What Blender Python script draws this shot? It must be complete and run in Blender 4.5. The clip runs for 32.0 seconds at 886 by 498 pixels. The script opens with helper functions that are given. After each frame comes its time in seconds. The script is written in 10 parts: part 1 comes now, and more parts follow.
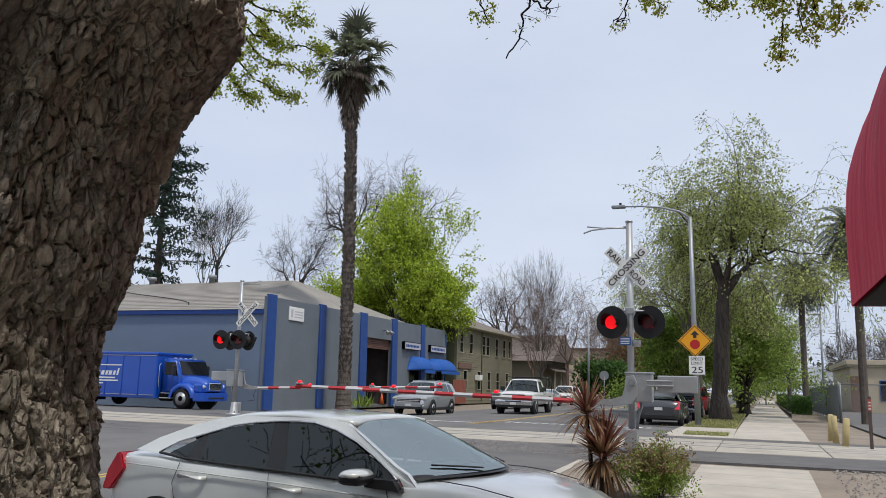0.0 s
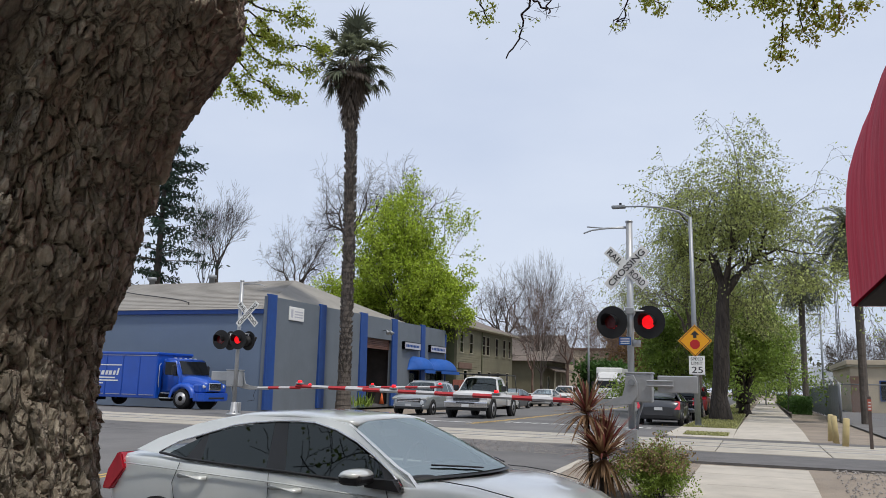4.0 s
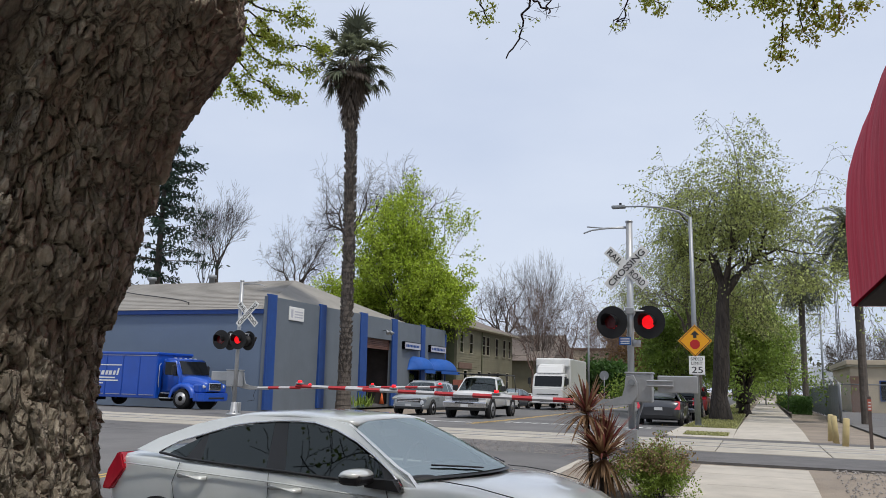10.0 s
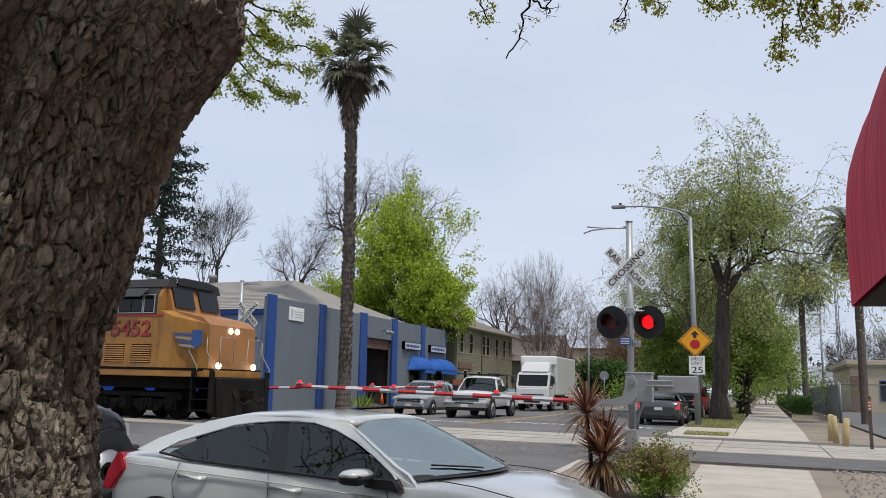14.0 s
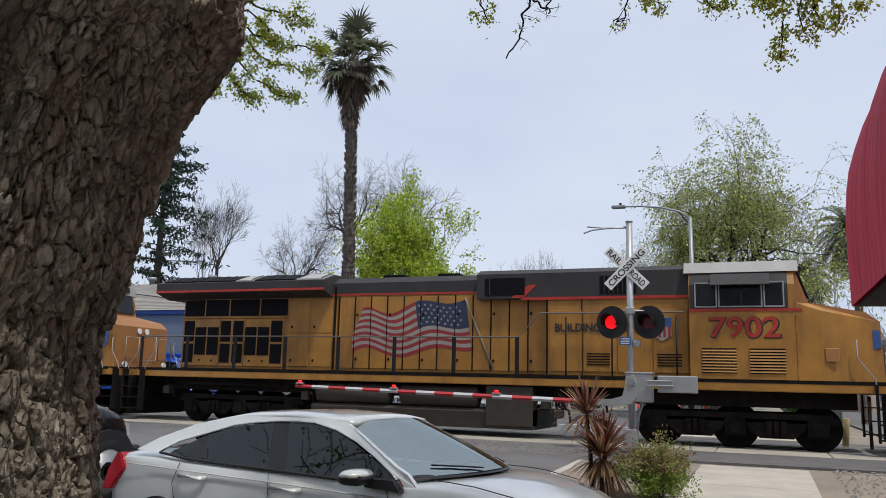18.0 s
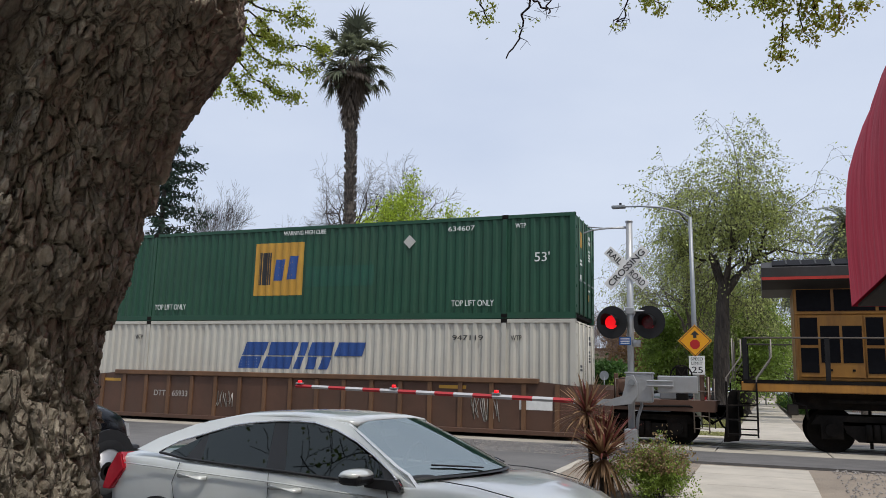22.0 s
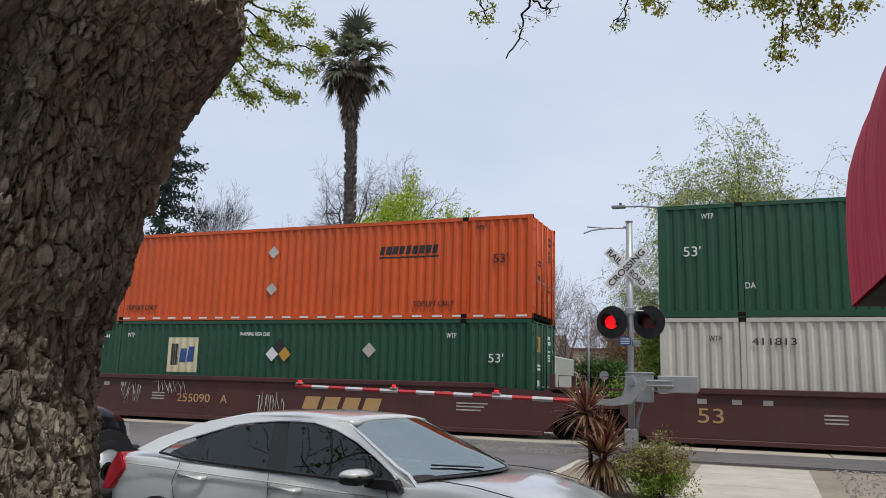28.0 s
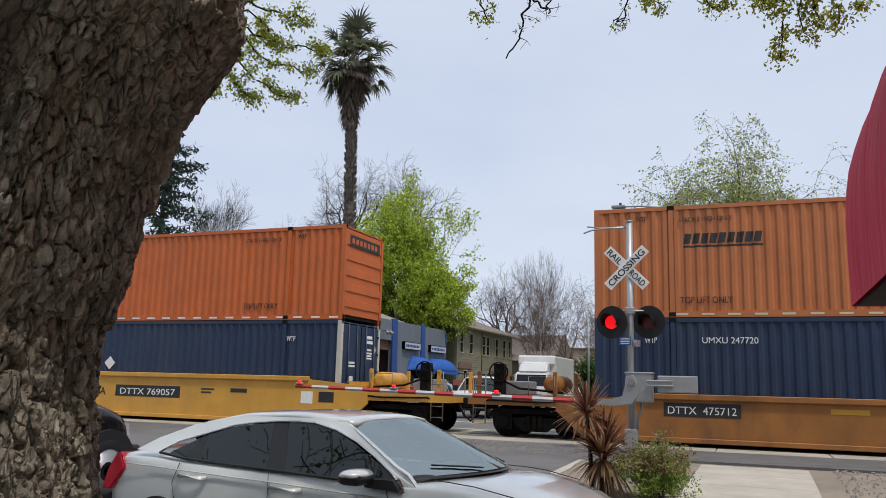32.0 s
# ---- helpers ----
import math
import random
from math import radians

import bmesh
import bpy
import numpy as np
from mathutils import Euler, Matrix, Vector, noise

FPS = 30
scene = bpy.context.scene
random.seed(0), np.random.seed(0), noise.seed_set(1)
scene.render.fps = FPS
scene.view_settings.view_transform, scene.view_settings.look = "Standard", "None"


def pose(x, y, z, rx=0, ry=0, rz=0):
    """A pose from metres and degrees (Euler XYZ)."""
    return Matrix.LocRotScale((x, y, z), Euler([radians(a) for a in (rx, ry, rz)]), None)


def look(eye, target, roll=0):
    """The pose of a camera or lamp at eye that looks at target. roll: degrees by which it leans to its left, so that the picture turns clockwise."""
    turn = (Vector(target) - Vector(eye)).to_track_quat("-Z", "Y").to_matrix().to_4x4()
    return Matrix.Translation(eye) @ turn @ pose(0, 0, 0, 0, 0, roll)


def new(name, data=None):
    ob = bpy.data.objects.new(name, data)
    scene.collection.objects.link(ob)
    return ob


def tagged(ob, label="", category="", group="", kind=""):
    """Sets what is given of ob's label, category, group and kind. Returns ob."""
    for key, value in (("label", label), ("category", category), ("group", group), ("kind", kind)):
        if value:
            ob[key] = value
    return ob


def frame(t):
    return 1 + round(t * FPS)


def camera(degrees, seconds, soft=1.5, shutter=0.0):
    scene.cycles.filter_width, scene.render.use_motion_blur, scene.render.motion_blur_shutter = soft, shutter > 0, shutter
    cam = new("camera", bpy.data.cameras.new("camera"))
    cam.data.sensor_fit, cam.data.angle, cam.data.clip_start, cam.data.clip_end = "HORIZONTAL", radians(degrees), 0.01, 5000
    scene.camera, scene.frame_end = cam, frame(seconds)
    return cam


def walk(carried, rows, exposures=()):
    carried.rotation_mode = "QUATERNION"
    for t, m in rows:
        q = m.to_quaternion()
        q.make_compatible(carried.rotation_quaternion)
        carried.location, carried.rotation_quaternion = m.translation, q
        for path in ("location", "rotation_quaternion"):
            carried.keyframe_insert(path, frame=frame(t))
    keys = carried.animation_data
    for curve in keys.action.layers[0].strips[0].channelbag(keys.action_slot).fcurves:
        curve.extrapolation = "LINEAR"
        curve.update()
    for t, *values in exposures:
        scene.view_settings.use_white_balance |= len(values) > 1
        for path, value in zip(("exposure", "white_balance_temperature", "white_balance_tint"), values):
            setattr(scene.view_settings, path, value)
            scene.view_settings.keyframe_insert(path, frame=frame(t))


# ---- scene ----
# ------------------------------------------------------------------ camera
cam = camera(58.18, 32.0, soft=0.7, shutter=0.0)
YAW, PITCH, ROLL, EYE = 21.638, 9.65, 1.498, 1.353
STAND = pose(0, 0, EYE) @ pose(0, 0, 0, 0, 0, YAW) @ pose(0, 0, 0, 90 + PITCH) @ pose(0, 0, 0, 0, 0, ROLL)
walk(cam, [(0.0, STAND), (32.0, STAND)], exposures=[(0.0, 0.0), (32.0, 0.0)])

# ------------------------------------------------------------------ daylight
SUN = Vector((0.36, -0.24, 0.90)).normalized()
world = bpy.data.worlds.new("hazy_sky")
scene.world = world
world.use_nodes = True
wn, wl = world.node_tree.nodes, world.node_tree.links
wn.clear()
w_out, w_bg = wn.new("ShaderNodeOutputWorld"), wn.new("ShaderNodeBackground")
w_sky = wn.new("ShaderNodeTexSky")
w_sky.sky_type, w_sky.sun_disc = "NISHITA", False
w_sky.sun_elevation, w_sky.sun_rotation = math.asin(SUN.z), math.atan2(SUN.x, SUN.y)
w_sky.dust_density, w_sky.air_density, w_sky.ozone_density = 3.0, 1.0, 1.5
w_co, w_no = wn.new("ShaderNodeTexCoord"), wn.new("ShaderNodeTexNoise")
w_map = wn.new("ShaderNodeMapping")
w_map.inputs["Scale"].default_value = (1.0, 1.0, 2.6)
w_no.inputs["Scale"].default_value, w_no.inputs["Detail"].default_value = 2.2, 5.0
w_ramp = wn.new("ShaderNodeValToRGB")
w_ramp.color_ramp.elements[0].position, w_ramp.color_ramp.elements[0].color = 0.3, (5.0, 5.6, 6.9, 1)
w_ramp.color_ramp.elements[1].position, w_ramp.color_ramp.elements[1].color = 0.75, (6.15, 6.65, 7.65, 1)
w_mix = wn.new("ShaderNodeMix")
w_mix.data_type = "RGBA"
w_mix.inputs["Factor"].default_value = 0.82
wl.new(w_co.outputs["Generated"], w_map.inputs["Vector"])
wl.new(w_map.outputs["Vector"], w_no.inputs["Vector"])
wl.new(w_no.outputs["Fac"], w_ramp.inputs["Fac"])
wl.new(w_sky.outputs["Color"], w_mix.inputs["A"])
wl.new(w_ramp.outputs["Color"], w_mix.inputs["B"])
wl.new(w_mix.outputs["Result"], w_bg.inputs["Color"])
w_bg.inputs["Strength"].default_value = 0.13
wl.new(w_bg.outputs["Background"], w_out.inputs["Surface"])

sun = new("sun", bpy.data.lights.new("sun", "SUN"))
sun.data.energy, sun.data.angle, sun.data.color = 2.5, radians(5.0), (1.0, 0.95, 0.87)
sun.matrix_world = look(SUN * 60, (0, 0, 0))


# ------------------------------------------------------------------ materials
def mat(name, col, rough=0.6, metal=0.0, var=0.12, vs=2.0, bump=0.15, bs=30.0, dirt=None, coat=0.0, rnd=0.0, isle=0.0, stretch=(1, 1, 1), dist=0.01, spec=0.5):
    """Surface with two scales of variation. dirt: (colour, amount, scale, stretch)."""
    m = bpy.data.materials.new(name)
    m.use_nodes = True
    n, l = m.node_tree.nodes, m.node_tree.links
    b = n["Principled BSDF"]
    co = n.new("ShaderNodeTexCoord")
    mp = n.new("ShaderNodeMapping")
    mp.inputs["Scale"].default_value = stretch
    l.new(co.outputs["Object"], mp.inputs["Vector"])
    n1 = n.new("ShaderNodeTexNoise")
    n1.inputs["Scale"].default_value, n1.inputs["Detail"].default_value, n1.inputs["Roughness"].default_value = vs, 7.0, 0.62
    l.new(mp.outputs["Vector"], n1.inputs["Vector"])
    r = n.new("ShaderNodeValToRGB")
    c = Vector(col[:3])
    r.color_ramp.elements[0].position, r.color_ramp.elements[1].position = 0.3, 0.72
    r.color_ramp.elements[0].color = (*(c * (1 - var)), 1)
    r.color_ramp.elements[1].color = (*[min(1.0, v * (1 + var)) for v in c], 1)
    l.new(n1.outputs["Fac"], r.inputs["Fac"])
    top = r.outputs["Color"]

    def mixed(kind, fac, a, bb):
        x = n.new("ShaderNodeMix")
        x.data_type, x.blend_type = "RGBA", kind
        for sock, v in (("Factor", fac), ("A", a), ("B", bb)):
            if hasattr(v, "is_linked"):
                l.new(v, x.inputs[sock])
            else:
                x.inputs[sock].default_value = v if sock == "Factor" else (*v, 1)
        return x.outputs["Result"]

    if dirt:
        dc, amount, scale, st = dirt
        dm = n.new("ShaderNodeMapping")
        dm.inputs["Scale"].default_value = st
        l.new(co.outputs["Object"], dm.inputs["Vector"])
        dn = n.new("ShaderNodeTexNoise")
        dn.inputs["Scale"].default_value, dn.inputs["Detail"].default_value, dn.inputs["Roughness"].default_value = scale, 8.0, 0.7
        l.new(dm.outputs["Vector"], dn.inputs["Vector"])
        dr = n.new("ShaderNodeMapRange")
        dr.inputs["From Min"].default_value, dr.inputs["From Max"].default_value = 0.48, 0.75
        dr.inputs["To Max"].default_value = amount
        l.new(dn.outputs["Fac"], dr.inputs["Value"])
        top = mixed("MIX", dr.outputs["Result"], top, dc)
    if rnd or isle:
        src = n.new("ShaderNodeObjectInfo").outputs["Random"] if rnd else n.new("ShaderNodeNewGeometry").outputs["Random Per Island"]
        amt = rnd or isle
        mr = n.new("ShaderNodeMapRange")
        mr.inputs["To Min"].default_value, mr.inputs["To Max"].default_value = 1 - amt, 1 + amt
        l.new(src, mr.inputs["Value"])
        top = mixed("MULTIPLY", 1.0, top, mr.outputs["Result"])
    l.new(top, b.inputs["Base Color"])
    b.inputs["Roughness"].default_value, b.inputs["Metallic"].default_value = rough, metal
    b.inputs["Specular IOR Level"].default_value = spec
    if coat:
        b.inputs["Coat Weight"].default_value, b.inputs["Coat Roughness"].default_value = coat, 0.06
    if bump:
        n2 = n.new("ShaderNodeTexNoise")
        n2.inputs["Scale"].default_value, n2.inputs["Detail"].default_value = bs, 6.0
        l.new(mp.outputs["Vector"], n2.inputs["Vector"])
        bp = n.new("ShaderNodeBump")
        bp.inputs["Strength"].default_value, bp.inputs["Distance"].default_value = bump, dist
        l.new(n2.outputs["Fac"], bp.inputs["Height"])
        l.new(bp.outputs["Normal"], b.inputs["Normal"])
    return m


def glow(name, col, power):
    m = bpy.data.materials.new(name)
    m.use_nodes = True
    b = m.node_tree.nodes["Principled BSDF"]
    b.inputs["Base Color"].default_value = (*col, 1)
    b.inputs["Emission Color"].default_value, b.inputs["Emission Strength"].default_value = (*col, 1), power
    return m


def glass(name, tint, rough=0.02, ior=1.5):
    m = bpy.data.materials.new(name)
    m.use_nodes = True
    n, l = m.node_tree.nodes, m.node_tree.links
    n.remove(n["Principled BSDF"])
    fr, tr, gl, mx = n.new("ShaderNodeFresnel"), n.new("ShaderNodeBsdfTransparent"), n.new("ShaderNodeBsdfGlossy"), n.new("ShaderNodeMixShader")
    fr.inputs["IOR"].default_value = ior
    tr.inputs["Color"].default_value = (*tint, 1)
    gl.inputs["Roughness"].default_value, gl.inputs["Color"].default_value = rough, (0.90, 1.0, 0.98, 1)
    l.new(fr.outputs["Fac"], mx.inputs["Fac"])
    l.new(tr.outputs["BSDF"], mx.inputs[1])
    l.new(gl.outputs["BSDF"], mx.inputs[2])
    l.new(mx.outputs["Shader"], n["Material Output"].inputs["Surface"])
    return m


ASPHALT = mat("asphalt", (0.138, 0.133, 0.13), 0.9, var=0.22, vs=0.5, bump=0.5, bs=60, dirt=((0.085, 0.083, 0.085), 0.75, 0.35, (1, 1, 1)))
ASPHALT_NEW = mat("dark_asphalt", (0.115, 0.11, 0.108), 0.9, var=0.25, vs=1.2, bump=0.5, bs=60)
CONCRETE = mat("concrete", (0.44, 0.40, 0.34), 0.85, var=0.12, vs=1.5, bump=0.25, bs=40, dirt=((0.27, 0.25, 0.22), 0.5, 1.3, (1, 1, 1)), rnd=0.05)
PANEL_CON = mat("crossing_concrete", (0.39, 0.355, 0.295), 0.85, var=0.15, vs=1.5, bump=0.25, bs=40, dirt=((0.18, 0.17, 0.16), 0.7, 1.1, (0.3, 1, 1)), rnd=0.06)
DIRT = mat("dirt", (0.26, 0.215, 0.17), 0.95, var=0.25, vs=0.6, bump=0.8, bs=30, dirt=((0.17, 0.15, 0.13), 0.6, 0.9, (1, 1, 1)), dist=0.03)
GRAVEL = mat("gravel_stone", (0.25, 0.23, 0.215), 0.95, var=0.25, vs=4, bump=0.5, bs=30, isle=0.35)
GRASS_M = mat("grass", (0.25, 0.25, 0.095), 0.9, var=0.35, vs=3, bump=0.5, bs=40, isle=0.4)
STEEL = mat("galvanised_steel", (0.27, 0.285, 0.30), 0.5, 0.45, var=0.12, vs=6, bump=0.08, bs=60)
ALU = mat("silver_painted_metal", (0.40, 0.41, 0.42), 0.42, 0.55, var=0.1, vs=4, bump=0.1, bs=50, dirt=((0.35, 0.33, 0.3), 0.5, 3, (1, 1, 0.3)))
RAIL = mat("rail_steel", (0.42, 0.40, 0.38), 0.32, 0.9, var=0.2, vs=5, bump=0.1)
RUBBER = mat("black_rubber", (0.016, 0.016, 0.017), 0.8, var=0.3, vs=6, bump=0.2, bs=50, spec=0.2)
BLACK = mat("black_paint", (0.012, 0.012, 0.013), 0.5, var=0.2, vs=5, bump=0.05, spec=0.25)
DARK = mat("underframe_grime", (0.010, 0.009, 0.0085), 0.9, var=0.4, vs=3, bump=0.4, bs=25, dirt=((0.034, 0.026, 0.021), 0.6, 2.0, (1, 1, 1)), spec=0.12)
WHITE = mat("white_paint", (0.78, 0.78, 0.76), 0.5, var=0.05, vs=3, bump=0.05)
LETTER_W = mat("white_lettering", (0.74, 0.75, 0.73), 0.6, var=0.08, vs=8, bump=0)
LETTER_K = mat("black_lettering", (0.02, 0.02, 0.022), 0.6, var=0.2, vs=8, bump=0)
RED_BAND = mat("red_reflective_band", (0.40, 0.02, 0.025), 0.45, var=0.1, vs=8, bump=0.05)
WHITE_BAND = mat("white_reflective_band", (0.46, 0.46, 0.47), 0.45, var=0.08, vs=8, bump=0.05)
CHROME = mat("chrome", (0.75, 0.75, 0.76), 0.12, 1.0, var=0.03, bump=0)


# ------------------------------------------------------------------ builders
def part(name, bm, material, parent=None, label="", smooth=False):
    me = bpy.data.meshes.new(name)
    bm.to_mesh(me)
    bm.free()
    if smooth:
        me.shade_smooth()
    me.materials.append(material)
    ob = new(name, me)
    ob.parent = parent
    return tagged(ob, label)


def thing(name, label, category, group="", at=None, kind=""):
    ob = tagged(new(name), label, category, group, kind)
    ob.empty_display_size = 0.3
    if at is not None:
        ob.matrix_basis = at
    return ob


def bmn():
    return bmesh.new()


def box(bm, x0, x1, y0, y1, z0, z1, m=None):
    co = [(x, y, z) for z in (z0, z1) for x, y in ((x0, y0), (x1, y0), (x1, y1), (x0, y1))]
    if m is not None:
        co = [m @ Vector(c) for c in co]
    v = [bm.verts.new(c) for c in co]
    for f in ((3, 2, 1, 0), (4, 5, 6, 7), (0, 1, 5, 4), (1, 2, 6, 5), (2, 3, 7, 6), (3, 0, 4, 7)):
        bm.faces.new([v[i] for i in f])
    return bm


def rbox(bm, x0, x1, y0, y1, z0, z1, r=0.02, m=None, seg=2):
    b2 = bmesh.new()
    box(b2, x0, x1, y0, y1, z0, z1)
    bmesh.ops.bevel(b2, geom=b2.edges[:], offset=r, segments=seg, affect="EDGES", profile=0.5)
    return join(bm, b2, m)


def join(bm, b2, m=None):
    vm = {v: bm.verts.new((m @ v.co) if m is not None else v.co) for v in b2.verts}
    for f in b2.faces:
        try:
            nf = bm.faces.new([vm[v] for v in f.verts])
            nf.smooth = f.smooth
        except ValueError:
            pass
    b2.free()
    return bm


def tube(bm, pts, radii, n=8, caps=True, smooth=True):
    """A round bar along points; radii: one number or one a point."""
    pts = [Vector(p) for p in pts]
    if not isinstance(radii, (list, tuple)):
        radii = [radii] * len(pts)
    rings, ref = [], None
    for i, p in enumerate(pts):
        d = (pts[min(i + 1, len(pts) - 1)] - pts[max(i - 1, 0)]).normalized()
        if ref is None:
            ref = Vector((1, 0, 0)) if abs(d.x) < 0.8 else Vector((0, 1, 0))
        a = d.cross(ref).normalized()
        b = d.cross(a).normalized()
        ref = b.cross(d) * -1 if False else ref
        rings.append([bm.verts.new(p + radii[i] * (math.cos(6.28318 * k / n) * a + math.sin(6.28318 * k / n) * b)) for k in range(n)])
    for r0, r1 in zip(rings, rings[1:]):
        for k in range(n):
            f = bm.faces.new((r0[k], r0[(k + 1) % n], r1[(k + 1) % n], r1[k]))
            f.smooth = smooth
    if caps:
        bm.faces.new(rings[0][::-1])
        bm.faces.new(rings[-1])
    return bm


def prism(bm, poly, axis, a, b, m=None):
    """A polygon drawn in the two other axes, pushed from a to b along axis."""
    def at(p, q):
        return {"x": (q, p[0], p[1]), "y": (p[0], q, p[1]), "z": (p[0], p[1], q)}[axis]
    r0 = [bm.verts.new(m @ Vector(at(p, a)) if m is not None else at(p, a)) for p in poly]
    r1 = [bm.verts.new(m @ Vector(at(p, b)) if m is not None else at(p, b)) for p in poly]
    k = len(poly)
    bm.faces.new(r0[::-1])
    bm.faces.new(r1)
    for i in range(k):
        bm.faces.new((r0[i], r0[(i + 1) % k], r1[(i + 1) % k], r1[i]))
    return bm


def disc(bm, c, axis, r, h, n=20, r2=None):
    d = Vector(axis).normalized() * h
    return tube(bm, [Vector(c), Vector(c) + d], [r, r if r2 is None else r2], n, smooth=n > 12)


def letters(name, text, size, m, material, parent, width=None, label="", shear=0.0, bold=0.0):
    """Flat lettering in the x-z plane that faces -y; m places its lower left corner."""
    cu = bpy.data.curves.new(name, "FONT")
    cu.body, cu.size, cu.extrude, cu.shear, cu.offset = text, size, 0.004, shear, bold
    ob = new("tmp_text", cu)
    bpy.context.view_layer.update()
    me = bpy.data.meshes.new_from_object(ob.evaluated_get(bpy.context.evaluated_depsgraph_get()))
    bpy.data.objects.remove(ob)
    xs = [v.co.x for v in me.vertices] or [0, 1]
    k = width / (max(xs) - min(xs)) if width else 1.0
    me.transform(m @ pose(0, 0, 0, 90) @ Matrix.Diagonal((k, 1, 1, 1)) @ Matrix.Translation((-min(xs), 0, 0)))
    me.materials.clear()
    me.materials.append(material)
    o = new(name, me)
    o.parent = parent
    return tagged(o, label)


def smooth01(x):
    x = min(1.0, max(0.0, x))
    return x * x * (3 - 2 * x)


def road_z(y):
    return -0.28 * (1 - smooth01((y - 8.0) / 9.5)) - 0.05 * smooth01((y - 26.0) / 4.0)


def walk_z(y):
    return -0.13 * (1 - smooth01((y - 8.0) / 8.0)) + 0.07 * smooth01((y - 26.0) / 4.0)


TRACK = 22.2
# ------------------------------------------------------------------ ground, road, tracks
def sheet(name, xs, ys, zf, material, label, category):
    bm = bmn()
    g = [[bm.verts.new((x, y, zf(x, y))) for x in xs] for y in ys]
    for r0, r1 in zip(g, g[1:]):
        for i in range(len(xs) - 1):
            bm.faces.new((r0[i], r0[i + 1], r1[i + 1], r1[i]))
    return tagged(part(name, bm, material), label, category, kind="structure")


YS = [-60, -20, -5, 4, 8, 9, 10, 11, 12, 13, 14, 15, 16, 17, 18, 20, 24, 26, 27, 28, 29, 30, 34, 60, 120, 300, 1600]
sheet("ground", [-1600, -400, -120, -60, -30, -17, -10, -3, 3, 10, 60, 400, 1600], YS,
      lambda x, y: road_z(y) - 0.06 - (0.2 if y >= 26 and x <= -10 else 0.0), DIRT, "bare brown dirt reaching out to the horizon", "ground")
STREET_R, STREET_L = -2.75, -17.5
ROAD_YS = [y for y in YS if -20 <= y <= 300]
sheet("road", [STREET_L, -16, -14, -12, -10, -6, STREET_R], ROAD_YS, lambda x, y: road_z(y) - 0.17 * smooth01((y - 26) / 6) * max(0.0, (-x - 10) / 7.5) ** 2 - 0.002 * abs(x + 10), ASPHALT, "worn grey asphalt street with patches and cracks", "road")
sheet("parking_bay", [STREET_R, -2, -0.72], [-20, -5, 4, 8, 9, 9.4], lambda x, y: road_z(y) - 0.004, ASPHALT, "asphalt angled parking bay beside the pavement", "road")
sheet("side_road", [-120, -60, -30, STREET_L], [12, 14, 16, 18, 20, 24, 26, 28, 31], lambda x, y: road_z(y) - 0.006, ASPHALT, "worn asphalt apron along the railway", "road")


def slabs(name, x0, x1, y0, y1, step, label, shift=0.0, top=None):
    """Pavement of separate concrete slabs."""
    bed = bmn()
    n = max(1, round((y1 - y0) / step))
    for i in range(n):
        a, b = y0 + (y1 - y0) * i / n, y0 + (y1 - y0) * (i + 1) / n
        xa, xb = x0 + shift * a, x1 + shift * a
        v = [bed.verts.new(c) for c in ((xa, a, walk_z(a) - 0.02), (xb, a, walk_z(a) - 0.02), (xb, b, walk_z(b) - 0.02), (xa, b, walk_z(b) - 0.02))]
        bed.faces.new(v)
    base = tagged(part(name, bed, CONCRETE), label, "pavement", kind="structure")
    for i in range(n):
        a, b = y0 + (y1 - y0) * i / n + 0.006, y0 + (y1 - y0) * (i + 1) / n - 0.006
        bm = bmn()
        xa, xb = x0 + shift * a, x1 + shift * a
        v0 = [bm.verts.new(c) for c in ((xa, a, walk_z(a) - 0.15), (xb, a, walk_z(a) - 0.15), (xb, b, walk_z(b) - 0.15), (xa, b, walk_z(b) - 0.15))]
        v1 = [bm.verts.new(c) for c in ((xa, a, walk_z(a)), (xb, a, walk_z(a)), (xb, b, walk_z(b)), (xa, b, walk_z(b)))]
        bm.faces.new(v1)
        for k in range(4):
            bm.faces.new((v0[k], v0[(k + 1) % 4], v1[(k + 1) % 4], v1[k]))
        part("slab", bm, CONCRETE, base)
    return base


def curb(name, pts, label):
    bm = bmn()
    for (xa, ya), (xb, yb) in zip(pts, pts[1:]):
        d = Vector((xb - xa, yb - ya, 0)).normalized()
        s = Vector((-d.y, d.x, 0)) * 0.08
        for q in (0,):
            c = [(xa, ya), (xb, yb)]
            lo = [Vector((x, y, road_z(y) - 0.1)) for x, y in c]
            hi = [Vector((x, y, walk_z(y) + 0.005)) for x, y in c]
            v = [bm.verts.new(p) for p in (lo[0] - s, lo[0] + s, lo[1] + s, lo[1] - s, hi[0] - s, hi[0] + s, hi[1] + s, hi[1] - s)]
            for f in ((4, 5, 6, 7), (0, 1, 5, 4), (1, 2, 6, 5), (2, 3, 7, 6), (3, 0, 4, 7)):
                bm.faces.new([v[i] for i in f])
    bmesh.ops.recalc_face_normals(bm, faces=bm.faces[:])
    return tagged(part(name, bm, CONCRETE), label, "kerb", kind="structure")


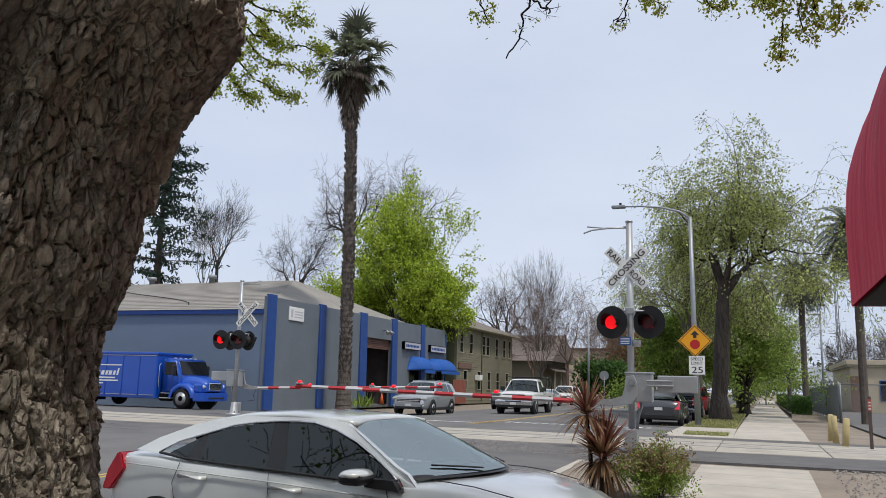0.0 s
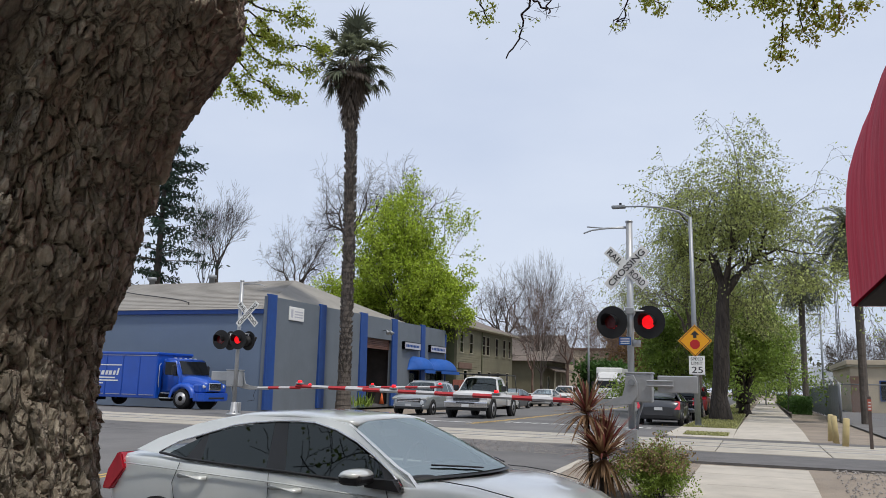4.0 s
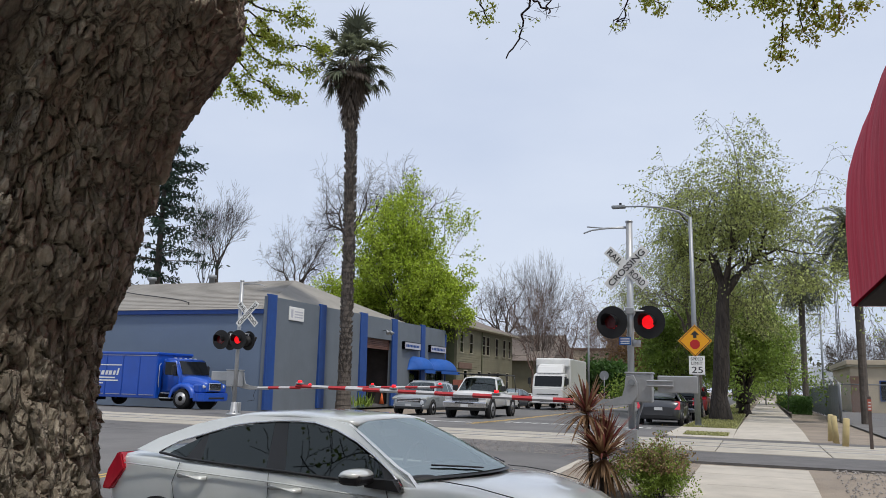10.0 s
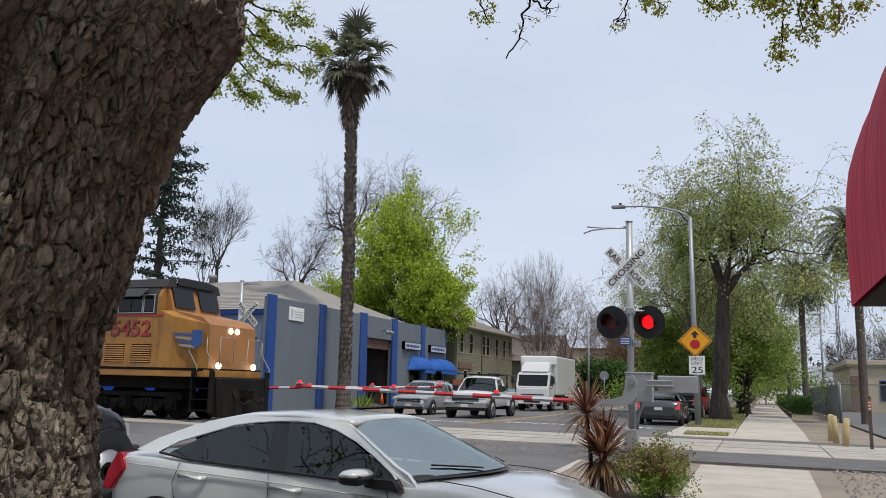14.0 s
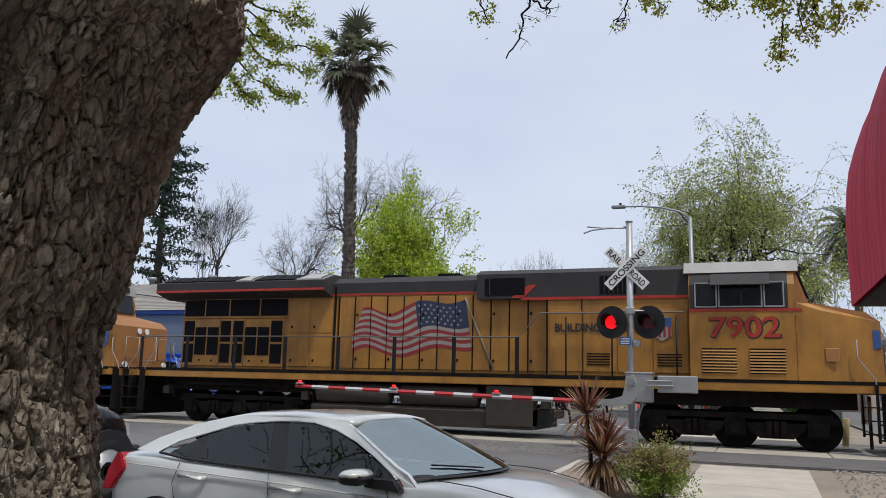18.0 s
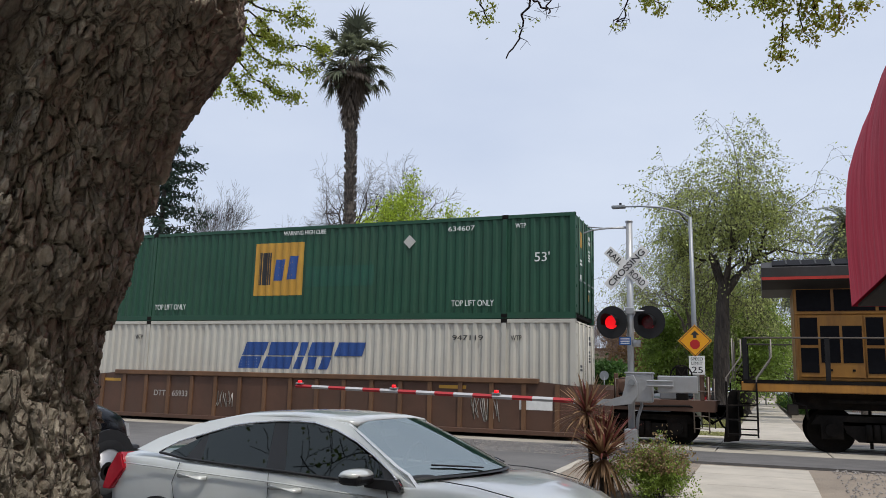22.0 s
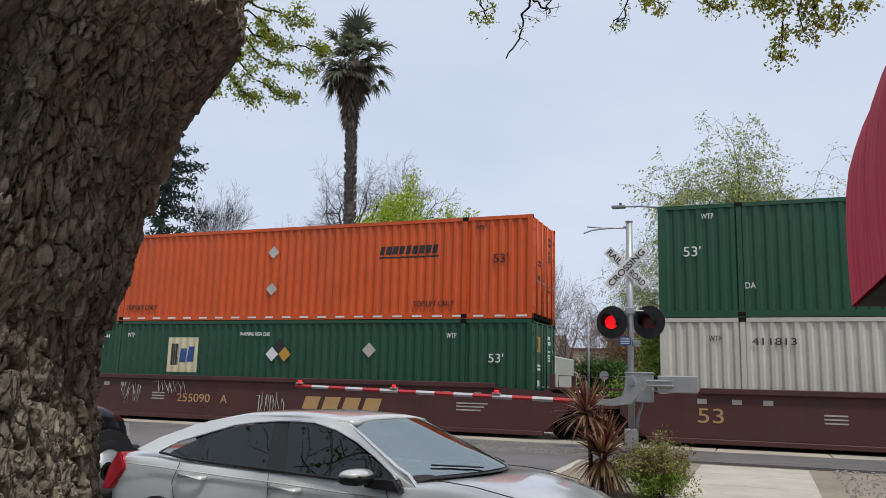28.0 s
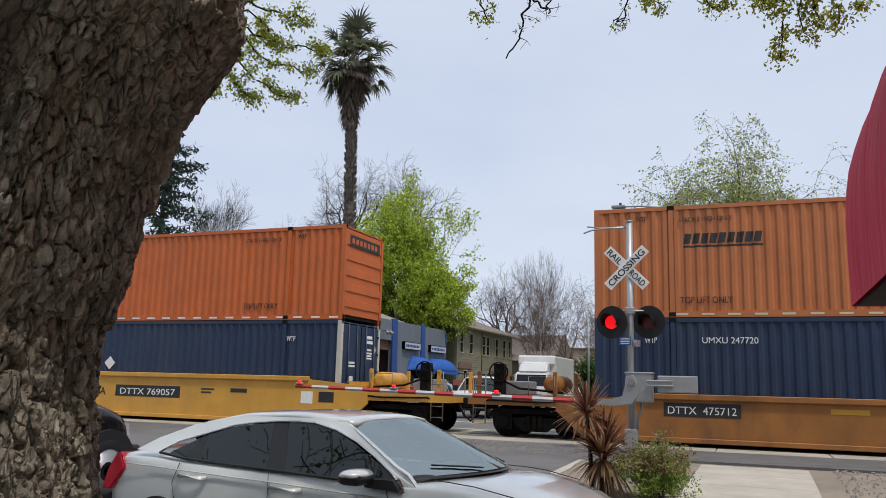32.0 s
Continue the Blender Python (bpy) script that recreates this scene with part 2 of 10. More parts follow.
# crossing: concrete panels between and beside the rails
def crossing():
    base = thing("crossing_surface", "pale concrete crossing panels set between steel rails", "level crossing", kind="structure")
    kinds = {}
    for a, b in ((19.75, 21.40), (21.56, 22.84), (23.0, 24.3)):
        bm = bmn()
        rbox(bm, 0, 2.42, a + 0.01, b - 0.01, -0.14, 0.0, 0.012, seg=1)
        me = bpy.data.meshes.new("panel")
        bm.to_mesh(me)
        bm.free()
        me.materials.append(PANEL_CON)
        kinds[a] = me
    for i in range(-11, 5):
        for a, me in kinds.items():
            if a < 20 and i > 3:
                continue
            o = new("panel", me)
            o.parent = base
            o.location = (i * 2.44 - 1.0, 0, 0.002 + 0.001 * ((i * 7) % 3))
    for yc in (TRACK - 0.7175, TRACK + 0.7175):
        bm = bmn()
        prism(bm, [(yc - 0.036, 0.0), (yc - 0.03, 0.012), (yc + 0.03, 0.012), (yc + 0.036, 0.0), (yc + 0.034, -0.03), (yc + 0.01, -0.05), (yc + 0.01, -0.14), (yc + 0.07, -0.165), (yc - 0.07, -0.165), (yc - 0.01, -0.14), (yc - 0.01, -0.05), (yc - 0.034, -0.03)], "x", -170, 130)
        tagged(part("rail", bm, RAIL), "worn steel running rail with a bright head", "rail", "rails", kind="structure")


crossing()


def ballast():
    """Loose stones beside the track, east of the pavement and west of the street."""
    rnd = random.Random(5)
    co, fc = [], []
    for k in range(16000):
        if k < 13000:
            x, y = rnd.uniform(1.2, 9), rnd.choice((rnd.uniform(13.2, 19.4), rnd.triangular(15.5, 21.2, 20.4), rnd.triangular(16.5, 21.2, 20.6), rnd.uniform(24.2, 26)))
        else:
            x, y = rnd.uniform(-9, -2.9), rnd.uniform(16.6, 19.6)
        r = rnd.uniform(0.008, 0.03) if k < 13000 else rnd.uniform(0.006, 0.02)
        z = road_z(y) - 0.05 if k < 13000 else road_z(y)
        b = len(co)
        for dx, dy, dz in ((1, 0, 0), (-1, 0, 0), (0, 1, 0), (0, -1, 0), (0, 0, 0.8), (0, 0, -0.4)):
            co.append((x + dx * r * rnd.uniform(0.7, 1.3), y + dy * r * rnd.uniform(0.7, 1.3), z + r * 0.3 + dz * r))
        for f in ((0, 2, 4), (2, 1, 4), (1, 3, 4), (3, 0, 4), (2, 0, 5), (1, 2, 5), (3, 1, 5), (0, 3, 5)):
            fc.append(tuple(b + i for i in f))
    me = bpy.data.meshes.new("track_ballast")
    me.from_pydata(co, [], fc)
    me.materials.append(GRAVEL)
    tagged(new("track_ballast", me), "loose grey crushed stone beside the rails", "gravel", kind="stuff")


ballast()
bm = box(bmn(), -30, 4, 17.0, 19.76, -0.2, -0.012)
tagged(part("asphalt_apron", bm, ASPHALT_NEW), "dark patched asphalt beside the crossing", "road", kind="structure")
bm = box(bmn(), -30, 4, 24.3, 25.6, -0.2, -0.012)
tagged(part("asphalt_apron", bm, ASPHALT_NEW), "dark patched asphalt beside the crossing", "road", kind="structure")
slabs("pavement_near", -1.13, 0.70, -6, 16.1, 1.5, "pale concrete pavement slabs with joints", 0.004)
slabs("pavement_far", -0.95, 1.15, 25.7, 150, 1.55, "long concrete pavement leading down the street", 0.006)
curb("curb_near", [(-0.75, -6), (-0.75, 9.3), (-3.2, 10.4), (-3.2, 15.6)], "concrete kerb round the planting strip")
curb("curb_far", [(-2.75, 26.2), (-2.75, 150)], "concrete kerb beside the parked cars")
curb("curb_west", [(-17.5, 59), (-17.5, 150)], "concrete kerb across the street")
sheet("planting_strip", [-3.1, -2, -1.1], [9.9, 11, 12, 13, 14, 15, 15.6], lambda x, y: walk_z(y) - 0.01, DIRT, "brown earth planting strip by the kerb", "planting bed")
slabs("pavement_landing", -2.67, -0.80, 25.7, 30.8, 1.7, "pale concrete landing between kerb and pavement")
sheet("grass_patch", [-2.3, -1.6, -0.95], [26.5, 27.2, 28.2], lambda x, y: walk_z(y) + 0.012, GRASS_M, "small patch of straw-green grass by the kerb", "grass")
sheet("verge", [-2.7, -2, -0.8], [30.8, 34, 60, 150], lambda x, y: walk_z(y) - 0.01, GRASS_M, "thin mown grass verge with bare earth", "grass")


def tufts(name, x0, x1, y0, y1, count, h, label):
    rnd = random.Random(9)
    co, fc = [], []
    for k in range(count):
        x, y = rnd.uniform(x0, x1), y0 + (y1 - y0) * rnd.random() ** 1.6
        z = walk_z(y) - 0.02
        a, hh = rnd.uniform(0, 6.28), h * rnd.uniform(0.5, 1.3)
        b = len(co)
        w = 0.02
        co += [(x - w * math.cos(a), y - w * math.sin(a), z), (x + w * math.cos(a), y + w * math.sin(a), z), (x + rnd.uniform(-1, 1) * hh * 0.5, y + rnd.uniform(-1, 1) * hh * 0.5, z + hh)]
        fc.append((b, b + 1, b + 2))
    me = bpy.data.meshes.new(name)
    me.from_pydata(co, [], fc)
    me.materials.append(GRASS_M)
    tagged(new(name, me), label, "grass", kind="stuff")


tufts("grass_blades", -2.28, -0.97, 26.52, 28.18, 1500, 0.06, "short straw-coloured grass by the kerb")
tufts("grass_blades", -2.65, -0.85, 30.85, 75, 9000, 0.07, "short green and straw grass on the verge")

LINE_Y = mat("yellow_line_paint", (0.55, 0.36, 0.08), 0.8, var=0.3, vs=6, bump=0.1)
LINE_W = mat("white_road_paint", (0.6, 0.6, 0.58), 0.8, var=0.25, vs=6, bump=0.1, dirt=((0.17, 0.165, 0.16), 0.9, 2.5, (1, 1, 1)))


def road_marks():
    for k, x in enumerate((-9.85, -10.05)):
        bm = bmn()
        for y0, y1 in ((2, 8), (8, 12), (12, 16.5), (28, 60), (60, 120)):
            n = 8
            for i in range(n):
                a, b = y0 + (y1 - y0) * i / n, y0 + (y1 - y0) * (i + 1) / n
                bm.faces.new([bm.verts.new((xx, yy, road_z(yy) + 0.003)) for xx, yy in ((x, a), (x + 0.09, a), (x + 0.09, b), (x, b))])
        tagged(part("centre_line", bm, LINE_Y), "faded yellow centre line painted on the street", "road marking", "centre lines", kind="structure")
    bm = bmn()
    rnd = random.Random(3)
    for i in range(16):
        x = -9.4 + i * 0.36
        bm.faces.new([bm.verts.new((xx, yy, road_z(yy) + 0.004)) for xx, yy in ((x, 30.6), (x + 0.2, 30.6 + 0.1), (x + 0.24, 31.4), (x + 0.04, 31.3))])
    tagged(part("road_lettering", bm, LINE_W), "worn white painted bars on the asphalt", "road marking", kind="structure")
    bm = bmn()
    for i in range(7):
        x = -16.5 + i * 0.9
        bm.faces.new([bm.verts.new((xx, yy, road_z(yy) + 0.004)) for xx, yy in ((x, 29.2), (x + 0.85, 29.2), (x + 0.85, 29.6), (x, 29.6))])
    tagged(part("stop_line", bm, LINE_W), "worn white stop line before the rails", "road marking", kind="structure")


road_marks()
# ------------------------------------------------------------------ blue workshop
STUCCO = mat("grey_blue_stucco", (0.138, 0.162, 0.19), 0.85, var=0.07, vs=0.8, bump=0.35, bs=25, dirt=((0.115, 0.13, 0.15), 0.6, 0.7, (1, 1, 0.25)))
STUCCO_B = mat("pale_blue_stucco", (0.135, 0.18, 0.25), 0.85, var=0.06, vs=0.5, bump=0.3, bs=25, dirt=((0.13, 0.17, 0.23), 0.5, 0.5, (1, 1, 0.3)))
BLUE_TRIM = mat("royal_blue_paint", (0.012, 0.058, 0.24), 0.6, var=0.12, vs=2, bump=0.1)
ROOFING = mat("weathered_roll_roofing", (0.25, 0.235, 0.21), 0.9, var=0.12, vs=0.7, bump=0.3, bs=20, dirt=((0.16, 0.145, 0.13), 0.6, 0.5, (1, 1, 1)))
AWN_BLUE = mat("blue_canvas", (0.008, 0.085, 0.36), 0.75, var=0.1, vs=3, bump=0.15, bs=90)
# the dimness of the rooms is put into this wall colour
INSIDE = mat("shade_toned_workshop_wall", (0.07, 0.06, 0.055), 0.9, var=0.3, vs=1, bump=0.1)
PANE_DARK = glass("dark_window_glass", (0.25, 0.28, 0.3))
SIGN_FACE = mat("pale_sign_face", (0.5, 0.5, 0.56), 0.5, var=0.05, bump=0)


def workshop():
    xb, h = -22.67, 5.5
    b = thing("workshop_building", "grey-blue stucco workshop with royal blue pilasters and a low grey roof", "building")
    # street front with the garage opening and shop openings
    for y0, y1, z0, z1 in ((33.72, 44.75, -0.2, h), (44.75, 48.4, 4.15, h), (48.4, 51.4, -0.2, h), (51.4, 53.3, 2.3, h), (53.3, 54.5, -0.2, h), (54.5, 57.8, 2.3, h), (54.5, 57.8, -0.2, 0.55), (57.8, 58.2, -0.2, h)):
        part("front_wall", box(bmn(), xb - 0.25, xb, y0, y1, z0, z1), STUCCO, b, "grey-blue stucco front wall")
    part("side_wall", box(bmn(), -49, xb - 0.26, 33.8, 34.05, -0.2, 4.62), STUCCO_B, b, "pale blue stucco side wall")
    part("back_wall", box(bmn(), -49, xb - 0.26, 57.9, 58.15, -0.2, 4.9), STUCCO, b)
    part("end_wall", box(bmn(), -49.25, -49, 33.8, 58.15, -0.2, 4.9), STUCCO, b)
    part("fascia", box(bmn(), -49, xb - 0.26, 33.66, 33.8, 4.62, 4.84), BLUE_TRIM, b, "royal blue eave board")
    for y0, y1 in ((33.66, 34.40), (38.75, 39.42), (43.7, 44.6), (48.3, 49.1), (53.22, 53.95)):
        bm = bmn()
        prism(bm, [(xb + 0.14, -0.1), (xb + 0.06, 5.6), (xb - 0.1, 5.6), (xb - 0.05, 5.5), (xb, 5.5), (xb, -0.1)], "y", y0, y1)
        part("pilaster", bm, BLUE_TRIM, b, "sloping royal blue pilaster")
    bm = bmn()
    e, r = 4.84, 7.95
    pts = [(-49, 33.6, e), (xb - 0.27, 33.6, e), (xb - 0.27, 57.9, e + 0.2), (-49, 57.9, e + 0.2), (-28.6, 45.5, r), (-49, 45.5, r)]
    v = [bm.verts.new(p) for p in pts]
    for f in ((0, 1, 4, 5), (1, 2, 4), (2, 3, 5, 4), (3, 0, 5), (3, 2, 1, 0)):
        bm.faces.new([v[i] for i in f])
    part("roof", bm, ROOFING, b, "weathered grey hipped roof")
    for i in range(1, 22):
        t = i / 22
        part("roof_lap", tube(bmn(), [(-49, 33.6 + 11.9 * t, e + (r - e) * t + 0.01), (xb - 0.27 - 5.66 * t, 33.6 + 11.9 * t, e + (r - e) * t + 0.01)], 0.012, 4), ROOFING, b)
    for x, y in ((-40.6, 45.5), (-35.2, 45.3)):
        bm = tube(bmn(), [(x, y, r - 0.3), (x, y, r + 0.25), (x, y, r + 0.26), (x, y, r + 0.5)], [0.2, 0.2, 0.33, 0.28], 12)
        part("roof_vent", bm, STEEL, b, "round galvanised roof vent")
    # cable loops lying on the roof
    for k in range(2):
        bm = bmn()
        tube(bm, [(-28.5 + 6 * math.cos(0.3 + q * 0.28 + k * 0.2) - 6, 35.2 + q * 0.8 + k * 0.6, e + (1.6 + q * 0.8 + k * 0.6) * (r - e) / 11.9 + 0.03) for q in range(9)], 0.02, 5)
        part("roof_cable", bm, BLACK, b)
    # workshop interior behind the garage opening
    part("inner_floor", box(bmn(), -30, xb - 0.1, 44.3, 48.9, -0.18, -0.02), ASPHALT_NEW, b)
    bm = box(bmn(), -30.2, -30, 44.0, 49.2, -0.1, 4.6)
    box(bm, -30, xb - 0.26, 43.9, 44.1, -0.1, 4.6)
    box(bm, -30, xb - 0.26, 49.0, 49.2, -0.1, 4.6)
    part("inner_wall", bm, INSIDE, b, "brown workshop interior with its dimness put into the wall colour")
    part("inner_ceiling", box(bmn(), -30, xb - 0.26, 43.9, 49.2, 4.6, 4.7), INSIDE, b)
    # rolled-up shutter under the lintel
    SHUT = mat("brown_shutter", (0.12, 0.055, 0.04), 0.6, var=0.2)
    for i in range(6):
        part("shutter_slat", rbox(bmn(), xb - 0.22, xb - 0.17, 44.8, 48.35, 3.5 + i * 0.11, 3.6 + i * 0.11, 0.008, seg=1), SHUT, b, "half-raised brown roller shutter")
    # shop openings
    for y0, y1, z0, n in ((51.4, 53.3, 0.0, 1), (54.5, 57.8, 0.55, 3)):
        part("window_frame", window_frame(xb - 0.16, y0, y1, z0, 2.3, n), BLACK, b)
        for k in range(n):
            a, c = y0 + (y1 - y0) * k / n + 0.04, y0 + (y1 - y0) * (k + 1) / n - 0.04
            part("pane", box(bmn(), xb - 0.15, xb - 0.142, a, c, z0 + 0.05, 2.25), PANE_DARK, b)
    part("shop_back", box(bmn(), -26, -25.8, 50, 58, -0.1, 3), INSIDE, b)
    # rounded awnings
    for y0, y1 in ((51.0, 53.9), (54.1, 58.9)):
        bm = bmn()
        n, w = 10, 1.15
        rows = []
        for i in range(n + 1):
            a = math.pi / 2 * i / n
            rows.append((xb + 0.01 + w * math.sin(a), 2.3 + 0.95 * math.cos(a)))
        g = [[], []]
        m = 12
        grid = []
        for i, (x, z) in enumerate(rows):
            row = []
            for j in range(m + 1):
                t = j / m
                s = min(1.0, 3.2 * min(t, 1 - t))
                k = math.sqrt(1 - (1 - s) ** 2)
                row.append(bm.verts.new((xb + 0.01 + (x - xb - 0.01) * k, y0 + (y1 - y0) * t, 2.3 + (z - 2.3) * k)))
            grid.append(row)
        for ra, rb in zip(grid, grid[1:]):
            for j in range(m):
                f = bm.faces.new((ra[j], ra[j + 1], rb[j + 1], rb[j]))
                f.smooth = True
        bmesh.ops.recalc_face_normals(bm, faces=bm.faces[:])
        bmesh.ops.solidify(bm, geom=bm.faces[:], thickness=0.02)
        aw = part("awning", bm, AWN_BLUE, b, "domed blue canvas awning")
        part("valance", box(bmn(), xb + 1.13, xb + 1.16, y0 + 0.5, y1 - 0.5, 2.1, 2.32), AWN_BLUE, aw)
    for y0, y1 in ((50.0, 52.8), (54.7, 57.8)):
        s = part("sign_box", rbox(bmn(), xb + 0.002, xb + 0.22, y0, y1, 3.7, 4.18, 0.02), SIGN_FACE, b, "pale wall sign box with unreadable dark bars")
        bm = bmn()
        for i in range(9):
            w = (y1 - y0 - 0.5) / 9
            box(bm, xb + 0.221, xb + 0.226, y0 + 0.25 + i * w, y0 + 0.25 + (i + 0.75) * w, 3.84, 4.02)
        part("sign_bars", bm, BLUE_TRIM, s)
        bm = bmn()
        for a, c, z0, z1 in ((y0, y1, 3.68, 3.72), (y0, y1, 4.16, 4.2), (y0, y0 + 0.04, 3.7, 4.18), (y1 - 0.04, y1, 3.7, 4.18)):
            box(bm, xb, xb + 0.235, a, c, z0, z1)
        part("sign_rim", bm, BLACK, s)
    s = part("wall_plaque", rbox(bmn(), xb + 0.002, xb + 0.06, 35.6, 37.05, 4.45, 5.16, 0.02), WHITE, b, "white wall plaque with pale bars")
    bm = bmn()
    for i in range(3):
        box(bm, xb + 0.061, xb + 0.066, 36.1, 36.9, 4.62 + i * 0.14, 4.68 + i * 0.14)
    box(bm, xb + 0.061, xb + 0.066, 35.75, 35.95, 4.6, 5.02)
    part("plaque_bars", bm, SIGN_FACE, s)
    lamp = part("wall_lamp", tube(bmn(), [(xb, 46.9, 4.72), (xb + 0.5, 46.9, 4.72), (xb + 0.55, 46.9, 4.6)], 0.03, 6), STEEL, b, "small steel flood lamps above the garage")
    for dy in (-0.3, 0.25):
        part("lamp_head", tube(bmn(), [(xb + 0.4, 46.9 + dy, 4.72), (xb + 0.6, 46.9 + dy * 1.2, 4.48)], [0.05, 0.15], 10), STEEL, lamp)
    part("downpipe", tube(bmn(), [(xb + 0.06, 58.1, 0), (xb + 0.06, 58.1, 5.2)], 0.05, 8), BLUE_TRIM, b)


def window_frame(x, y0, y1, z0, z1, n, w=0.05, t=0.06):
    bm = bmn()
    box(bm, x, x + t, y0, y1, z0, z0 + w)
    box(bm, x, x + t, y0, y1, z1 - w, z1)
    for k in range(n + 1):
        y = y0 + (y1 - y0) * k / n
        box(bm, x, x + t, max(y0, y - w / 2), min(y1, y + w / 2), z0 + w, z1 - w)
    return bm


workshop()
# ------------------------------------------------------------------ the freight train
def run(t):
    """How far the train has gone along the track."""
    def far(q):
        return 10.228 * q - 0.00495 * q * q + 0.000786 * q ** 3
    return far(t - 22.5) if t >= 14 else far(-8.5) + 10.48 * (t - 14)


MOVED = []      # things that ride with the train: (thing, place along it, y, z)
WHEELS = []     # wheelsets: (part, place on its thing, radius)

LOCO_Y = mat("weathered_yellow_paint", (0.37, 0.172, 0.028), 0.5, var=0.2, vs=1.2, bump=0.1, bs=20, dirt=((0.13, 0.055, 0.02), 0.85, 1.4, (1, 1, 0.25)), coat=0.1)
LOCO_TAN = mat("sun_faded_nose_paint", (0.33, 0.145, 0.045), 0.55, var=0.12, vs=1.5, bump=0.1, dirt=((0.28, 0.14, 0.06), 0.6, 1.5, (1, 1, 0.4)))
LOCO_G = mat("locomotive_grey_paint", (0.042, 0.04, 0.04), 0.6, var=0.2, vs=1.5, bump=0.1, dirt=((0.03, 0.024, 0.02), 0.7, 1.2, (1, 1, 0.3)), spec=0.25)
LOCO_ROOFG = mat("pale_grey_cab_roof", (0.36, 0.36, 0.34), 0.55, var=0.12, vs=2, bump=0.05)
LOCO_R = mat("red_stripe_paint", (0.40, 0.028, 0.018), 0.5, var=0.2, vs=3, bump=0.05, dirt=((0.15, 0.03, 0.02), 0.7, 2.5, (1, 1, 0.4)))
GRILLE = mat("black_grille", (0.006, 0.006, 0.008), 0.7, var=0.3, vs=8, bump=0.3, bs=60, spec=0.12)
WINDOW = mat("cab_window_glass", (0.008, 0.009, 0.01), 0.08, var=0.1, bump=0, spec=0.3)
TANK = mat("fuel_tank_grime", (0.034, 0.028, 0.022), 0.8, var=0.3, vs=2.5, bump=0.3, bs=25, dirt=((0.055, 0.044, 0.034), 0.6, 2, (1, 1, 1)))
FLAG_R = mat("flag_red", (0.25, 0.026, 0.026), 0.55, var=0.15, vs=4, bump=0)
FLAG_W = mat("flag_white", (0.30, 0.27, 0.235), 0.55, var=0.1, vs=4, bump=0)
FLAG_B = mat("flag_blue", (0.018, 0.03, 0.07), 0.55, var=0.2, vs=4, bump=0)
WING_B = mat("emblem_blue", (0.03, 0.08, 0.25), 0.5, var=0.1, bump=0)
HANDRAIL = mat("handrail_paint", (0.17, 0.14, 0.115), 0.5, 0.2, var=0.15, vs=6, bump=0.05)
LIT = glow("lit_headlamp", (1.0, 0.93, 0.75), 4.0)


def wheelset(parent, x, z, r, name="wheelset"):
    """A pair of wheels on an axle that turns as the train rolls."""
    bm = bmn()
    for s in (-1, 1):
        y = s * 0.72
        tube(bm, [(0, y - 0.065 * s, 0), (0, y - 0.04 * s, 0), (0, y - 0.035 * s, 0), (0, y + 0.07 * s, 0)], [r + 0.028, r + 0.028, r, r - 0.006], 24)
        disc(bm, (0, y + 0.07 * s, 0), (0, s, 0), 0.12, 0.12, 10)
        for k in range(6):
            a = k * math.pi / 3
            box(bm, -0.03, 0.03, y + 0.069 * s - 0.008, y + 0.069 * s + 0.008, 0.14, r - 0.08, pose(0, 0, 0, 0, math.degrees(a), 0))
    tube(bm, [(0, -0.7, 0), (0, 0.7, 0)], 0.08, 8)
    o = part(name, bm, DARK, parent)
    o.matrix_basis = pose(x, 0, z)
    WHEELS.append((o, x, z, r))
    return o


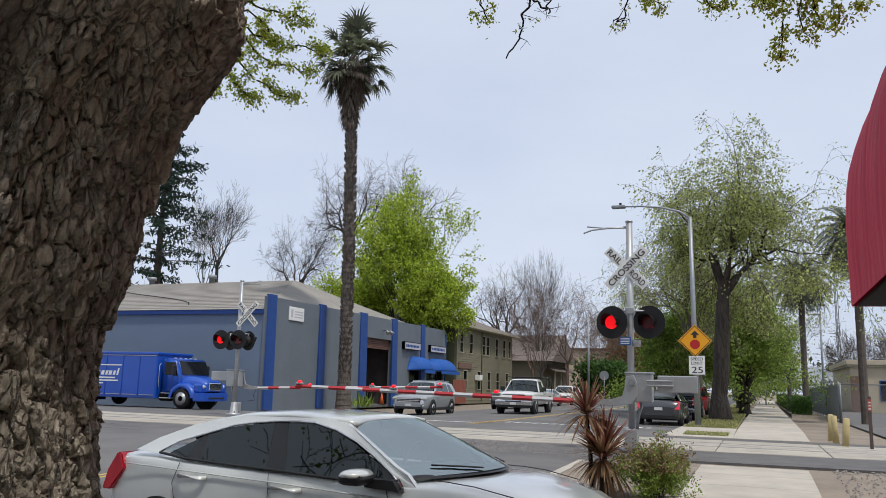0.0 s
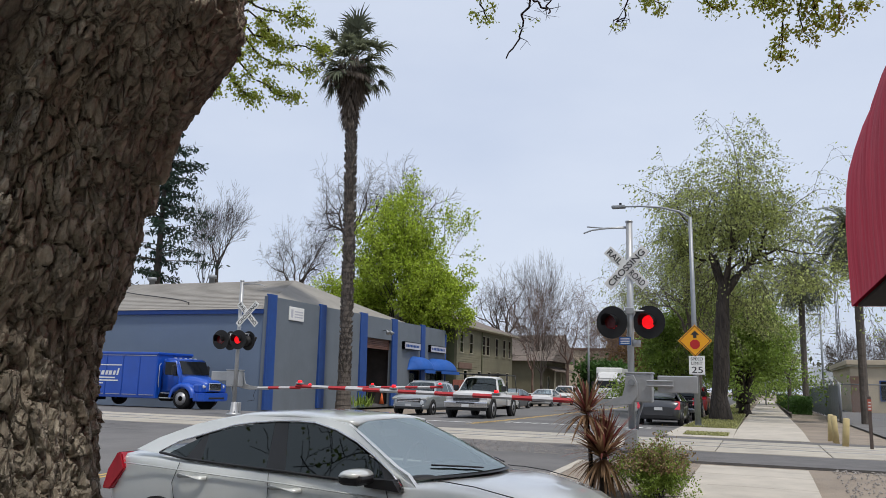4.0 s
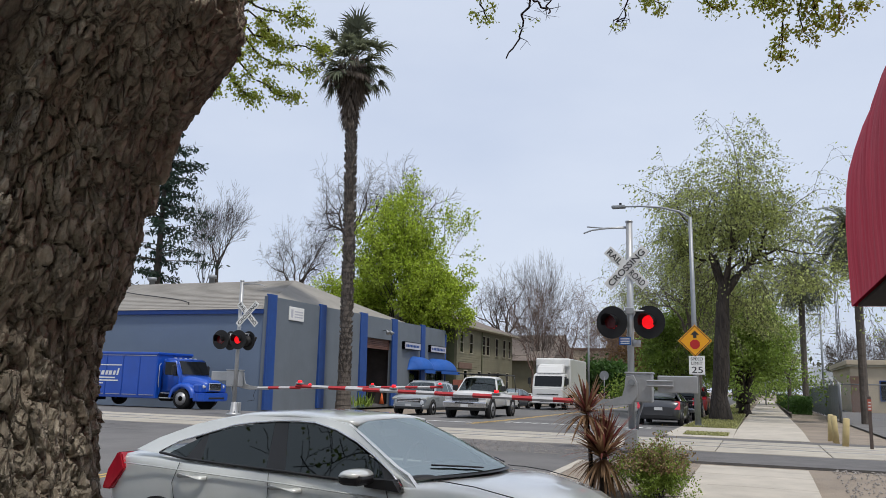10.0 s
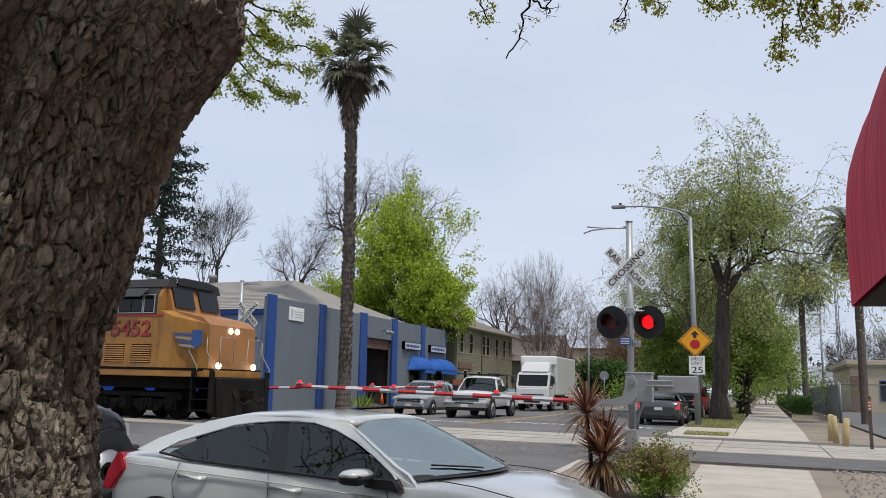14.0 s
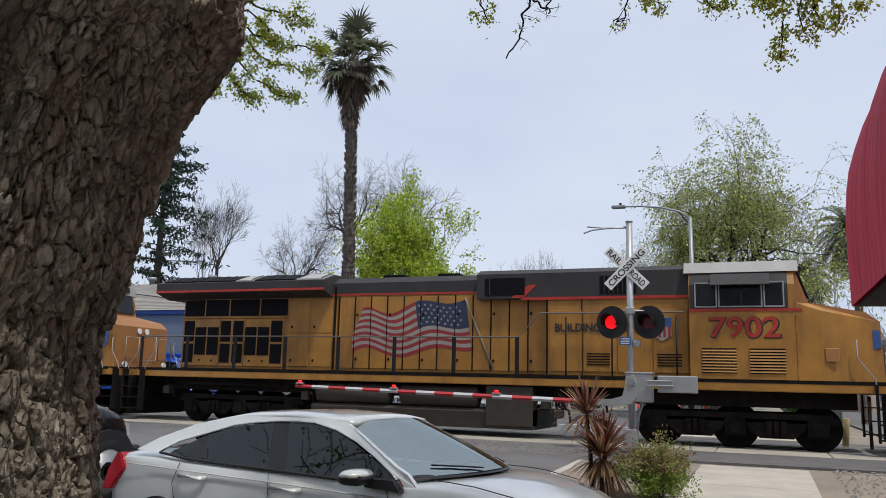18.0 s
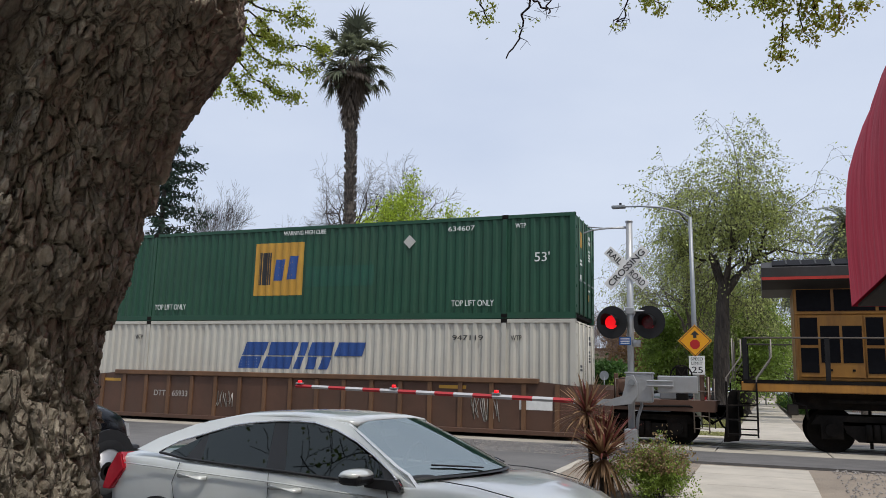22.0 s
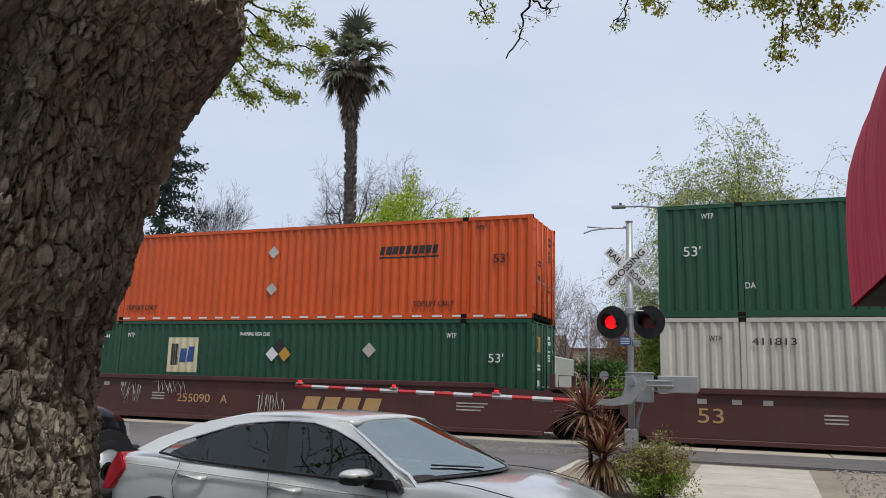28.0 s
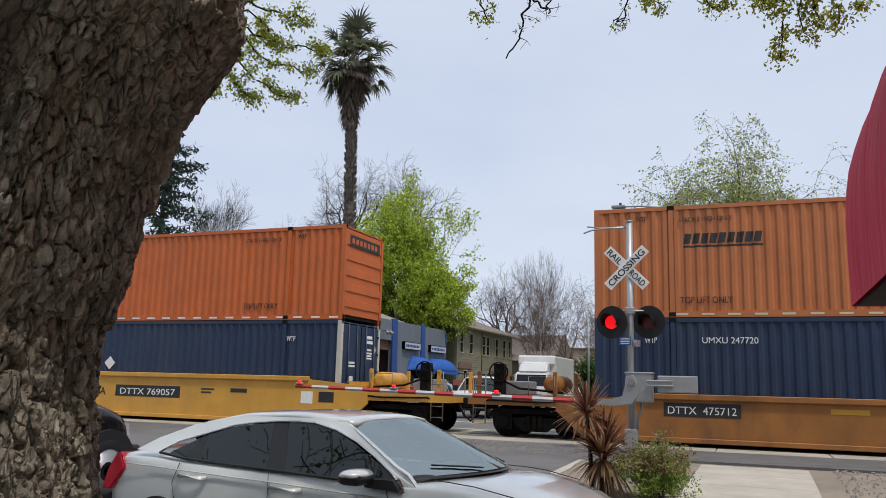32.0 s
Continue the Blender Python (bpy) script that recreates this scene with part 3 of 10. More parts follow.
def flag(parent, x0, x1, z0, z1, y):
    """A waving flag painted on the side: wavy stripes and a starred field."""
    n = 28

    def wave(t, v):
        x = x0 + (x1 - x0) * t + 0.42 * (1 - v) * (t - 0.45) - 0.1 * math.sin(v * 5 + t * 5) * (1 - t)
        z = z0 + (z1 - z0) * (0.14 + 0.86 * v) * (0.82 + 0.18 * t) + 0.17 * math.sin(t * 11.0 + 1.2 * v) * (1 - 0.55 * t) - 0.30 * t * (1 - t) * (1 - v) + 0.10 * t
        return x, z
    for colour, rows, name in ((FLAG_R, range(0, 13, 2), "red_stripe"), (FLAG_W, range(1, 13, 2), "white_stripe")):
        for k in rows:
            bm = bmn()
            t1 = 0.55 if k > 5 else 1.0
            vs = []
            for i in range(n + 1):
                t = t1 * i / n
                lo, hi = wave(t, k / 13), wave(t, (k + 1) / 13)
                vs.append((bm.verts.new((lo[0], y, lo[1])), bm.verts.new((hi[0], y, hi[1]))))
            for a, b in zip(vs, vs[1:]):
                bm.faces.new((a[0], b[0], b[1], a[1]))
            part(name, bm, colour, parent)
    bm = bmn()
    vs = []
    for i in range(n + 1):
        t = 0.55 + 0.45 * i / n
        vs.append((bm.verts.new((*wave(t, 6 / 13)[:1], y, wave(t, 6 / 13)[1])), bm.verts.new((wave(t, 1)[0], y, wave(t, 1)[1]))))
    for a, b in zip(vs, vs[1:]):
        bm.faces.new((a[0], b[0], b[1], a[1]))
    field = part("flag_field", bm, FLAG_B, parent)
    bm = bmn()
    for i in range(7):
        for j in range(5):
            t, v = 0.58 + 0.40 * (i + 0.5 * (j % 2)) / 7.2, 0.5 + 0.45 * (j + 0.5) / 5
            cx, cz = wave(t, v)
            pts = [(cx + (0.05 if k % 2 == 0 else 0.02) * math.sin(k * math.pi / 5), y - 0.003, cz + (0.05 if k % 2 == 0 else 0.02) * math.cos(k * math.pi / 5)) for k in range(10)]
            bm.faces.new([bm.verts.new(p) for p in pts])
    part("star_field", bm, FLAG_W, field)
    part("flag_pole", tube(bmn(), [(*wave(1.0, 1.03)[:1], y - 0.005, wave(1.0, 1.03)[1]), (x1 + 0.85, y - 0.005, z0 - 0.25)], 0.022, 5), FLAG_W, parent)


def bogie(parent, x, axles, r, zoff=0.0, length=4.4):
    """A truck: side frames, springs, axle boxes and wheelsets."""
    bm = bmn()
    for s in (-1, 1):
        y0, y1 = sorted((s * 0.98, s * 1.14))
        n = len(axles)
        for a in axles:
            box(bm, x + a - 0.24, x + a + 0.24, y0 - 0.02, y1 + 0.02, r - 0.2, r + 0.24)
            disc(bm, (x + a, s * 1.16, r), (0, s, 0), 0.15, 0.06, 12)
        for a, b in zip(axles, axles[1:]):
            prism(bm, [(x + a + 0.2, r + 0.2), (x + a + 0.3, r - 0.05), (x + a + 0.55, r - 0.25), (x + b - 0.55, r - 0.25), (x + b - 0.3, r - 0.05), (x + b - 0.2, r + 0.2)], "y", y0, y1)
            for k in (-0.16, 0, 0.16):
                tube(bm, [(x + (a + b) / 2 + k, s * 1.17, r - 0.2), (x + (a + b) / 2 + k, s * 1.17, r + 0.16)], 0.07, 8)
        prism(bm, [(x + axles[0] - 0.45, r + 0.12), (x + axles[0] - 0.3, r + 0.34), (x + axles[-1] + 0.3, r + 0.34), (x + axles[-1] + 0.45, r + 0.12)], "y", y0, y1)
    box(bm, x - 0.25, x + 0.25, -1.0, 1.0, r - 0.1, r + 0.3)
    t = part("truck", bm, DARK, parent, "grimy dark steel truck frame")
    for a in axles:
        wheelset(parent, x + a, r, r)
    return t


def locomotive(number, place, old=False, faded=False):
    """Length along x, nose towards +x, x = 0 at the back of the hood."""
    yellow = LOCO_TAN if faded else LOCO_Y
    b = thing("locomotive", f"yellow and grey diesel locomotive numbered {number}" + (" with black slogan" if old else " with painted flag"), "locomotive", "locomotives")
    y = 1.5
    # frame and walkway
    part("frame_sill", rbox(bmn(), -0.9, 20.7, -y, y, 1.38, 1.62, 0.02, seg=1), LOCO_Y, b, "yellow side sill")
    part("sill_stripe", box(bmn(), -0.85, 20.6, -y - 0.006, -y, 1.575, 1.625), DARK, b)
    part("walkway", box(bmn(), -0.9, 20.7, -y + 0.01, y - 0.01, 1.62, 1.66), DARK, b)
    part("underframe", box(bmn(), 0.3, 20.0, -1.1, 1.1, 1.0, 1.38), DARK, b)
    hy = 0.95
    # long hood in three lengths
    part("rear_hood", rbox(bmn(), 0.35, 6.1, -hy, hy, 1.66, 3.95, 0.03, seg=1), yellow, b)
    part("engine_hood", rbox(bmn(), 6.12, 12.6, -hy, hy, 1.66, 3.95, 0.03, seg=1), LOCO_Y, b)
    part("alternator_hood", rbox(bmn(), 12.62, 16.3, -hy - 0.22, hy + 0.22, 1.66, 3.95, 0.03, seg=1), LOCO_Y, b)
    # radiator wings overhang at the back
    bm = bmn()
    prism(bm, [(-1.52, 4.05), (-1.52, 4.35), (-0.85, 4.58), (0.85, 4.58), (1.52, 4.35), (1.52, 4.05), (0.95, 3.88), (-0.95, 3.88)], "x", -0.35, 5.9)
    part("radiator_cab", bm, LOCO_G, b, "dark grey overhanging radiator housing")
    part("radiator_lip", box(bmn(), -0.35, 5.9, -1.53, -1.523, 4.05, 4.12), LOCO_R, b, "thin red stripe")
    for x0, x1, pale in ((-0.1, 1.2, 0), (1.28, 2.6, 0), (2.68, 3.3, 1), (3.38, 4.8, 0), (4.88, 5.8, 1)):
        lid = part("radiator_lid", prism(bmn(), [(-1.44, 4.375), (-0.80, 4.595), (-0.80, 4.635), (-1.44, 4.415)], "x", x0, x1), LOCO_ROOFG if pale else GRILLE, b, "pale grey roof hatch" if pale else "black radiator screen")
        for f in (0.06, 0.94) if pale else (0.25, 0.5, 0.75):
            x = x0 + (x1 - x0) * f
            part("lid_rib", prism(bmn(), [(-1.42, 4.42), (-0.82, 4.626), (-0.82, 4.65), (-1.42, 4.445)], "x", x - 0.015, x + 0.015), LOCO_G, lid)
    bm = bmn()
    prism(bm, [(-hy - 0.02, 3.95), (-hy - 0.02, 4.3), (-0.7, 4.48), (0.7, 4.48), (hy + 0.02, 4.3), (hy + 0.02, 3.95)], "x", 5.9, 10.6)
    part("hood_roof", bm, LOCO_G, b, "dark grey hood roof")
    bm = bmn()
    prism(bm, [(-hy - 0.25, 3.72), (-hy - 0.25, 4.42), (-0.9, 4.56), (0.9, 4.56), (hy + 0.25, 4.42), (hy + 0.25, 3.72)], "x", 10.6, 16.3)
    part("equipment_cab", bm, LOCO_G, b, "dark grey equipment housing")
    part("red_stripe", box(bmn(), 11.9, 16.3, -hy - 0.262, -hy - 0.252, 3.68, 3.76), LOCO_R, b)
    part("red_stripe", box(bmn(), 5.9, 10.6, -hy - 0.03, -hy - 0.022, 3.92, 3.98), LOCO_R, b)
    part("red_stripe", prism(bmn(), [(11.6, 3.74), (12.1, 4.1), (12.35, 4.1), (11.95, 3.74)], "y", -hy - 0.262, -hy - 0.252), LOCO_R, b)
    for x0, x1 in ((10.85, 12.0), (14.05, 15.0)):
        g = part("equipment_grille", box(bmn(), x0, x1, -hy - 0.265, -hy - 0.25, 3.82, 4.3), GRILLE, b)
        bm = bmn()
        for k in range(1, 8 if x0 > 12 else 2):
            box(bm, x0 + (x1 - x0) * k / 8 - 0.012, x0 + (x1 - x0) * k / 8 + 0.012, -hy - 0.28, -hy - 0.265, 3.83, 4.29)
        part("grille_bars", bm, LOCO_G, g)
    for x in (7.6, 9.4):
        part("exhaust_stack", rbox(bmn(), x - 0.35, x + 0.35, -0.3, 0.3, 4.44, 4.62, 0.02, seg=1), DARK, b)
    # intake screens under the wings and the row of louvred doors
    if old:
        screens = ((0.44, 1.58, 3.2, 3.76), (1.66, 2.85, 3.2, 3.76), (3.45, 4.8, 3.5, 3.8))
        doors = ((0.58, 1.2, ((0.06, 0.38, 1), (0.47, 0.73, 0), (0.82, 1.14, 1))), (1.85, 1.0, ((0.07, 0.4, 1), (0.58, 0.92, 1))), (2.95, 1.35, ((0.08, 0.42, 1), (0.5, 0.8, 0), (0.9, 1.27, 1))))
        for x in (2.95, 4.95):
            part("wing_bracket", prism(bmn(), [(-hy, 3.2), (-hy, 3.88), (-1.4, 3.98), (-1.35, 3.8), (-hy - 0.1, 3.3)], "x", x, x + 0.34), yellow, b)
    else:
        screens = [(x0, x1, 3.34, 3.86) for x0, x1 in ((0.42, 1.18), (1.25, 2.13), (2.2, 3.28), (3.35, 4.32))]
        doors = ((0.44, 1.4, ((0.03, 0.42, 1), (0.47, 0.89, 0), (0.95, 1.37, 0))), (1.87, 0.91, ((0.03, 0.4, 1), (0.5, 0.88, 1))), (2.8, 1.43, ((0.03, 0.45, 0), (0.5, 0.92, 0), (0.98, 1.39, 1))))
    for x0, x1, z0, z1 in screens:
        part("intake_screen", box(bmn(), x0, x1, -hy - 0.02, -hy + 0.01, z0, z1), GRILLE, b)
    if not old:
        part("intake_ledge", rbox(bmn(), 0.38, 4.36, -hy - 0.05, -hy + 0.01, 3.26, 3.31, 0.01, seg=1), yellow, b)
    for x, wd, slots in doors:
        d = part("louvre_door", rbox(bmn(), x, x + wd, -hy - 0.035, -hy + 0.01, 1.75, 3.14 if old else 3.24, 0.012, seg=1), yellow, b)
        for a, c, tall in slots:
            for z0, z1 in (((1.86, 2.45), (2.52, 3.03 if old else 3.18)) if tall else ((2.1, 2.98),)):
                part("louvre", box(bmn(), x + a, x + c, -hy - 0.047, -hy - 0.036, z0, z1), GRILLE, d)
            if not tall:
                part("latch", box(bmn(), x + (a + c) / 2 - 0.03, x + (a + c) / 2 + 0.03, -hy - 0.05, -hy - 0.036, 1.9, 1.95), DARK, d)
    for x in (4.42, 5.2):
        for z0, z1 in () if old else ((1.78, 2.75), (2.8, 3.84)):
            d = part("hood_panel", rbox(bmn(), x, x + 0.72, -hy - 0.02, -hy + 0.01, z0, z1, 0.01, seg=1), yellow, b)
            part("latch", box(bmn(), x + 0.08, x + 0.14, -hy - 0.035, -hy - 0.021, z0 + 0.15, z0 + 0.22), DARK, d)
    # engine room doors, parted by dark seams
    for k in range(12):
        x = 6.15 + k * 0.535
        d = part("hood_door", rbox(bmn(), x + 0.014, x + 0.521, -hy - 0.022, -hy + 0.01, 1.76, 3.86, 0.01, seg=1), LOCO_Y, b)
        part("door_seam", box(bmn(), x - 0.013, x + 0.013, -hy - 0.031, -hy + 0.01, 1.74, 3.88), DARK, d)
        if k % 2:
            for z in (2.0, 3.3):
                part("door_latch", rbox(bmn(), x + 0.06, x + 0.12, -hy - 0.05, -hy - 0.022, z, z + 0.07, 0.008, seg=1), DARK, d)
    part("hood_seam", box(bmn(), 5.98, 6.04, -hy - 0.04, -hy, 1.7, 4.2), DARK, b)
    for x in (12.6, 13.55):
        part("hood_seam", box(bmn(), x, x + 0.03, -hy - 0.232, -hy - 0.2, 1.7, 3.7), DARK, b)
    for k in range(4):
        x = 12.7 + k * 0.9
        d = part("cabinet_door", rbox(bmn(), x, x + 0.86, -hy - 0.242, -hy - 0.2, 1.78, 3.4, 0.01, seg=1), LOCO_Y, b)
        if k in (1, 3):
            for j in range(5):
                part("vent_slat", box(bmn(), x + 0.1, x + 0.7, -hy - 0.256, -hy - 0.242, 1.95 + j * 0.07, 1.98 + j * 0.07), DARK, d)
    if old:
        for k, word in enumerate(("AMERICA", "BUILDING")):
            letters("slogan_lettering", word, 0.32, pose(6.75, -hy - 0.028, 2.15 + k * 0.36), LETTER_K, b, 1.35, bold=0.006)
        part("shield", prism(bmn(), [(7.15, 3.3), (7.42, 3.36), (7.7, 3.3), (7.7, 2.98), (7.42, 2.86), (7.15, 2.98)], "y", -hy - 0.034, -hy - 0.024), WING_B, b, "blue shield emblem")
        part("radiator_window", box(bmn(), 4.62, 5.5, -hy - 0.02, -hy + 0.01, 2.2, 3.3), GRILLE, b)
    else:
        flag(b, 6.85, 10.2, 2.05, 3.68, -hy - 0.028)
    letters("slogan_lettering", "BUILDING AMERICA", 0.3, pose(12.85, -hy - 0.262, 2.83), LETTER_K, b, 2.45, bold=0.006)
    # cab
    bm = bmn()
    cy = 1.5
    prism(bm, [(-cy, 1.66), (-cy, 3.95), (-cy + 0.28, 4.5), (cy - 0.28, 4.5), (cy, 3.95), (cy, 1.66)], "x", 16.32, 18.75)
    part("cab_body", bm, yellow, b)
    bm = bmn()
    prism(bm, [(-cy + 0.1, 4.28), (-cy + 0.25, 4.56), (-0.6, 4.66), (0.6, 4.66), (cy - 0.25, 4.56), (cy - 0.1, 4.28)], "x", 16.2, 18.85)
    part("cab_roof", bm, LOCO_ROOFG if not old else LOCO_G, b, "pale grey cab roof")
    bm = bmn()
    prism(bm, [(-cy - 0.012, 3.36), (-cy - 0.012, 3.97), (-cy + 0.14, 4.27), (-cy + 0.2, 4.27), (-cy + 0.2, 3.36)], "x", 16.34, 18.6)
    part("cab_grey_band", bm, LOCO_G, b)
    part("cab_red_stripe", box(bmn(), 16.34, 18.9, -cy - 0.016, -cy - 0.004, 3.3, 3.37), LOCO_R, b)
    for x0, x1 in ((16.5, 16.95), (17.05, 17.55), (17.58, 18.0), (18.1, 18.48)):
        w = part("cab_window", rbox(bmn(), x0, x1, -cy - 0.03, -cy + 0.02, 3.44, 3.98, 0.02), WINDOW, b, "dark cab side window")
    for xa, xb in ((16.46, 16.99), (17.02, 18.03), (18.06, 18.52)):
        part("window_rim", window_rim(xa, xb, -cy - 0.035, 3.4, 4.02, 0.03), ALU, b)
    part("sunshade", prism(bmn(), [(-cy + 0.02, 4.2), (-cy - 0.36, 3.9), (-cy - 0.37, 3.92), (-cy + 0.02, 4.23)], "x", 16.85, 18.2), LOCO_G, b)
    # sloping nose with windscreen
    bm = bmn()
    poly = [(18.75, 1.66), (18.75, 4.4), (19.05, 3.52), (20.25, 3.28), (20.55, 3.05), (20.6, 1.66)]
    prism(bm, poly, "y", -1.25, 1.25)
    part("nose", bm, LOCO_TAN, b, "faded sloping nose")
    bm = bmn()
    v = [bm.verts.new(p) for p in ((18.74, -1.5, 1.66), (18.74, -1.5, 3.5), (19.05, -1.25, 3.5), (20.5, -1.25, 3.06), (20.6, -1.25, 1.66), (19.3, -1.5, 1.66), (19.3, -1.5, 3.3))]
    bm.faces.new((v[0], v[5], v[6], v[1]))
    bm.faces.new((v[5], v[4], v[3], v[6]))
    bm.faces.new((v[1], v[6], v[2]))
    bm.faces.new((v[6], v[3], v[2]))
    part("nose_cheek", bm, yellow, b)
    for s in (-1, 1):
        bm = bmn()
        prism(bm, [(18.83, 4.3), (18.86, 4.3), (19.08, 3.62), (19.05, 3.62)], "y", s * 0.15 - (1.0 if s < 0 else 0), s * 0.15 + (1.0 if s > 0 else 0))
        part("windscreen", bm, WINDOW, b)
    bm = bmn()
    prism(bm, [(18.5, 4.42), (18.95, 4.38), (18.9, 4.6), (18.5, 4.64)], "y", -0.95, 0.95)
    part("number_board", bm, BLACK, b)
    for s in (-1, 1):
        l = part("headlamp", disc(bmn(), (20.57, s * 0.18, 2.9), (1, 0, 0.1), 0.1, 0.03, 14), LIT if place > 48 else WHITE, b)
        part("ditch_lamp", disc(bmn(), (20.72, s * 0.95, 1.75), (1, 0, 0), 0.1, 0.08, 14), LIT if place > 48 else WHITE, b)
    # winged emblem on the nose side
    if number == "7902":
        part("plaque", rbox(bmn(), 19.35, 19.65, -1.52, -1.49, 2.1, 2.42, 0.01, seg=1), LOCO_TAN, b, "small bolted plaque")
    for k in range(0 if number == "7902" else 4):
        part("wing_bar", prism(bmn(), [(19.35 + k * 0.08, 2.78 - k * 0.12), (20.3, 2.72 - k * 0.12), (20.3, 2.63 - k * 0.12), (19.43 + k * 0.08, 2.70 - k * 0.12)], "y", -1.53, -1.50), WING_B if k % 2 == 0 else FLAG_W, b)
    if number == "7902":
        part("emblem", prism(bmn(), [(20.38, 2.85), (20.52, 2.85), (20.55, 2.45), (20.38, 2.4)], "y", -1.29, -1.24), WING_B, b)
    else:
        part("emblem", prism(bmn(), [(20.1, 2.85), (20.5, 2.85), (20.5, 2.4), (20.3, 2.25), (20.1, 2.4)], "y", -1.54, -1.50), WING_B, b)
    letters("number_shadow", number, 0.70, pose(16.78, -cy - 0.008, 2.665), LETTER_K, b, 1.66, "dark edge of the number", bold=0.022)
    letters("number", number, 0.70, pose(16.80, -cy - 0.014, 2.675), LOCO_R, b, 1.60, "red locomotive number", bold=0.006)
    letters("board_number", number, 0.17, pose(18.55, -0.975, 4.45), LETTER_W, b, 0.36)
    s = part("shield", prism(bmn(), [(15.42, 3.18), (15.63, 3.24), (15.84, 3.18), (15.86, 2.72), (15.63, 2.58), (15.40, 2.72)], "y", -hy - 0.27, -hy - 0.256), FLAG_W, b, "small striped shield emblem")
    for k in range(4):
        part("shield_stripe", box(bmn(), 15.42 + k * 0.12, 15.48 + k * 0.12, -hy - 0.275, -hy - 0.27, 2.68, 2.95), FLAG_R, s)
    part("shield_top", box(bmn(), 15.40, 15.86, -hy - 0.275, -hy - 0.27, 2.95, 3.18), WING_B, s)
    for x in (16.6, 17.7):
        v = part("cab_vent", box(bmn(), x, x + 0.8, -cy - 0.014, -cy, 1.8, 2.4), DARK, b)
        for j in range(8):
            part("vent_slat", prism(bmn(), [(-cy - 0.03, 1.82 + j * 0.072), (-cy - 0.014, 1.86 + j * 0.072), (-cy - 0.014, 1.82 + j * 0.072)], "x", x, x + 0.8), yellow, v)
    # handrails
    for s in (-1, 1):
        ys = s * 1.46
        part("handrail", tube(bmn(), [(-0.8, ys, 2.66), (11.9, ys, 2.66), (12.5, ys, 3.3), (16.2, ys, 3.3)], 0.022, 6), HANDRAIL, b)
        for k in range(8):
            x = -0.8 + k * 1.81
            part("stanchion", rbox(bmn(), x - 0.055, x + 0.055, ys - 0.02, ys + 0.02, 1.64, 2.66 if x < 12 else 3.3, 0.008, seg=1), BLACK, b)
        for x in (13.2, 14.4, 16.0):
            part("grab_iron", tube(bmn(), [(x, ys, 1.66), (x, ys, 3.2)], 0.022, 6), BLACK, b)
    # end steps, pilot, couplers
    for e, x0 in ((-1, -0.9), (1, 20.7)):
        for s in (-1, 1):
            for k in range(4):
                part("step_tread", box(bmn(), x0 - 0.32, x0 + 0.32, s * 1.5 - 0.22, s * 1.5 + 0.02, 0.35 + k * 0.34, 0.38 + k * 0.34), DARK, b, "dark end step")
            for dx in (-0.34, 0.34):
                part("step_side", box(bmn(), x0 + dx - 0.02, x0 + dx + 0.02, s * 1.5 - 0.22, s * 1.5 + 0.02, 0.3, 1.6), DARK, b)
            for dx in (-0.34, 0.34):
                part("step_rail", tube(bmn(), [(x0 + dx, s * 1.5, 0.6), (x0 + dx, s * 1.5, 1.7), (x0 + dx - e * 0.35, s * 1.5, 2.2), (x0 + dx - e * 0.35, s * 1.5, 2.62)], 0.018, 6), FLAG_W, b, "pale step rail")
        part("plow", prism(bmn(), [(x0 + e * 0.1, 0.2), (x0 + e * 0.45, 0.15), (x0 + e * 0.3, 1.35), (x0 + e * 0.1, 1.4)], "y", -1.35, 1.35), DARK, b)
        part("coupler", rbox(bmn(), min(x0, x0 + e * 0.9), max(x0, x0 + e * 0.9), -0.14, 0.14, 0.72, 1.02, 0.03), DARK, b)
        part("end_rail", tube(bmn(), [(x0 + e * 0.2, -1.1, 1.66), (x0 + e * 0.2, -1.1, 2.66), (x0 + e * 0.2, -0.4, 2.66), (x0 + e * 0.2, -0.35, 1.9), (x0 + e * 0.2, 0.35, 1.9), (x0 + e * 0.2, 0.4, 2.66), (x0 + e * 0.2, 1.1, 2.66), (x0 + e * 0.2, 1.1, 1.66)], 0.018, 6), FLAG_W, b)
        for s in (-1, 1):
            pts = [(x0 + e * 0.2, s * 0.5, 1.2), (x0 + e * 0.5, s * 0.5, 0.7), (x0 + e * 0.75, s * 0.42, 0.55), (x0 + e * 0.95, s * 0.35, 0.7)]
            part("brake_hose", tube(bmn(), pts, 0.03, 6), RUBBER, b)
    # fuel tank, air tanks, trucks
    bm = bmn()
    prism(bm, [(-1.3, 0.74), (-1.42, 0.66), (-1.35, 0.22), (1.35, 0.22), (1.42, 0.66), (1.3, 0.74)], "x", 5.6, 12.3)
    part("fuel_tank", bm, TANK, b, "grimy brown fuel tank")
    part("air_tank", tube(bmn(), [(5.7, -1.18, 1.04), (5.76, -1.18, 1.04), (8.04, -1.18, 1.04), (8.1, -1.18, 1.04)], [0.16, 0.29, 0.29, 0.16], 14), TANK, b)
    part("air_tank", tube(bmn(), [(8.4, -1.18, 1.04), (8.46, -1.18, 1.04), (10.7, -1.18, 1.04), (10.76, -1.18, 1.04)], [0.16, 0.29, 0.29, 0.16], 14), TANK, b)
    part("battery_box", rbox(bmn(), 11.0, 12.3, -1.44, -0.9, 0.3, 1.35, 0.02, seg=1), TANK, b)
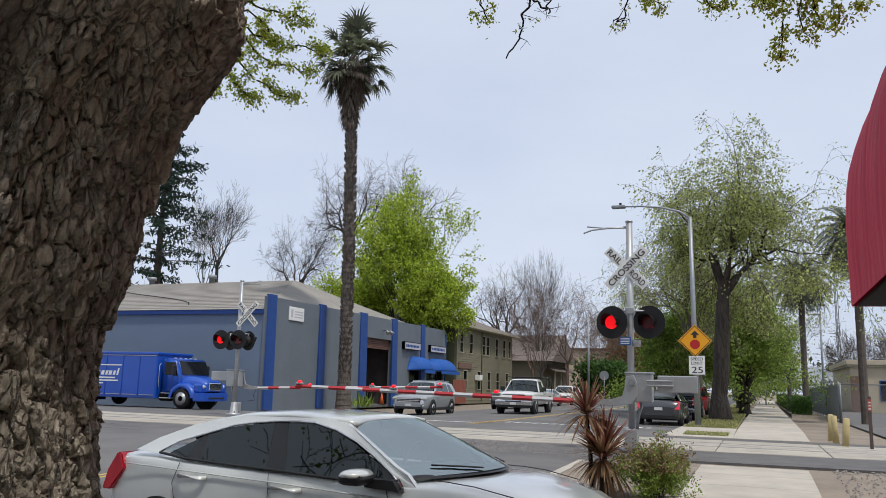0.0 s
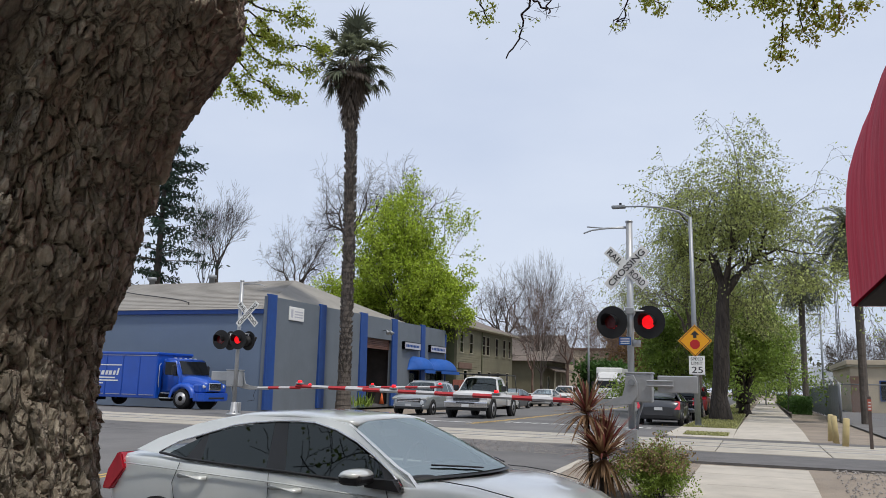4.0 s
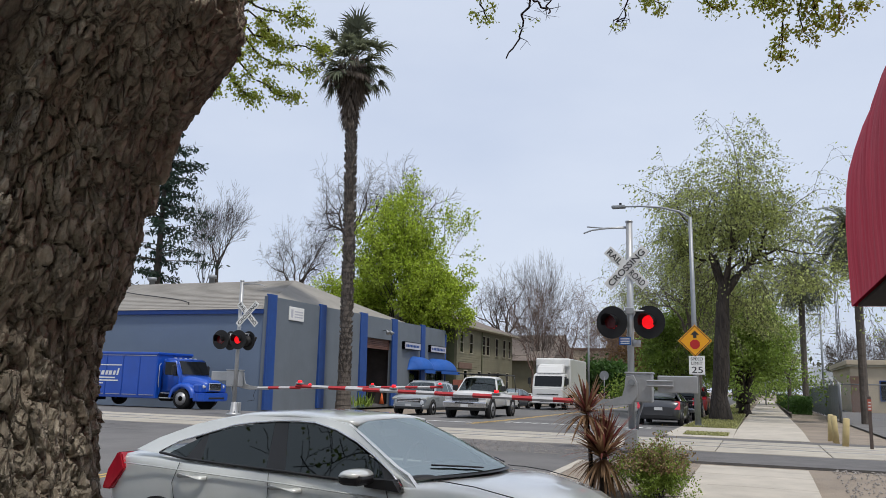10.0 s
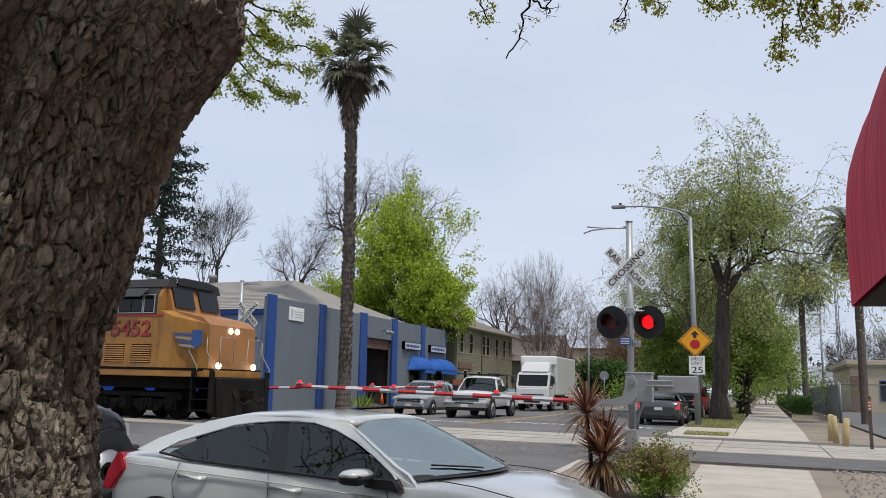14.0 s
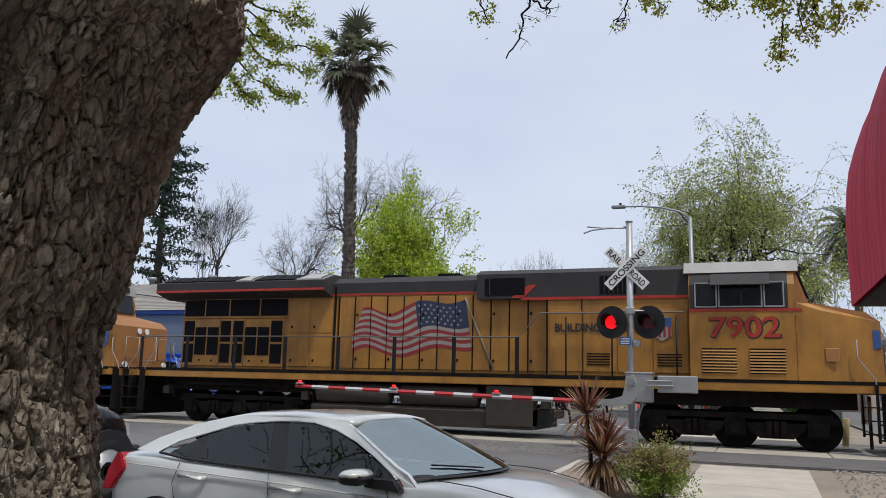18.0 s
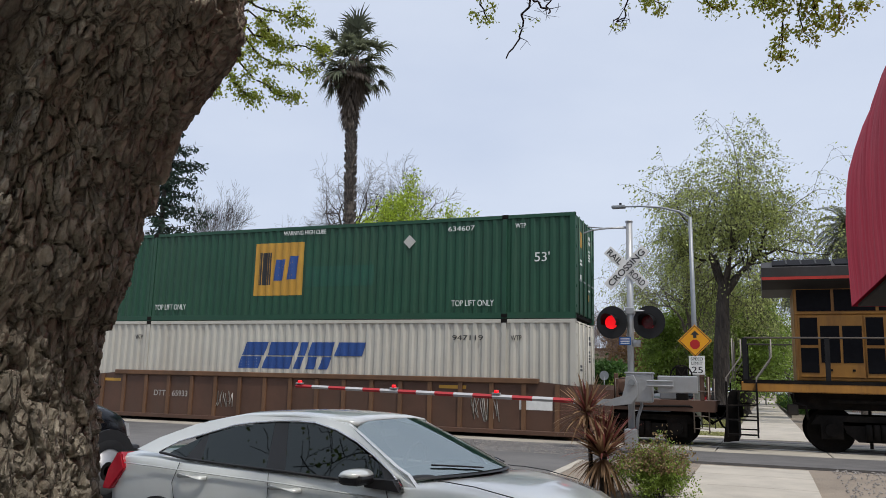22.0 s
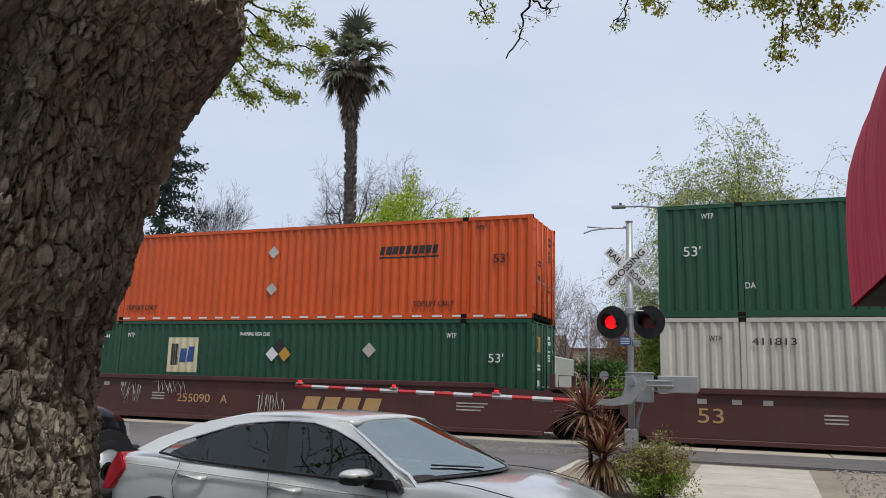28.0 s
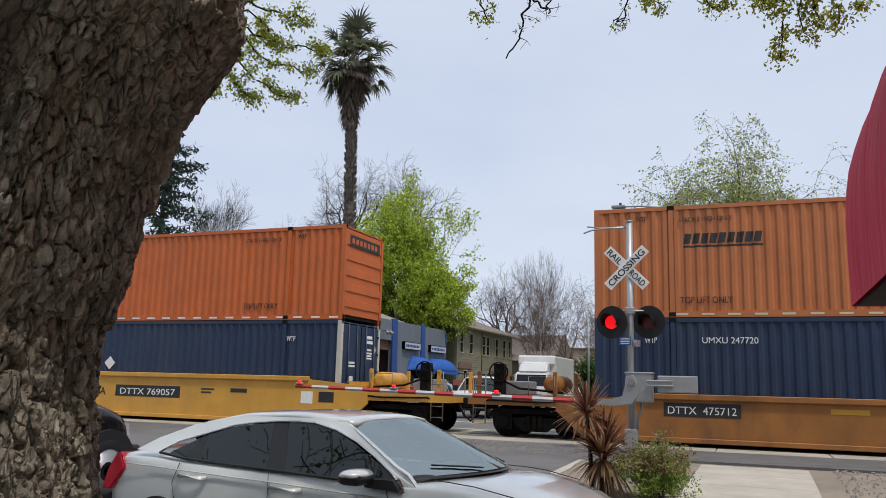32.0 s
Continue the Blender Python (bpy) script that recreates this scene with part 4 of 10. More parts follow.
    for k, (x, z) in enumerate(((12.6, 1.1), (12.95, 0.85), (13.4, 1.12), (13.9, 1.15), (5.3, 1.1), (0.2, 1.15))):
        part("pipe_cluster", tube(bmn(), [(x, -1.3, z + 0.2), (x + 0.05, -1.34, z), (x + 0.3, -1.34, z - 0.08), (x + 0.34, -1.3, z - 0.4)], 0.035, 6), DARK, b)
        part("valve_box", rbox(bmn(), x - 0.1, x + 0.14, -1.36, -1.15, z - 0.3, z - 0.05, 0.02, seg=1), TANK, b)
    part("sand_pipe", tube(bmn(), [(1.0, -1.3, 1.2), (4.5, -1.3, 1.2)], 0.04, 6), DARK, b)
    bogie(b, 2.9, (-1.85, 0.0, 1.85), 0.53)
    bogie(b, 17.3, (-1.85, 0.0, 1.85), 0.53)
    MOVED.append((b, place, TRACK, 0.0))
    return b


def window_rim(x0, x1, y, z0, z1, w=0.04):
    bm = bmn()
    for a, c, d, e in ((x0, x1, z0, z0 + w), (x0, x1, z1 - w, z1), (x0, x0 + w, z0 + w, z1 - w), (x1 - w, x1, z0 + w, z1 - w)):
        box(bm, a, c, y, y + 0.04, d, e)
    return bm


locomotive("5452", 51.0, old=True)
locomotive("7902", 28.31)
locomotive("2585", 5.61)

# ------------------------------------------------------------------ containers
CL, CH = 8.075, 2.88
C_GREEN = mat("green_container_paint", (0.009, 0.066, 0.034), 0.5, var=0.12, vs=1.0, bump=0.08, dirt=((0.03, 0.075, 0.04), 0.6, 0.8, (1, 1, 0.15)))
C_WHITE = mat("cream_container_paint", (0.53, 0.51, 0.445), 0.55, var=0.08, vs=1.0, bump=0.08, dirt=((0.40, 0.35, 0.28), 0.5, 0.9, (1, 1, 0.12)))
C_NAVY = mat("navy_container_paint", (0.013, 0.030, 0.072), 0.5, var=0.12, vs=1.0, bump=0.08, dirt=((0.045, 0.06, 0.085), 0.5, 0.8, (1, 1, 0.15)))
C_ORANGE = mat("orange_container_paint", (0.60, 0.085, 0.010), 0.5, var=0.10, vs=1.0, bump=0.08, dirt=((0.33, 0.075, 0.025), 0.5, 0.8, (1, 1, 0.15)))
C_RUST_ORANGE = mat("dull_orange_container_paint", (0.50, 0.115, 0.022), 0.55, var=0.12, vs=1.0, bump=0.08, dirt=((0.30, 0.09, 0.035), 0.5, 0.8, (1, 1, 0.15)))
C_TAN = mat("faded_orange_container_paint", (0.45, 0.145, 0.045), 0.55, var=0.12, vs=1.0, bump=0.08, dirt=((0.36, 0.15, 0.07), 0.5, 0.8, (1, 1, 0.15)))
LOGO_BLUE = mat("logo_blue", (0.02, 0.07, 0.26), 0.5, var=0.1, bump=0)
LOGO_YEL = mat("logo_yellow", (0.5, 0.27, 0.035), 0.5, var=0.1, bump=0)
LOGO_CREAM = mat("logo_cream", (0.6, 0.55, 0.36), 0.5, var=0.1, bump=0)
LOGO_PINK = mat("logo_pink", (0.6, 0.07, 0.16), 0.5, var=0.1, bump=0)
PLACARD = mat("grey_placard", (0.5, 0.49, 0.45), 0.5, 0.2, var=0.1, bump=0)
FADED_GREEN = mat("painted_out_patch", (0.009, 0.075, 0.045), 0.5, var=0.1, bump=0)


def painted(x, z, wd, ht, sh, pitch, w, t, off):
    """Paint laid over the corrugated side: follows its ribs."""
    def depth(q):
        u = ((q + CL - 0.14) / pitch) % 1.0
        return 0.0 if u < 0.3 else (u - 0.3) / 0.2 if u < 0.5 else 1.0 if u < 0.8 else (1.0 - u) / 0.2
    bm = bmn()
    nx, nz = max(2, math.ceil(wd / 0.027)), 1 if not sh else 8
    g = []
    for j in range(nz + 1):
        row = []
        for i in range(nx + 1):
            q = x + wd * i / nx + sh * ht * j / nz
            row.append(bm.verts.new((q, -(w - t * depth(q)) - off, z + ht * j / nz)))
        g.append(row)
    for a, c in zip(g, g[1:]):
        for i in range(nx):
            bm.faces.new((a[i], a[i + 1], c[i + 1], c[i]))
    return bm


def container(color, place, z, label, marks, reefer_end=False, corner=None):
    """A 53-foot domestic container; origin under its middle."""
    b = thing("shipping_container", label, "container", "containers on the train")
    w, t = 1.30, 0.042
    for s in (-1, 1):
        bm = bmn()
        pts, x, k = [], -CL + 0.14, 0
        pitch = 0.27
        n = int((2 * CL - 0.28) / pitch)
        pitch = (2 * CL - 0.28) / n
        for i in range(n):
            x = -CL + 0.14 + i * pitch
            pts += [(x, 0), (x + pitch * 0.3, 0), (x + pitch * 0.5, 1), (x + pitch * 0.8, 1)]
        pts.append((CL - 0.14, 0))
        vs = [(bm.verts.new((x, s * (w - 0.012 - t * d), 0.16)), bm.verts.new((x, s * (w - 0.012 - t * d), CH - 0.1))) for x, d in pts]
        for p, q in zip(vs, vs[1:]):
            bm.faces.new((p[0], q[0], q[1], p[1]) if s < 0 else (q[0], p[0], p[1], q[1]))
        part("side_wall", bm, color, b, "corrugated steel side")
        for z0, z1, nm in ((0, 0.16, "bottom_rail"), (CH - 0.1, CH, "top_rail")):
            part(nm, box(bmn(), -CL, CL, min(s * w, s * (w - 0.1)), max(s * w, s * (w - 0.1)), z0, z1), color, b)
        for x in (-CL, -6.1 - 0.06, 6.1 - 0.06, CL - 0.14):
            ww = 0.14 if abs(x) > 7 else 0.12
            cream = corner if x > 7 else None
            part("post", box(bmn(), x, x + ww, min(s * (w + 0.003), s * (w - 0.12)), max(s * (w + 0.003), s * (w - 0.12)), 0.0, CH + 0.002), cream or color, b)
        for x in (-6.1, 6.1):
            for zz in (0.02, CH - 0.1):
                part("casting", rbox(bmn(), x - 0.09, x + 0.09, min(s * (w + 0.012), s * (w - 0.1)), max(s * (w + 0.012), s * (w - 0.1)), zz, zz + 0.11, 0.01, seg=1), DARK, b)
    bm = box(bmn(), -CL + 0.05, CL - 0.05, -w + 0.05, w - 0.05, CH - 0.06, CH - 0.02)
    part("roof", bm, color, b)
    part("floor", box(bmn(), -CL + 0.05, CL - 0.05, -w + 0.05, w - 0.05, 0.05, 0.14), DARK, b)
    # far end panel and near end doors
    bm = bmn()
    for i in range(9):
        box(bm, -CL + (0.0 if i % 2 else 0.02), -CL + 0.05, -w + 0.12, w - 0.12, 0.16 + i * 0.29, 0.16 + (i + 1) * 0.29)
    part("end_wall", bm, color, b)
    if reefer_end:
        for i in range(11):
            part("end_rib", rbox(bmn(), CL - 0.05, CL - (0.0 if i % 2 else 0.03), -w + 0.14, w - 0.14, 0.16 + i * 0.238, 0.16 + (i + 1) * 0.238, 0.008, seg=1), color, b)
        sign = part("name_panel", box(bmn(), CL, CL + 0.006, -1.02, 1.02, 2.28, 2.62), LETTER_K, b)
        for k in range(7):
            part("panel_mark", box(bmn(), CL + 0.006, CL + 0.01, -0.9 + k * 0.26, -0.74 + k * 0.26, 2.37, 2.53), color, sign)
    else:
        for s in (-1, 1):
            d = part("door", rbox(bmn(), CL - 0.06, CL - 0.015, min(s * 0.01, s * (w - 0.12)), max(s * 0.01, s * (w - 0.12)), 0.16, CH - 0.1, 0.01, seg=1), color, b)
            for yy in (0.3, 0.85):
                part("lock_rod", tube(bmn(), [(CL + 0.012, s * yy, 0.1), (CL + 0.012, s * yy, CH - 0.05)], 0.02, 6), color, d)
                part("rod_handle", box(bmn(), CL + 0.01, CL + 0.03, s * yy - 0.02, s * yy + 0.25, 1.05, 1.1), STEEL, d)
            ink = LETTER_K if color in (C_WHITE, C_ORANGE, C_TAN) else LETTER_W
            part("door_gasket", box(bmn(), CL - 0.016, CL - 0.012, s * 0.02 - 0.012, s * 0.02 + 0.012, 0.18, CH - 0.12), DARK, d)
            for k in range(5):
                part("hinge", rbox(bmn(), CL - 0.03, CL + 0.02, s * (w - 0.16) - 0.05, s * (w - 0.16) + 0.05, 0.3 + k * 0.54, 0.38 + k * 0.54, 0.008, seg=1), color, d)
            rows = ((2.42, 0.36, 0.10), (2.27, 0.44, 0.10), (2.05, 0.3, 0.06), (1.95, 0.36, 0.05), (1.87, 0.33, 0.05), (1.79, 0.36, 0.05), (0.9, 0.34, 0.05)) if s > 0 else ((1.62, 0.4, 0.06), (1.52, 0.44, 0.06), (1.08, 0.24, 0.17))
            for z0, wd, ht in rows:
                part("door_marking", box(bmn(), CL - 0.014, CL - 0.010, s * 0.58 - wd / 2, s * 0.58 + wd / 2, z0, z0 + ht), ink, d)
            if s > 0:
                part("door_placard", prism(bmn(), [(s * 0.95 - 0.12, 2.1), (s * 0.95, 1.98), (s * 0.95 + 0.12, 2.1), (s * 0.95, 2.22)], "x", CL - 0.014, CL - 0.008), PLACARD, d)
                part("door_label", box(bmn(), CL - 0.014, CL - 0.010, 0.32, 0.6, 0.62, 0.8), LOGO_YEL, d)
            elif color is C_GREEN:
                part("door_logo", box(bmn(), CL - 0.014, CL - 0.010, -0.78, -0.38, 2.02, 2.45), LOGO_YEL, d)
                part("logo_mark", box(bmn(), CL - 0.010, CL - 0.006, -0.7, -0.62, 2.1, 2.38), LETTER_K, d)
    layer = 0
    for kind, x, zz, *rest in marks:
        fy = -w - 0.006
        if kind == "text":
            s, size, m, wd = rest
            letters("lettering", s, size, pose(x, fy, zz), m, b, wd)
        elif kind == "bar":
            wd, ht, m, sh = rest
            layer = layer + 1
            part("logo_bar", painted(x, zz, wd, ht, sh, pitch, w - 0.012, t, 0.004 + 0.0015 * layer), m, b)
        elif kind == "diamond":
            r, m = rest
            part("placard", prism(bmn(), [(x, zz - r), (x + r, zz), (x, zz + r), (x - r, zz)], "y", fy - 0.006, fy + 0.004), m, b, "diamond placard holder")
        elif kind == "hex":
            r, m = rest
            part("hexagon", prism(bmn(), [(x + r * math.sin(k * math.pi / 3), zz + r * math.cos(k * math.pi / 3)) for k in range(6)], "y", fy - 0.004, fy + 0.004), m, b)
        elif kind == "dashes":
            m, = rest
            for k in range(26):
                part("reflector", box(bmn(), -CL + 0.2 + k * 0.62, -CL + 0.5 + k * 0.62, fy, fy + 0.005, 0.05, 0.1), m, b)
    MOVED.append((b, place + CL, TRACK, z))
    return b


def shape_row(x, z, h, widths, m, shear=0.0, gap=0.06):
    """Plain slanted blocks of one height in place of a brand name."""
    out = []
    for wd in widths:
        out.append(("bar", x, z, wd, h, m, shear))
        x += wd + gap
    return out


def square_logo(x, z, size, back, ink, ink2):
    return [("bar", x, z, size * 1.05, size, back, 0), ("bar", x + size * 0.09, z + size * 0.2, size * 0.26, size * 0.62, ink, 0), ("bar", x + size * 0.42, z + size * 0.28, size * 0.2, size * 0.4, ink2, 0.12), ("bar", x + size * 0.7, z + size * 0.3, size * 0.2, size * 0.44, ink2, 0.12)]


def common(ink, top=False, num=True, lift=True):
    m = [("text", -7.0, 2.5, "WTP", 0.2, ink, 0.3), ("text", 6.4, 2.5, "WTP", 0.2, ink, 0.3)]
    if num:
        m += [("text", -7.45, 1.55, "53'", 0.36, ink, 0.42), ("text", 6.95, 1.55, "53'", 0.36, ink, 0.42)]
    if lift:
        m += [("text", -5.9, 0.35, "TOP LIFT ONLY", 0.24, ink, 1.25), ("text", 4.55, 0.35, "TOP LIFT ONLY", 0.24, ink, 1.25)]
    return m


Z1, Z2 = 0.28, 0.28 + CH + 0.02
CUBE = ("text", -1.1, 2.62, "WARNING HIGH CUBE", 0.19, LETTER_W, 1.5)
container(C_GREEN, -15.5, Z2, "dark green corrugated container with a yellow square logo", common(LETTER_W) + [CUBE, ("diamond", 3.2, 2.25, 0.2, PLACARD), ("bar", -0.25, 1.0, 2.3, 0.62, FADED_GREEN, 0), ("text", 4.4, 2.5, "634607", 0.2, LETTER_W, 0.8)] + square_logo(-2.1, 0.75, 1.65, LOGO_YEL, LETTER_K, LOGO_BLUE))
container(C_WHITE, -15.5, Z1, "cream corrugated container with slanted blue lettering blocks", [("text", -6.6, 2.3, "WTP", 0.2, LETTER_K, 0.3), ("text", 6.3, 2.3, "WTP", 0.2, LETTER_K, 0.3), ("text", 4.6, 2.3, "947119", 0.2, LETTER_K, 0.9)] + shape_row(-2.5, 1.42, 0.36, (0.72, 0.95, 0.24, 0.3, 0.3), LOGO_BLUE, 0.32, 0.16) + shape_row(-2.37, 1.82, 0.40, (0.80, 0.95, 0.24, 0.78, 0.9), LOGO_BLUE, 0.32, 0.12))
container(C_GREEN, -39.07, Z2, "dark green corrugated container with a small yellow logo", common(LETTER_W, lift=False) + [CUBE, ("text", -5.95, 2.5, "EMHU 276771", 0.22, LETTER_W, 1.1), ("diamond", -4.6, 1.95, 0.22, PLACARD), ("text", -5.95, 0.6, "DA", 0.22, LETTER_W, 0.24), ("text", 4.75, 0.6, "DA", 0.22, LETTER_W, 0.24)] + square_logo(-3.9, 1.65, 0.95, LOGO_YEL, LETTER_K, LOGO_BLUE))
container(C_NAVY, -39.07, Z1, "navy blue corrugated container with white blocks and a diamond", [("text", -6.9, 2.25, "WTP", 0.22, LETTER_W, 0.3), ("text", 6.2, 2.25, "WTP", 0.22, LETTER_W, 0.3), ("text", 3.6, 2.25, "UMXU 254614", 0.22, LETTER_W, 1.4), ("diamond", -0.3, 1.9, 0.24, PLACARD), ("diamond", 4.25, 1.75, 0.42, LETTER_W), ("diamond", 4.25, 1.75, 0.26, C_NAVY)] + shape_row(2.05, 1.55, 0.36, (0.06, 0.22, 0.06, 0.06, 0.3, 0.06, 0.26, 0.06, 0.24), LETTER_W, 0, 0.07), corner=C_WHITE)
container(C_GREEN, -58.54, Z2, "dark green corrugated container with a white hexagon emblem", common(LETTER_W, lift=False) + [("text", -0.6, 2.62, "WARNING HIGH CUBE", 0.19, LETTER_W, 1.6), ("text", -6.0, 0.7, "DA", 0.22, LETTER_W, 0.24), ("text", 5.4, 0.7, "DA", 0.22, LETTER_W, 0.24), ("text", 4.4, 2.5, "HGIU 501695", 0.22, LETTER_W, 1.2), ("hex", -0.55, 1.45, 0.72, LETTER_W), ("bar", -0.9, 1.1, 0.2, 0.7, LOGO_PINK, 0), ("bar", -0.4, 1.1, 0.2, 0.7, LOGO_PINK, 0), ("bar", -0.7, 1.38, 0.3, 0.14, LOGO_PINK, 0)] + shape_row(0.45, 1.55, 0.36, (0.3, 0.26, 0.26), LETTER_W) + shape_row(0.45, 1.05, 0.36, (0.34, 0.22, 0.26, 0.26, 0.26), LETTER_W))
container(C_WHITE, -58.54, Z1, "off-white corrugated container with dark blocks", [("text", -6.9, 2.3, "WTP", 0.2, LETTER_K, 0.3), ("text", 6.2, 2.3, "WTP", 0.2, LETTER_K, 0.3), ("text", -5.9, 2.22, "411813", 0.24, LETTER_K, 1.0), ("text", -0.5, 2.45, "WARNING HIGH CUBE", 0.2, LETTER_K, 1.7)] + shape_row(1.75, 1.3, 0.36, (0.2, 0.3, 0.34, 0.14, 0.3, 0.24, 0.14, 0.3, 0.3), LETTER_K, 0, 0.04))
container(C_ORANGE, -78.03, Z2, "bright orange corrugated container with dark lettering blocks", common(LETTER_K) + [("dashes", 0, 0, LETTER_W), ("diamond", -0.25, 2.1, 0.2, PLACARD), ("diamond", -0.25, 0.95, 0.2, PLACARD), ("bar", 3.4, 1.78, 1.9, 0.05, LETTER_K, 0)] + shape_row(3.4, 1.9, 0.24, (0.16,) * 9, LETTER_K, 0.2, 0.05))
container(C_GREEN, -78.03, Z1, "green corrugated container with a pale square logo and placards", [("text", -5.75, 2.35, "WTP", 0.22, LETTER_W, 0.3), ("text", 5.6, 2.35, "WTP", 0.22, LETTER_W, 0.3), ("text", -7.55, 2.32, "EMHU 644144", 0.2, LETTER_W, 1.05), ("text", -7.1, 1.85, "53'", 0.3, LETTER_W, 0.36), ("text", 6.85, 1.7, "53'", 0.34, LETTER_W, 0.42), ("text", -1.3, 2.4, "WARNING HIGH CUBE", 0.17, LETTER_W, 1.1), ("diamond", -0.1, 1.85, 0.22, LETTER_W), ("diamond", 0.15, 2.1, 0.22, LETTER_K), ("diamond", 0.35, 1.85, 0.22, LOGO_YEL), ("diamond", 3.2, 2.0, 0.22, PLACARD)] + square_logo(-4.05, 1.25, 1.1, LOGO_CREAM, LETTER_K, LOGO_BLUE))
container(C_TAN, -101.35, Z2, "faded orange corrugated container with dark lettering blocks", common(LETTER_K, num=False) + [("dashes", 0, 0, LOGO_CREAM), ("diamond", -0.15, 2.1, 0.2, PLACARD), ("diamond", -0.15, 0.9, 0.2, PLACARD), ("text", -5.9, 2.45, "STACK 3 HIGH ONLY", 0.17, LETTER_K, 1.3), ("text", 4.5, 2.45, "STACK 3 HIGH ONLY", 0.17, LETTER_K, 1.3), ("bar", -5.8, 1.78, 1.9, 0.05, LETTER_K, 0)] + shape_row(-5.8, 1.88, 0.26, (0.16,) * 9, LETTER_K, 0.2, 0.05), reefer_end=True)
container(C_NAVY, -101.35, Z1, "navy blue corrugated container with placards and white blocks", [("text", -6.8, 2.25, "WTP", 0.22, LETTER_W, 0.3), ("text", 6.1, 2.25, "WTP", 0.22, LETTER_W, 0.3), ("text", -5.4, 2.25, "UMXU 247720", 0.22, LETTER_W, 1.3), ("diamond", -0.45, 2.12, 0.22, LETTER_W), ("diamond", 0.05, 2.12, 0.22, LETTER_K), ("diamond", -0.2, 1.86, 0.22, LOGO_YEL), ("diamond", 4.45, 1.75, 0.44, LETTER_W), ("diamond", 4.45, 1.75, 0.29, C_NAVY), ("diamond", 4.45, 1.75, 0.14, LETTER_W)] + shape_row(2.3, 1.55, 0.4, (0.06, 0.26, 0.06, 0.06, 0.3, 0.06, 0.2, 0.06, 0.22), LETTER_W, 0, 0.07), corner=C_WHITE)
container(C_RUST_ORANGE, -124.99, Z2, "orange corrugated container with a ribbed end", common(LETTER_K, num=False) + [("dashes", 0, 0, LETTER_W), ("diamond", -1.0, 2.1, 0.2, PLACARD), ("diamond", -1.0, 0.9, 0.2, PLACARD), ("text", 4.5, 2.45, "STACK 3 HIGH ONLY", 0.17, LETTER_K, 1.3)], reefer_end=True)
container(C_NAVY, -124.99, Z1, "navy blue corrugated container with a white end post", [("text", 6.2, 2.25, "WTP", 0.22, LETTER_W, 0.3), ("diamond", -0.6, 1.5, 0.22, LETTER_W)], corner=C_WHITE)

# ------------------------------------------------------------------ well cars
CAR_MAROON = mat("maroon_car_paint", (0.07, 0.021, 0.018), 0.65, var=0.2, vs=1.2, bump=0.15, dirt=((0.055, 0.03, 0.026), 0.7, 0.9, (1, 1, 0.4)))
CAR_BROWN = mat("rusty_brown_car_paint", (0.09, 0.044, 0.027), 0.65, var=0.22, vs=1.2, bump=0.15, dirt=((0.08, 0.05, 0.035), 0.8, 0.9, (1, 1, 0.3)))
CAR_TAN = mat("faded_tan_brown_car_paint", (0.145, 0.072, 0.034), 0.65, var=0.25, vs=1.2, bump=0.12, dirt=((0.085, 0.048, 0.03), 0.85, 0.9, (1, 1, 0.3)))
CAR_OCHRE = mat("dull_yellow_car_paint", (0.30, 0.12, 0.026), 0.6, var=0.2, vs=1.2, bump=0.12, dirt=((0.11, 0.05, 0.025), 0.85, 0.9, (1, 1, 0.3)))
CAR_YEL = mat("yellow_car_paint", (0.58, 0.30, 0.045), 0.55, var=0.12, vs=1.2, bump=0.1, dirt=((0.33, 0.18, 0.05), 0.6, 0.9, (1, 1, 0.3)))
GRAF_B = mat("graffiti_blue", (0.03, 0.25, 0.38), 0.5, var=0.25, vs=3, bump=0)
GRAF_T = mat("graffiti_teal", (0.12, 0.3, 0.23), 0.5, var=0.25, vs=3, bump=0)
GRAF_S = mat("graffiti_sand", (0.42, 0.34, 0.16), 0.5, var=0.25, vs=3, bump=0)
GRAF_W = mat("graffiti_chalk", (0.42, 0.4, 0.37), 0.6, var=0.2, vs=3, bump=0)


def blobs(parent, x0, x1, z0, z1, y, fill, line, seed):
    """Graffiti: swelling block shapes with dark outlines, not letters."""
    rnd = random.Random(seed)
    n = max(2, int((x1 - x0) / 0.75))
    for k in range(n):
        cx, w = x0 + (x1 - x0) * (k + 0.5) / n, (x1 - x0) / n * 0.54
        pts = []
        for i in range(14):
            a = 6.283 * i / 14
            r = 0.82 + 0.28 * rnd.random()
            sq = max(abs(math.cos(a)), abs(math.sin(a)))
            pts.append((cx + w * math.cos(a) / sq * r, (z0 + z1) / 2 + (z1 - z0) / 2 * math.sin(a) / sq * r))
        part("graffiti_outline", prism(bmn(), [(cx + (p - cx) * 1.1, (z0 + z1) / 2 + (q - (z0 + z1) / 2) * 1.1) for p, q in pts], "y", y - 0.003, y), line, parent)
        part("graffiti_fill", prism(bmn(), pts, "y", y - 0.006, y - 0.0035), fill[k % len(fill)], parent)
        part("graffiti_gap", prism(bmn(), [(cx - w * 0.35, (z0 + z1) / 2 - 0.1), (cx + w * 0.2, (z0 + z1) / 2 - 0.14), (cx + w * 0.3, (z0 + z1) / 2 + 0.06), (cx - w * 0.2, (z0 + z1) / 2 + 0.1)], "y", y - 0.008, y - 0.0065), line, parent)


def scribble(parent, x, z, w, h, y, seed):
    rnd = random.Random(seed)
    pts = [(x + w * (i / 22) + rnd.uniform(-0.08, 0.08), y - 0.004, z + h * (0.5 + 0.5 * math.sin(i * 1.9 + rnd.random()))) for i in range(23)]
    part("chalk_tag", tube(bmn(), pts, 0.014, 4), GRAF_W, parent, "pale scribbled tag")


